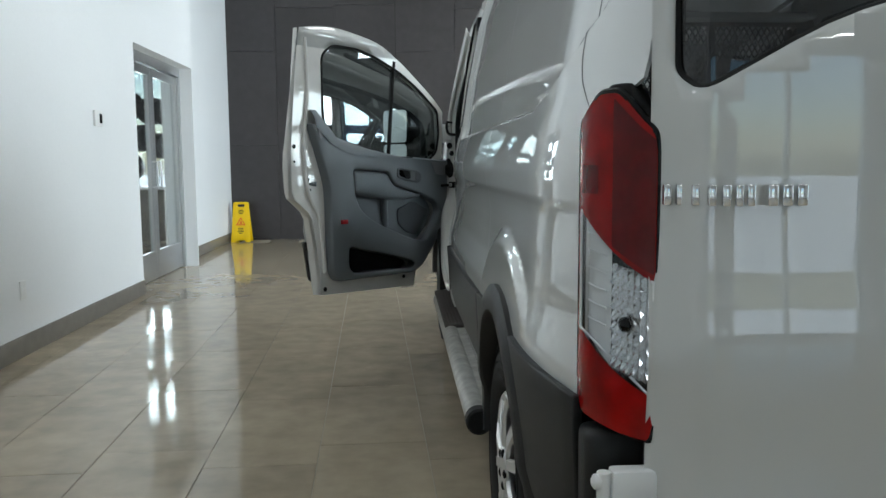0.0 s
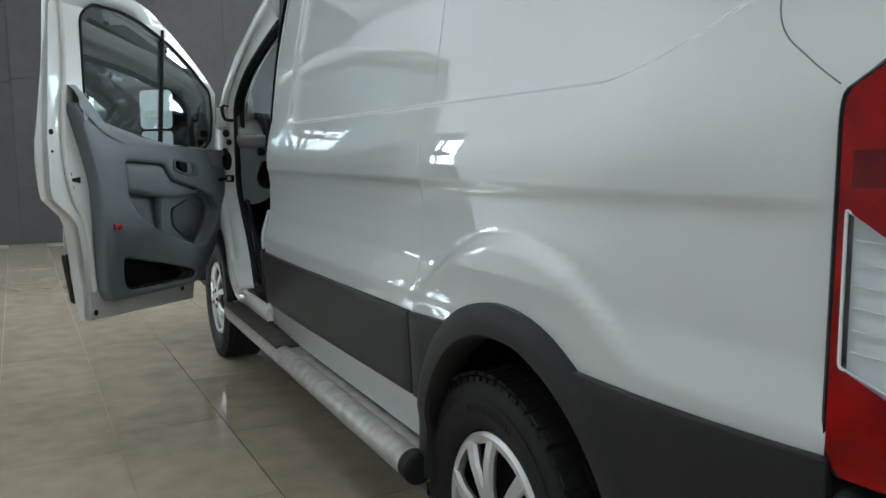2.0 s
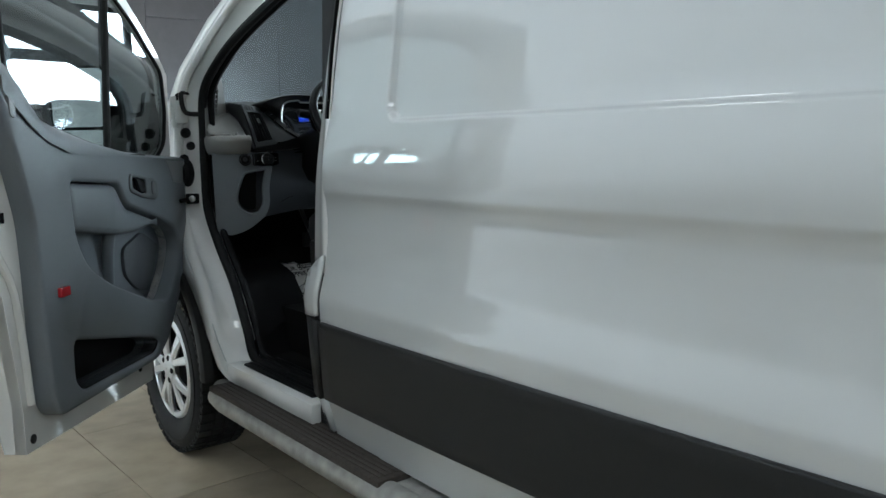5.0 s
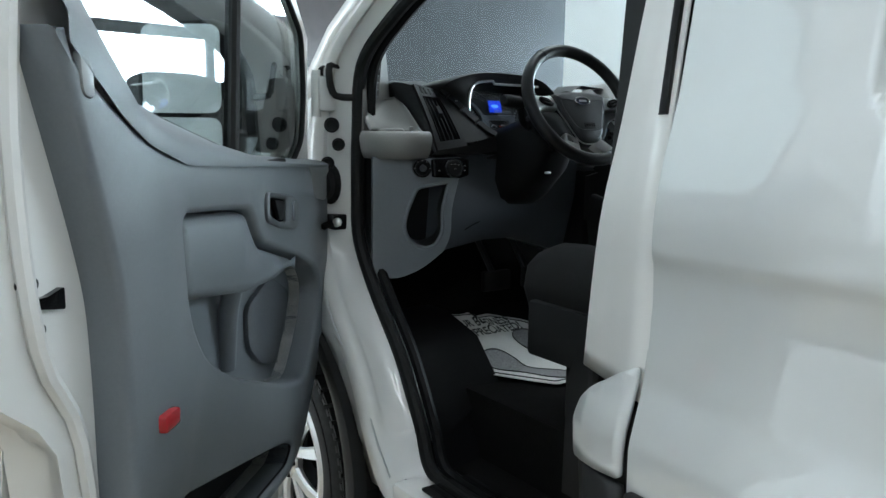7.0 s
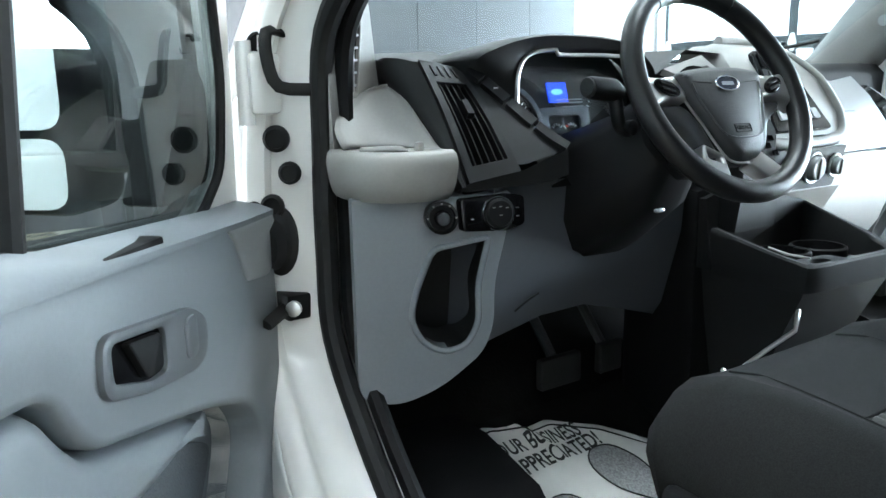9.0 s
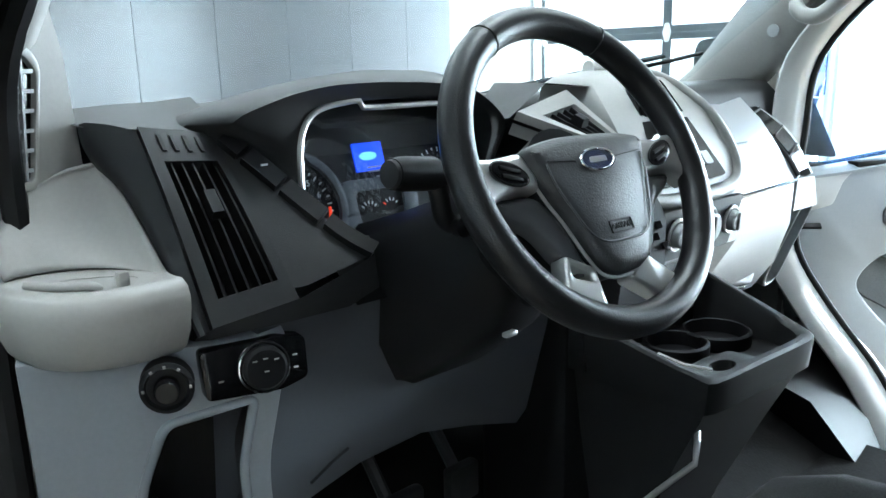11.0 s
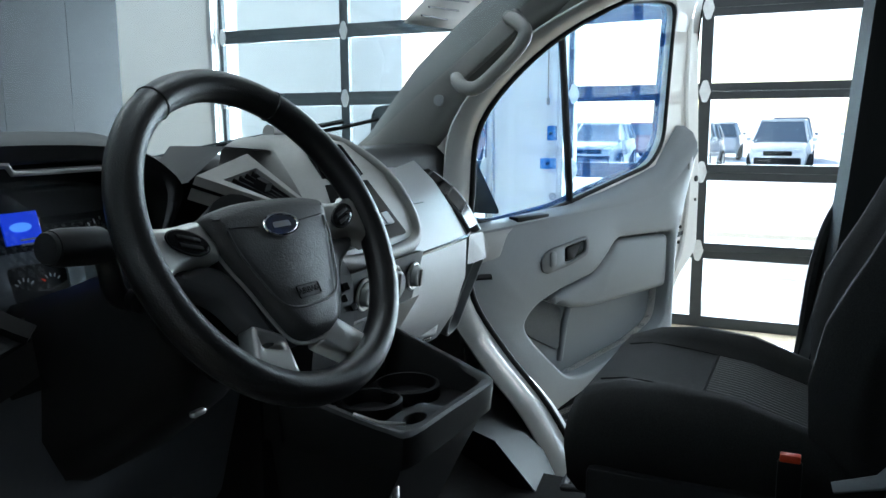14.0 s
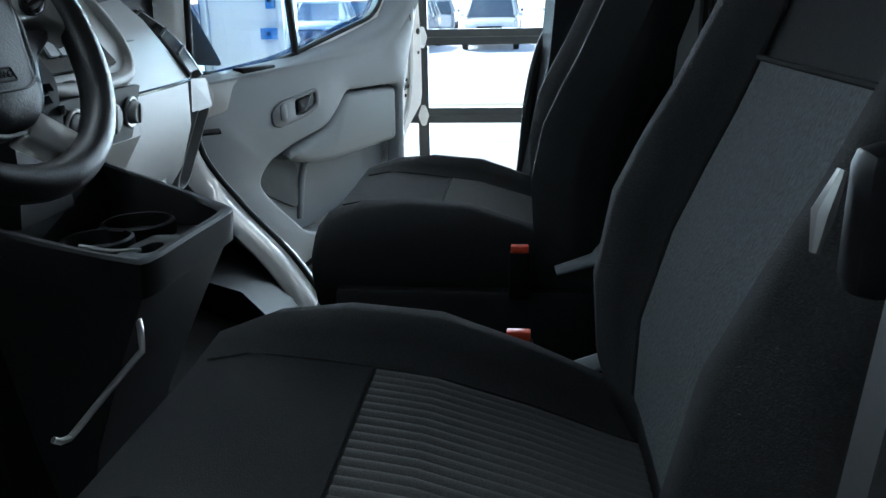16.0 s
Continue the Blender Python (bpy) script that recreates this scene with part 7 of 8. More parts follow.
part("stack_rim", tube(smooth_loop([(0.02, 3.02, 1.478), (0.10, 3.01, 1.474), (0.160, 2.962, 1.452), (0.203, 2.905, 1.40), (0.222, 2.868, 1.335), (0.212, 2.852, 1.290), (0.15, 2.846, 1.276), (0.02, 2.846, 1.276), (-0.05, 2.852, 1.284)], 4, False), 0.0125, 10), TRIM_LIGHT, stack, smooth=70)
# heater panel with three knobs
ha = patch(None, (-0.06, 2.850, 1.185), (0.195, 2.850, 1.185), (-0.06, 2.840, 1.268), (0.205, 2.840, 1.268))
part("stack_base", rings(bmesh.new(), [[(x, 2.858, 1.29), (x, 2.850, 1.18), (x, 2.90, 1.10), (x, 3.06, 1.10), (x, 3.06, 1.29)] for x in (-0.09, 0.225)]), TRIM_LIGHT, dash, smooth=30)
heater = part("heater_panel", on_patch(ha, rounded([(0.0, 0.05), (0.92, 0.0), (1.0, 1.0), (0.0, 1.0)], 0.05), (), 0.002, 0.010, 0.002), BLACK, dash, "black heater panel with three knobs")
for u, r in ((0.24, 0.024), (0.58, 0.030), (0.88, 0.022)):
    hm = axes(ha(u, 0.52, 0.010), (1, 0, 0), (0, -0.12, 0.99), (0, -0.99, -0.12))
    part("knob_ring", tube([hm @ Vector((r * math.cos(a * math.tau / 28), r * math.sin(a * math.tau / 28), 0.002)) for a in range(28)], 0.003, 6, True), SILVER, heater)
    part("heater_knob", lathe([(r * 0.82, 0.0), (r * 0.78, 0.014), (r * 0.7, 0.016), (0.001, 0.016)], hm, 28), TRIM_MID, heater)
    part("knob_grip", box(bmesh.new(), -0.004, 0.004, -r * 0.7, r * 0.7, 0.012, 0.019, bevel=0.002, m=hm), TRIM_LIGHT, heater)
# passenger pad, glovebox, end vent
pad_rows = ((0.225, 3.06, 2.985, 2.935, 2.905, 2.90), (0.35, 3.065, 2.985, 2.935, 2.905, 2.90), (0.48, 3.065, 2.99, 2.94, 2.91, 2.905), (0.60, 3.05, 3.0, 2.955, 2.922, 2.915))
pad = part("dash_pad", rings(bmesh.new(), [[(x, 3.14, 1.415), (x, a, 1.405), (x, b, 1.36), (x, c, 1.30), (x, d, 1.245), (x, e, 1.232), (x, 3.10, 1.225)] for x, a, b, c, d, e in pad_rows]), TRIM_MID, dash, "silver-grey passenger dash pad", smooth=60)
part("pad_gap", tube([(0.245, 2.899, 1.236), (0.35, 2.899, 1.236), (0.48, 2.904, 1.236), (0.60, 2.914, 1.236)], 0.0045, 6), PIANO, pad)
part("pad_seam", tube([(0.262, 2.955, 1.328), (0.36, 2.956, 1.326), (0.46, 2.958, 1.325)], 0.0016, 6), TRIM, pad)
part("lower_fascia", rings(bmesh.new(), [[(x, 2.902 + f, 1.230), (x, 2.905 + f, 1.14), (x, 2.935 + f, 1.05), (x, 3.0, 0.985), (x, 3.10, 0.985), (x, 3.10, 1.230)] for x, f in ((0.225, 0.0), (0.40, 0.008), (0.61, 0.02))]), TRIM_MID, dash, smooth=40)
gm = axes((0, 2.912, 0), (1, 0.03, 0), (0, 0.06, 1), (0, -1, 0.06))
gb = part("glovebox", plate(rounded([(0.588, 1.218), (0.40, 1.160), (0.345, 1.090), (0.36, 1.045), (0.52, 1.015), (0.605, 1.165)], [0.008, 0.02, 0.02, 0.015, 0.015, 0.01]), [rounded([(0.485, 1.135), (0.435, 1.118), (0.422, 1.078), (0.44, 1.072), (0.462, 1.088)], 0.005)], gm, 0.01, 0.034, bevel=0.008), TRIM_MID, dash, "light silver-grey glovebox lid", smooth=50)
part("lid_gap", tube([gm @ Vector((p[0], p[1], 0.0125)) for p in rounded([(0.594, 1.223), (0.397, 1.164), (0.339, 1.090), (0.355, 1.040), (0.524, 1.009), (0.612, 1.165)], 0.012)], 0.0045, 6, True), PIANO, gb)
part("latch_well", plate(rect(0.415, 1.068, 0.49, 1.14), (), gm, 0.008, 0.014), PIANO, gb)
part("glovebox_latch", plate(rounded([(0.480, 1.130), (0.442, 1.116), (0.436, 1.098), (0.470, 1.106)], 0.004), (), gm, 0.018, 0.030, bevel=0.003), TRIM_MID, gb)
in_e = smooth_loop([(0.612, 3.062, 1.395), (0.613, 3.02, 1.352), (0.615, 2.955, 1.292), (0.617, 2.918, 1.240)], 5, False)
out_e = smooth_loop([(0.665, 3.085, 1.402), (0.69, 3.03, 1.368), (0.70, 2.972, 1.318), (0.70, 2.922, 1.240)], 5, False)
loops = []
for a, b in zip(in_e, out_e):
    dn = Vector((0, 0.030, -0.022))
    loops.append([a + Vector((-0.004, 0.03, -0.02)), a, a.lerp(b, 0.12), a.lerp(b, 0.20) + dn, a.lerp(b, 0.86) + dn, a.lerp(b, 0.88), b, b + Vector((0.003, 0.012, -0.006)), b + Vector((-0.012, 0.05, -0.035))])
end = part("dash_end", rings(bmesh.new(), loops), TRIM_MID, dash, "silver-grey dash end with a long vent", smooth=45)
# vent's dark opening drawn as a flush black strip over the trough
part("end_vent", rings(bmesh.new(), [[a.lerp(b, 0.18) + Vector((0, -0.001, 0.002)), a.lerp(b, 0.85) + Vector((0, -0.001, 0.002)), a.lerp(b, 0.85) + Vector((0, 0.006, -0.004)), a.lerp(b, 0.18) + Vector((0, 0.006, -0.004))] for a, b in zip(in_e[1:-1], out_e[1:-1])]), PIANO, end, "long dark end vent")
for k in (4, 8, 11):
    a, b = in_e[k], out_e[k]
    part("vane", tube([a.lerp(b, 0.2) + Vector((0, -0.002, 0.003)), a.lerp(b, 0.84) + Vector((0, -0.002, 0.003))], 0.003, 6), BLACK, end)
part("vent_brow", tube([p + Vector((-0.004, -0.002, 0.003)) for p in in_e], 0.005, 8), DASH, end)
part("end_block", rings(bmesh.new(), [[(0.618, 2.918, 1.236), (0.70, 2.918, 1.232), (0.735, 2.915, 1.19), (0.728, 2.92, 1.165), (0.622, 2.925, 1.165)], [(0.618, 3.10, 1.236), (0.72, 3.10, 1.232), (0.78, 3.08, 1.19), (0.775, 3.08, 1.165), (0.622, 3.10, 1.165)]]), TRIM_MID, end, smooth=30)
cm = axes((0, 2.925, 1.165), (1, 0, 0), (0, -0.33, 0.944), (0, -0.944, -0.33))
cub = rounded([(0.724, -0.004), (0.664, -0.004), (0.640, -0.165), (0.655, -0.195), (0.700, -0.185), (0.704, -0.150)], [0.008, 0.008, 0.02, 0.02, 0.02, 0.03])
cub_out = [(0.69 + (p[0] - 0.69) * 1.18, -0.09 + (p[1] + 0.09) * 1.07) for p in cub]
part("cubby_frame", plate(cub_out, [cub], cm, -0.05, 0.0, bevel=0.003), TRIM_MID, end, smooth=50)
part("end_cubby", plate(cub, (), cm, -0.05, -0.045), PIANO, end, "dark open cubby")
part("door_side_trim", boxed(0.60, 0.80, 3.03, 3.10, 0.97, 1.20), DASH, end, smooth=None)
# console bin with cup wells
SHIFT = Vector((0.012, 0.035, 0.0))
cb = part("console", rings(bmesh.new(), [[(x0, y0, z), (x1, y0 - 0.012, z), (x1 + 0.02, 2.86, z), (x0 + 0.0, 2.88, z)] for z, x0, x1, y0 in ((0.66, -0.10, 0.06, 2.84), (0.80, -0.135, 0.07, 2.79), (0.95, -0.165, 0.075, 2.72), (1.03, -0.178, 0.078, 2.680), (1.05, -0.182, 0.080, 2.672))], True, True), DASH, van, "black console bin with cup holders", smooth=30)
brim = smooth_loop([(-0.186, 2.86, 1.128), (-0.187, 2.76, 1.106), (-0.186, 2.69, 1.093), (-0.172, 2.664, 1.088), (-0.06, 2.655, 1.088), (0.06, 2.648, 1.088), (0.082, 2.655, 1.092), (0.091, 2.68, 1.098), (0.102, 2.77, 1.125), (0.112, 2.86, 1.152)], 3, False)
loops = []
for p in brim:
    c = Vector((-0.045, 2.775, p.z))
    q = p.lerp(c, 0.14 if p.y < 2.70 else 0.10)
    loops.append([Vector((p.x * 0.985, p.y + 0.004, 1.040)), Vector((p.x, p.y, p.z - 0.012)), Vector((p.x, p.y, p.z - 0.004)), p.lerp(q, 0.25), p.lerp(q, 0.8), q - Vector((0, 0, 0.004)), Vector((q.x, q.y, 1.052))])
part("bin_wall", rings(bmesh.new(), loops, False, False), DASH, cb, smooth=40)
part("bin_back", rings(bmesh.new(), [[(-0.19, 2.855, 1.05), (0.115, 2.855, 1.05), (0.115, 2.855, 1.15), (-0.10, 2.875, 1.20), (-0.19, 2.87, 1.18)], [(-0.19, 2.90, 1.05), (0.115, 2.90, 1.05), (0.115, 2.90, 1.15), (-0.10, 2.90, 1.20), (-0.19, 2.90, 1.18)]]), DASH, cb, smooth=None)
part("bin_floor", boxed(-0.172, 0.092, 2.67, 2.86, 1.048, 1.060), BLACK, cb, smooth=None)
for x, y, r in ((-0.060, 2.790, 0.042), (0.028, 2.775, 0.046)):
    part("cup_well", lathe([(r + 0.006, 0.0), (r + 0.006, 0.020), (r + 0.002, 0.023), (r, 0.022), (r - 0.003, 0.002), (0.001, 0.002)], Matrix.Translation((x, y, 1.059)), 28), BLACK, cb)
part("coin_ledge", plate(rounded([(-0.178, 2.668), (-0.050, 2.660), (-0.052, 2.712), (-0.10, 2.722), (-0.176, 2.722)], 0.01), [[(-0.110 + 0.024 * math.cos(a * math.tau / 20), 2.691 + 0.014 * math.sin(a * math.tau / 20)) for a in range(20)]], Matrix(), 1.05, 1.084, bevel=0.002), DASH, cb)
part("console_clip", tube([(-0.196, 2.735, 1.112), (-0.192, 2.70, 1.105), (-0.172, 2.672, 1.10)], 0.0022, 6), SILVER, cb)
part("console_body", boxed(-0.20, 0.10, 2.88, 3.06, 0.66, 1.20, bevel=0.02), BLACK, cb)
part("gear_gaiter", rings(bmesh.new(), [[(-0.10 + s1 * w, y + s2 * w * 0.8, z) for s1, s2 in ((-1, -1), (1, -1), (1, 1), (-1, 1))] for w, y, z in ((0.06, 2.875, 1.12), (0.05, 2.865, 1.18), (0.03, 2.86, 1.24))]), BLACK, dash, smooth=40)
part("loop_handle", tube([(-0.150, 2.700, 1.005), (-0.185, 2.680, 1.003), (-0.194, 2.676, 0.992), (-0.197, 2.675, 0.980), (-0.230, 2.705, 0.944), (-0.262, 2.734, 0.907), (-0.272, 2.738, 0.902), (-0.290, 2.738, 0.908), (-0.296, 2.742, 0.914)], 0.0042, 8), SILVER, cb, "bare metal loop handle")
SHIFT = Vector((0, 0, 0))
# pedals
for x, w in ((-0.42, 0.05), (-0.29, 0.03)):
    pd = part("pedal", boxed(x - w, x + w, 3.02, 3.04, 0.84, 0.90, bevel=0.006), RUBBER, van)
    part("pedal_arm", tube([(x, 3.04, 0.88), (x, 3.14, 1.0), (x, 3.16, 1.15)], 0.010, 8), STEELBLACK, pd)


# ---- seats ----
def seat(cx, name, label):
    """Bolstered bucket seat: cushion, ribbed insert, backrest, insert, head restraint on posts, plinth, slider, buckle."""
    def cushion(y, ztop, zbot, w, bol):
        pts = []
        for u in np.linspace(-1, 1, 17):
            dip = bol * (1 - ease(0.45, 0.85, abs(u))) + (0.035 * max(0, abs(u) - 0.82) / 0.18 if abs(u) > 0.82 else 0.0) ** 1.0
            pts.append((cx + u * w, y, ztop - dip))
        return pts + [(cx + w * 1.02, y, (ztop + zbot) / 2), (cx + w * 0.92, y, zbot), (cx - w * 0.92, y, zbot), (cx - w * 1.02, y, (ztop + zbot) / 2)]
    rows = [(2.607, 0.965, 0.91, 0.215, 0.0), (2.602, 1.012, 0.885, 0.232, 0.003), (2.580, 1.040, 0.87, 0.245, 0.008), (2.52, 1.063, 0.87, 0.252, 0.020), (2.44, 1.071, 0.87, 0.255, 0.036), (2.34, 1.062, 0.875, 0.255, 0.040), (2.24, 1.028, 0.88, 0.25, 0.036), (2.14, 0.985, 0.89, 0.245, 0.030), (2.08, 0.965, 0.90, 0.24, 0.02)]
    cu = part(name, rings(bmesh.new(), [cushion(*r) for r in rows]), CLOTH, van, label, smooth=80)
    top_at = lambda y: along([(r[0], r[1] - r[4]) for r in rows[::-1]], y)
    # seat insert with cross ribs
    loops = []
    for i in range(73):
        u = -0.118 + 0.236 * i / 72
        rib = (0.0006, 0.0030, 0.0036, 0.0030)[i % 4]
        row = []
        for y in np.linspace(2.395, 2.13, 10):
            zt = top_at(y)
            row.append((cx + u, y, zt + rib + 0.0005))
        loops.append(row)
    part("seat_insert", rings(bmesh.new(), loops, False, False), CLOTH_RIB, cu, "ribbed charcoal seat insert", smooth=60)
    for u in (-1, 1):
        part("seam_piping", tube([(cx + u * 0.122, y, top_at(y) + 0.001) for y in np.linspace(2.57, 2.12, 12)], 0.002, 6), CLOTH, cu)
    part("seam_piping", tube([(cx + u, 2.40, top_at(2.40) + 0.001) for u in np.linspace(-0.12, 0.12, 6)], 0.002, 6), CLOTH, cu)
    # backrest: skin from bottom to top along its own lean
    def back(t, w, depth, bol, y, z):
        front, lean = [], Vector((0, -0.32, 0.95)).normalized()
        nrm = Vector((0, lean.z, -lean.y))
        for u in np.linspace(-1, 1, 17):
            out = -bol * (1 - ease(0.46, 0.80, abs(u))) - (0.06 * ((abs(u) - 0.84) / 0.16) ** 2 if abs(u) > 0.84 else 0.0)
            front.append(Vector((cx + u * w, y, z)) + nrm * out)
        rear = [Vector((cx + u * w, y, z)) - nrm * depth for u in (0.98, 0.7, -0.7, -0.98)]
        return front + [Vector((cx + w * 1.03, y, z)) - nrm * depth * 0.5] + rear + [Vector((cx - w * 1.03, y, z)) - nrm * depth * 0.5]
    back_shift = 0.078 if cx > 0 else 0.016
    brow = [(0, 0.225, 0.10, 0.020, 2.140, 0.955), (0, 0.245, 0.13, 0.038, 2.160, 1.02), (0, 0.258, 0.14, 0.047, 2.165, 1.10), (0, 0.264, 0.14, 0.055, 2.148, 1.19), (0, 0.263, 0.13, 0.052, 2.120, 1.25), (0, 0.260, 0.13, 0.048, 2.096, 1.295), (0, 0.256, 0.125, 0.044, 2.075, 1.34), (0, 0.25, 0.12, 0.038, 2.048, 1.40), (0, 0.225, 0.10, 0.025, 2.015, 1.47), (0, 0.19, 0.085, 0.012, 1.985, 1.525), (0, 0.15, 0.06, 0.004, 1.962, 1.550), (0, 0.10, 0.04, 0.0, 1.948, 1.556)]
    brow = [(a, b, c, d, e + back_shift, f) for a, b, c, d, e, f in brow]
    bk = part("backrest", rings(bmesh.new(), [back(*r) for r in brow]), CLOTH, cu, "charcoal cloth backrest with side bolsters", smooth=80)
    loops = []
    for r in brow[1:7]:
        full = back(*r)
        mid = full[4:13]
        c = full[8]
        lean = Vector((0, 0.95, 0.32))
        loops.append([Vector((cx + (p.x - cx) * 0.94, p.y, p.z)) + lean * 0.004 for p in mid])
    part("back_insert", rings(bmesh.new(), loops, False, False), CLOTH_DOT, bk, "dotted dark grey backrest insert", smooth=60)
    for u in (4, 12):
        part("seam_piping", tube([back(*r)[u] + Vector((0, 0.003, 0.001)) for r in brow[1:10]], 0.003, 6), CLOTH, bk)
    part("seam_piping", tube([back(*brow[6])[k] + Vector((0, 0.005, 0.001)) for k in range(4, 13)], 0.0025, 6), CLOTH, bk)
    # head restraint
    hr = part("head_restraint", boxed(-0.125, 0.125, -0.045, 0.045, -0.085, 0.085, bevel=0.04, seg=5, m=Matrix.Translation((cx, 1.962 + back_shift, 1.672)) @ Matrix.Rotation(radians(-8), 4, "X")), CLOTH, cu, "dark padded head restraint", smooth=80)
    for u in (-0.06, 0.06):
        part("post", tube([(cx + u, 1.955 + back_shift, 1.53), (cx + u, 1.962 + back_shift, 1.62)], 0.006, 8), CHROME, hr)
    # plinth, slider, handle, buckle, recliner cover
    part("plinth", boxed(cx - 0.20, cx + 0.20, 2.02, 2.50, 0.64, 0.80, bevel=0.02), BLACK, cu)
    part("side_cover", boxed(cx - 0.262, cx - 0.235, 2.06, 2.56, 0.80, 0.93, bevel=0.012), DASH, cu)
    part("side_cover", boxed(cx + 0.235, cx + 0.262, 2.06, 2.50, 0.80, 0.93, bevel=0.012), DASH, cu)
    part("slider_rail", boxed(cx - 0.19, cx - 0.15, 2.02, 2.58, 0.80, 0.83), STEELBLACK, cu)
    part("slider_rail", boxed(cx + 0.15, cx + 0.19, 2.02, 2.58, 0.80, 0.83), STEELBLACK, cu)
    part("slide_bar", tube(smooth_loop([(cx - 0.16, 2.50, 0.845), (cx - 0.16, 2.60, 0.84), (cx - 0.14, 2.625, 0.84), (cx + 0.14, 2.625, 0.84), (cx + 0.16, 2.60, 0.84), (cx + 0.16, 2.50, 0.845)], 3, False), 0.007, 8), STEELBLACK, cu)
    u = -1 if cx > 0 else 1
    bx = cx + u * 0.272
    bkl = part("belt_buckle", boxed(bx - 0.009, bx + 0.009, 2.240, 2.274, 0.92, 1.000, bevel=0.005, m=Matrix.Translation((0, 0, 0))), BLACK, cu)
    part("buckle_button", boxed(bx - 0.007, bx + 0.007, 2.243, 2.271, 0.998, 1.010, bevel=0.002), ORANGE, bkl, "orange-red release button")
    part("recliner_cover", tube([(cx + u * 0.262, 2.20, 0.965), (cx + u * 0.262, 2.14, 0.985), (cx + u * 0.258, 2.11, 1.03)], [0.009, 0.012, 0.007], 10, flat=0.5), TRIM, cu)
    return cu


seat(-0.440, "driver_seat", "charcoal cloth driver seat with bolsters and ribbed insert")
seat(0.440, "passenger_seat", "charcoal cloth passenger seat with bolsters and ribbed insert")

# belt, guide and lever by the driver's lock pillar; belt on the far pillar
for s in (-1, 1):
    fwd = 0.075 if s > 0 else 0.03
    tw = part("pillar_trim", rings(bmesh.new(), [[(s * 0.855, y + fwd, z), (s * 0.80, y + fwd - 0.02, z), (s * 0.78, y - 0.10, z), (s * 0.80, y - 0.22, z), (s * 0.86, y - 0.22, z)] for y, z in ((2.235, 0.62), (2.23, 0.85), (2.185, 0.97), (2.15, 1.15), (2.13, 1.40), (2.11, 1.70), (2.08, 1.92))]), DASH, van, "dark lock pillar trim", smooth=40)
    part("belt_slot", boxed(s * 0.772, s * 0.79, 2.01, 2.07, 1.60, 1.72, bevel=0.008), BLACK, tw)
    part("seat_belt", rings(bmesh.new(), [[(s * 0.765, 2.06, z), (s * 0.765, 2.012, z), (s * 0.768, 2.012, z), (s * 0.768, 2.06, z)] for z in (0.75, 1.2, 1.66)]), BLACK, tw, "black seat belt")
    part("belt_guide", tube(smooth_loop([(s * 0.76, 2.075, 1.62), (s * 0.755, 2.08, 1.655), (s * 0.755, 2.035, 1.68), (s * 0.76, 1.99, 1.655)], 3, False), 0.011, 8), BLACK, tw)
lev = part("belt_tongue", tube([(-0.745, 2.150, 1.290), (-0.746, 2.149, 1.305), (-0.745, 2.144, 1.320)], [0.002, 0.0045, 0.002], 8), SILVER, van, "bright metal belt tongue")
part("tongue_cover", boxed(-0.762, -0.738, 2.105, 2.142, 1.275, 1.330, bevel=0.008), BLACK, van)

# bulkhead of black frame and diamond mesh
bulk = part("bulkhead_frame", plate(rect(-0.80, 0.66, 0.80, 1.92, 0.03), [rect(-0.76, 1.15, -0.30, 1.88, 0.02), rect(-0.27, 1.15, 0.30, 1.88, 0.02), rect(0.34, 1.15, 0.76, 1.88, 0.02)], axes((0, 1.86, 0), (1, 0, 0), (0, 0, 1), (0, -1, 0)), -0.02, 0.0), STEELBLACK, van, "black steel bulkhead frame with diamond mesh", smooth=None)
for x0, x1 in ((-0.76, -0.30), (-0.27, 0.30), (0.34, 0.76)):
    bm = bmesh.new()
    px, pz, wd = 0.030, 0.052, 0.0042
    n = int((x1 - x0) / px)
    for i in range(-16, n + 1):
        for sg in (1, -1):
            xa, za = (x0 + i * px, 1.15) if sg > 0 else (x0 + (i + 16) * px, 1.15)
            xb, zb = xa + sg * (0.73 / pz) * px, 1.88
            lo, hi = (xa, za), (xb, zb)
            def clip(p, q):
                if p[0] < x0:
                    t = (x0 - p[0]) / (q[0] - p[0])
                    p = (x0, p[1] + t * (q[1] - p[1]))
                if p[0] > x1:
                    t = (x1 - p[0]) / (q[0] - p[0])
                    p = (x1, p[1] + t * (q[1] - p[1]))
                return p
            if max(xa, xb) < x0 or min(xa, xb) > x1:
                continue
            a, b = clip(lo, hi), clip(hi, lo)
            if abs(a[1] - b[1]) < 0.01:
                continue
            rings(bm, [[(p[0] - wd, 1.869, p[1]), (p[0] + wd, 1.869, p[1]), (p[0] + wd, 1.871, p[1]), (p[0] - wd, 1.871, p[1])] for p in (a, b)])
    part("mesh_panel", bm, STEELBLACK, bulk, smooth=None)

# grab handle on the passenger screen pillar, visor paper, wiper
gh = part("grab_handle", tube(smooth_loop([(0.765, 3.045, 1.590), (0.725, 3.025, 1.575), (0.702, 2.995, 1.560), (0.700, 2.962, 1.562), (0.700, 2.907, 1.606), (0.700, 2.862, 1.652), (0.702, 2.852, 1.680), (0.715, 2.875, 1.702), (0.765, 2.915, 1.720)], 4, False), 0.0165, 12), TRIM_LIGHT, van, "light grey grab handle", smooth=60)
part("handle_seat", boxed(0.745, 0.775, -0.11, 0.11, -0.022, 0.022, bevel=0.008, m=Matrix.Translation((0, 2.965, 1.655)) @ Matrix.Rotation(radians(-39), 4, "X")), TRIM_LIGHT, gh)
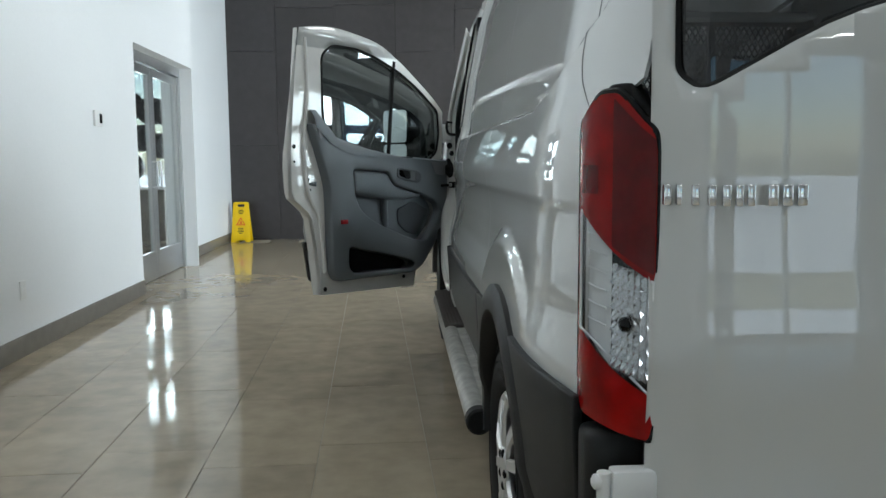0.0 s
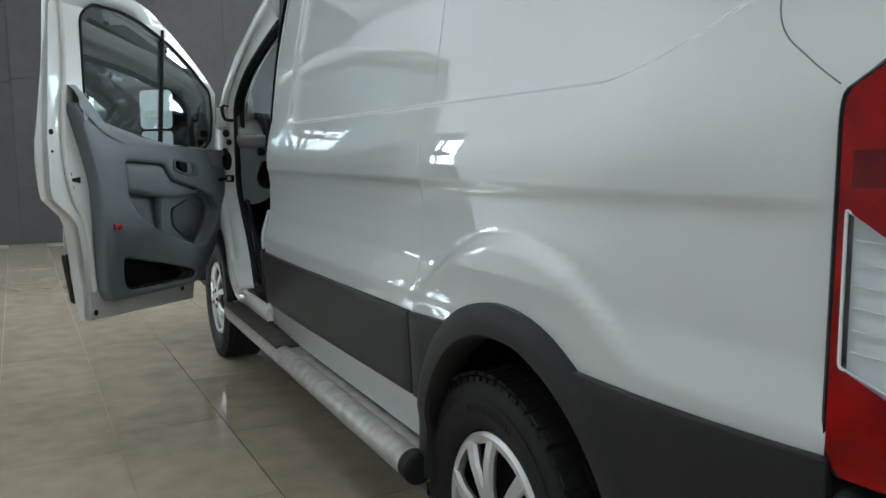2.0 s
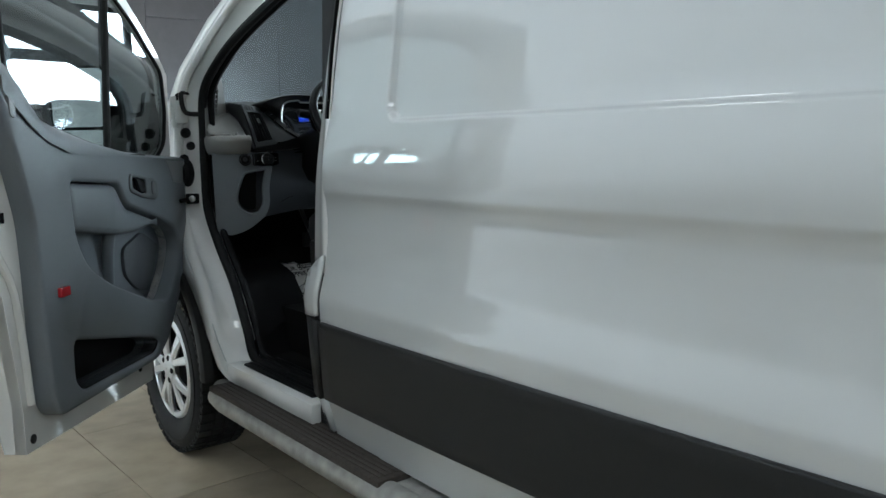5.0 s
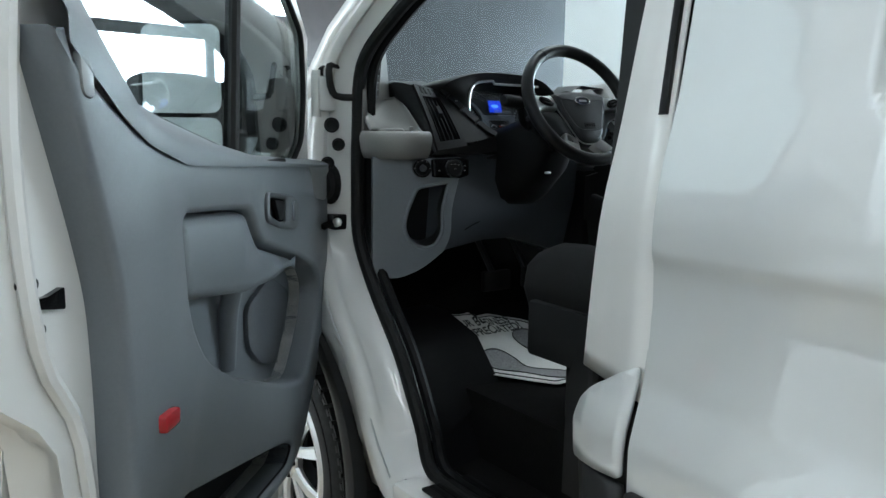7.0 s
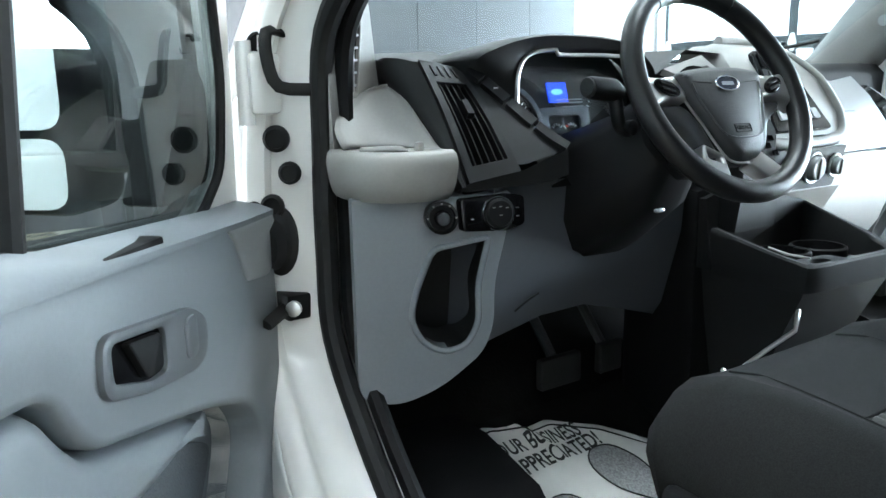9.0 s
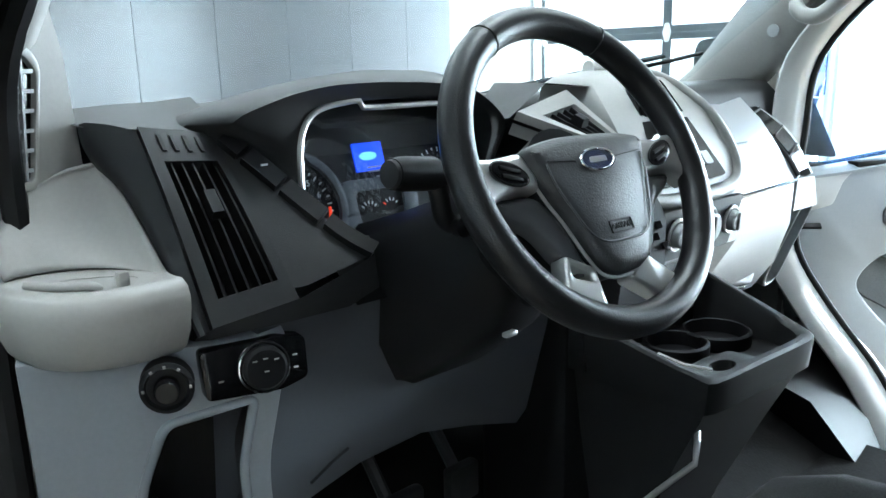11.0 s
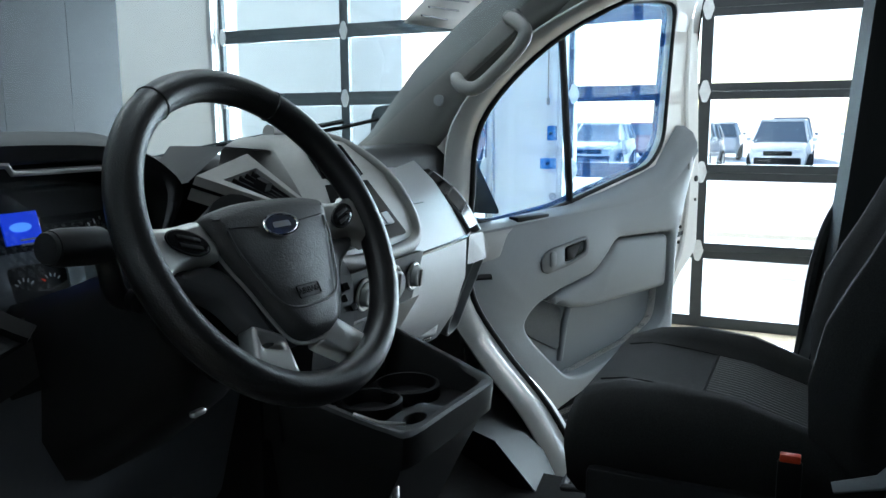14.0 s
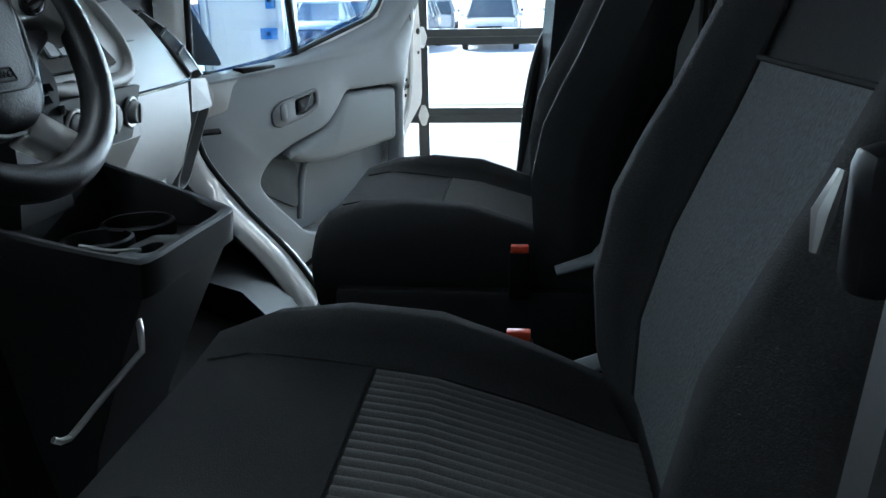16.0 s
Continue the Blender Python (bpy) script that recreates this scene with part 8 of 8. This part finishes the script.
wp = part("wiper_arm", tube([(0.05, 3.44, 1.40), (0.30, 3.37, 1.44), (0.62, 3.28, 1.485)], 0.006, 6), BLACK, van)
part("wiper_blade", tube([(0.42, 3.36, 1.44), (0.62, 3.285, 1.47), (0.72, 3.24, 1.49)], 0.005, 6), RUBBER, wp)

tag = thing("windscreen_paper", "white printed paper stuck inside the windscreen", "paper", at=(0.4, 2.9, 1.7))
bm = rings(bmesh.new(), [[Vector((0.205, 2.895, 1.648)).lerp(Vector((0.37, 2.895, 1.745)), t) for t in np.linspace(0, 1, 6)], [Vector((0.385, 2.885, 1.655)).lerp(Vector((0.63, 2.885, 1.772)), t) for t in np.linspace(0, 1, 6)]], False, False)
solid(part("sheet", bm, PAPER, tag), 0.001, 0)
for k in range(4):
    part("print_bar", tube([(0.25 + k * 0.03, 2.883, 1.665 + k * 0.018), (0.35 + k * 0.05, 2.880, 1.668 + k * 0.022)], 0.0022, 4), TRIM_MID, tag)

# ---- paper mat on the driver's floor ----
mat_thing = thing("paper_floor_mat", "printed white paper mat crumpled on the dark cab floor", "floor mat", at=(-0.42, 2.85, 0.67))


def mat_at(x, y, o=0.0):
    zf = 0.655 + (0.12 * (y - 2.84) / 0.26 if y > 2.84 else 0.0)
    wob = 0.004 * math.sin(x * 24 + y * 9) * math.sin(y * 17 + 1) + 0.012 * math.exp(-((x + 0.49 + 0.6 * (y - 3.03)) / 0.012) ** 2) * ease(2.94, 3.04, y) + 0.010 * ease(-0.58, -0.66, x)
    return Vector((x, y, zf + 0.011 + wob + o))


edge_pts = [(-0.64, 3.068), (-0.565, 3.080), (-0.495, 3.050), (-0.43, 3.058), (-0.338, 3.012), (-0.18, 2.878), (-0.13, 2.66), (-0.50, 2.66), (-0.625, 2.82)]
bm = sheet(rounded(edge_pts, 0.012), steps(-0.66, -0.12, 0.02), steps(2.64, 3.1, 0.02), lambda x, y: mat_at(x, y))
solid(part("paper", bm, PAPER, mat_thing, smooth=60), 0.0012, 0)
FOOT = mat("grey print", (0.22, 0.22, 0.22), 0.8, grain=0.5, scale=260)
for tx, ty in ((-0.405, 2.965), (-0.56, 2.905)):
    ax, ay = Vector((0.52, -0.85)), Vector((0.85, 0.52))
    sole = smooth_loop([Vector((tx, ty)) + ax * (b * 0.27) + ay * (a * 0.95) for a, b in ((-0.045, 0.25), (-0.03, 0.06), (0.01, 0.0), (0.05, 0.10), (0.055, 0.30), (0.035, 0.50), (0.042, 0.80), (0.02, 0.98), (-0.02, 0.98), (-0.038, 0.75), (-0.03, 0.50))], 3)
    part("foot_print", sheet([(p[0], p[1]) for p in sole], steps(-0.6, -0.1, 0.02), steps(2.6, 3.0, 0.02), lambda x, y: mat_at(x, y, 0.0025)), FOOT, mat_thing, smooth=60)
    part("print_outline", tube([mat_at(p[0], p[1], 0.003) for p in sole], 0.0016, 4, True), PRINT_BLACK, mat_thing)
part("print_border", tube([mat_at(p[0], p[1], 0.003) for p in rounded([(-0.42 + (x + 0.42) * 0.92, 2.86 + (y - 2.86) * 0.93) for x, y in edge_pts], 0.012)], 0.0016, 4, True), PRINT_BLACK, mat_thing)
for body, c, ex, wide in (("YOUR BUSINESS", (-0.489, 3.017), (1.0, 0.0), 0.217), ("IS APPRECIATED!", (-0.482, 2.979), (0.998, 0.065), 0.247)):
    cu = bpy.data.curves.new("print_text", "FONT")
    cu.offset = 0.0009
    cu.body, cu.size, cu.align_x, cu.align_y = body, 0.042, "CENTER", "CENTER"
    tmp = bpy.data.objects.new("print_text", cu)
    me = bpy.data.meshes.new_from_object(tmp)
    bpy.data.objects.remove(tmp)
    bm = bmesh.new()
    bm.from_mesh(me)
    for x in steps(-0.3, 0.3, 0.015):
        bmesh.ops.bisect_plane(bm, geom=bm.verts[:] + bm.edges[:] + bm.faces[:], plane_co=(x, 0, 0), plane_no=(1, 0, 0))
    k = wide / (max(v.co.x for v in bm.verts) - min(v.co.x for v in bm.verts))
    for v in bm.verts:
        v.co = mat_at(c[0] + v.co.x * k * ex[0] - v.co.y * ex[1], c[1] + v.co.x * k * ex[1] + v.co.y * ex[0], 0.0035)
    part("print_text", bm, PRINT_BLACK, mat_thing, smooth=None)
# ---- cars parked outside on the snow ----
CARPAINT = [mat("silver car paint", (0.55, 0.57, 0.60), 0.25, metal=0.4, coat=1.0, stain=0.06, stain_scale=2), mat("dark blue car paint", (0.16, 0.20, 0.27), 0.25, coat=1.0, stain=0.06, stain_scale=2), mat("white car paint", (0.70, 0.71, 0.72), 0.3, coat=1.0, stain=0.06, stain_scale=2), mat("maroon car paint", (0.30, 0.12, 0.12), 0.3, coat=1.0, stain=0.06, stain_scale=2)]
CARGLASS = mat("dark car glass", (0.16, 0.19, 0.22), 0.15, spec=0.5)


def parked_car(paint, label, tall=0.0):
    """An estate car, nose towards -x: lofted body, glass house, roof, bumper, lamps, wheels."""
    car = thing("parked_car", label, "car", "cars on the lot")
    prof = ((-2.20, 0.62, 0.45, 0.74), (-2.05, 0.80, 0.32, 0.88), (-1.1, 0.88, 0.26, 1.02), (-0.6, 0.90, 0.26, 1.06), (1.6, 0.90, 0.26, 1.10), (2.05, 0.86, 0.32, 1.06), (2.2, 0.74, 0.45, 0.95))
    body = part("body", rings(bmesh.new(), [[(x, s * w, z) for s, w, z in ((-1, hw * 0.92, z0), (-1, hw, (z0 + z1) / 2), (-1, hw * 0.94, z1 - 0.03), (-1, hw * 0.7, z1), (1, hw * 0.7, z1), (1, hw * 0.94, z1 - 0.03), (1, hw, (z0 + z1) / 2), (1, hw * 0.92, z0))] for x, hw, z0, z1 in prof]), paint, car, smooth=40)
    z2 = 1.58 + tall
    part("glass_house", rings(bmesh.new(), [[(-1.15, -0.80, 1.02), (-0.35, -0.62, z2 - 0.02), (1.75, -0.62, z2 - 0.04), (2.12, -0.74, 1.06)], [(-1.15, 0.80, 1.02), (-0.35, 0.62, z2 - 0.02), (1.75, 0.62, z2 - 0.04), (2.12, 0.74, 1.06)]]), CARGLASS, car, smooth=None)
    part("roof", boxed(-0.42, 1.80, -0.64, 0.64, z2 - 0.05, z2 + 0.03, bevel=0.025), paint, car)
    for s in (-1, 1):
        for xa, xb in ((-1.17, -0.38), (0.45, 0.48), (1.30, 1.34), (2.12, 1.76)):
            part("pillar", tube([(xa, s * 0.80, 1.04), (xb, s * 0.635, z2 - 0.02)], 0.035, 8), paint, car)
        part("headlamp", boxed(-2.17, -1.98, s * 0.45, s * 0.74, 0.70, 0.82, bevel=0.02), LAMPWHITE, car)
        part("side_mirror", boxed(-0.85, -0.70, s * 0.90, s * 1.03, 1.03, 1.14, bevel=0.02), paint, car)
        for x in (-1.35, 1.35):
            m = axes((x, s * 0.74, 0.33), (1, 0, 0), (0, 0, 1), (0, s, 0))
            w = part("wheel", lathe([(0.33, 0.0), (0.33, 0.15), (0.31, 0.18), (0.22, 0.18), (0.20, 0.0)], m, 24), TYRE, car)
            part("rim", lathe([(0.215, 0.10), (0.215, 0.165), (0.06, 0.15)], m, 16), COVER, w)
    part("grille", boxed(-2.235, -2.15, -0.40, 0.40, 0.62, 0.76, bevel=0.01), DARK, car)
    part("front_bumper", boxed(-2.25, -2.1, -0.66, 0.66, 0.36, 0.56, bevel=0.03), BLACK, car)
    return car


random.seed(8)
LABELS = ("silver estate car parked on the snowy lot", "dark blue tall car parked on the snowy lot", "white car parked on the snowy lot", "maroon car parked on the snowy lot")
models = [parked_car(CARPAINT[k], LABELS[k], (0.0, 0.18, 0.10, 0.0)[k]) for k in range(4)]
parked = set()
for row in range(2):
    for i in range(14):
        k = random.choice((0, 0, 1, 2, 2, 3))
        place = Matrix.Translation((27 + row * 9.5 + random.uniform(-0.3, 0.3), -17.0 + i * 2.9, -0.21)) @ Matrix.Rotation(radians(random.uniform(-4, 4) + row * 180), 4, "Z")
        if k not in parked:
            models[k].matrix_world = place
            parked.add(k)
        else:
            copy_thing(models[k], place)

# ---- dark wall panels, each a piece of its own ----
PW = 0.945
for k in range(-5, 14):
    x0 = -0.32 + (k - 1) * PW
    off = (2.98, 3.66, 2.24)[k % 3]
    z = off - 1.47 * 3
    while z < ZC:
        a, b = max(z + 0.003, 0.0), min(z + 1.467, ZC)
        l, r = max(x0 + 0.003, -4.0), min(x0 + PW - 0.003, 9.99)
        if b - a > 0.03 and r - l > 0.03:
            part("panel", boxed(l, r, YF - 0.014, YF - 0.0, a, b), PANEL, wall_front, smooth=None)
        z += 1.47

# ---- floor tiles ----
TW, TL, TURN = 0.455, 0.915, radians(1.8)
tile_mesh = {}
rest = bmesh.new()
cos_t, sin_t = math.cos(TURN), math.sin(TURN)
for i in range(-18, 24):
    for j in range(-12, 16):
        u0 = -1.18 + (i + 0) * TW
        v0 = 1.95 + j * TL + (0.0 if i % 2 == 0 else -0.70)
        cx, cy = u0 + TW / 2, v0 + TL / 2
        X, Y = cx * cos_t - (cy - 2) * sin_t, 2 + cx * sin_t + (cy - 2) * cos_t
        if not (-8.0 < X < 9.9 and YB + 0.35 < Y < YF - 0.1):
            continue
        near = -3.7 < X < 0.3 and -1.5 < Y < 10.9
        if near and len(tile_mesh.setdefault("n", [])) < 300:
            if "m" not in tile_mesh:
                bm = boxed(-TW / 2 + 0.0018, TW / 2 - 0.0018, -TL / 2 + 0.0018, TL / 2 - 0.0018, -0.006, 0.0)
                tile_mesh["m"] = mesh_of(bm, "tile")
                tile_mesh["m"].materials.append(TILE)
            ob = new("tile", tile_mesh["m"])
            ob.parent = floor
            ob.matrix_basis = Matrix.Translation((X, Y, random.uniform(-0.0004, 0.0004))) @ Matrix.Rotation(TURN, 4, "Z")
            tile_mesh["n"].append(ob)
        else:
            box(rest, -TW / 2 + 0.0018, TW / 2 - 0.0018, -TL / 2 + 0.0018, TL / 2 - 0.0018, -0.006, 0.0, m=Matrix.Translation((X, Y, 0)) @ Matrix.Rotation(TURN, 4, "Z"))
tagged(part("far_tiles", rest, TILE, floor, smooth=None), kind="stuff")
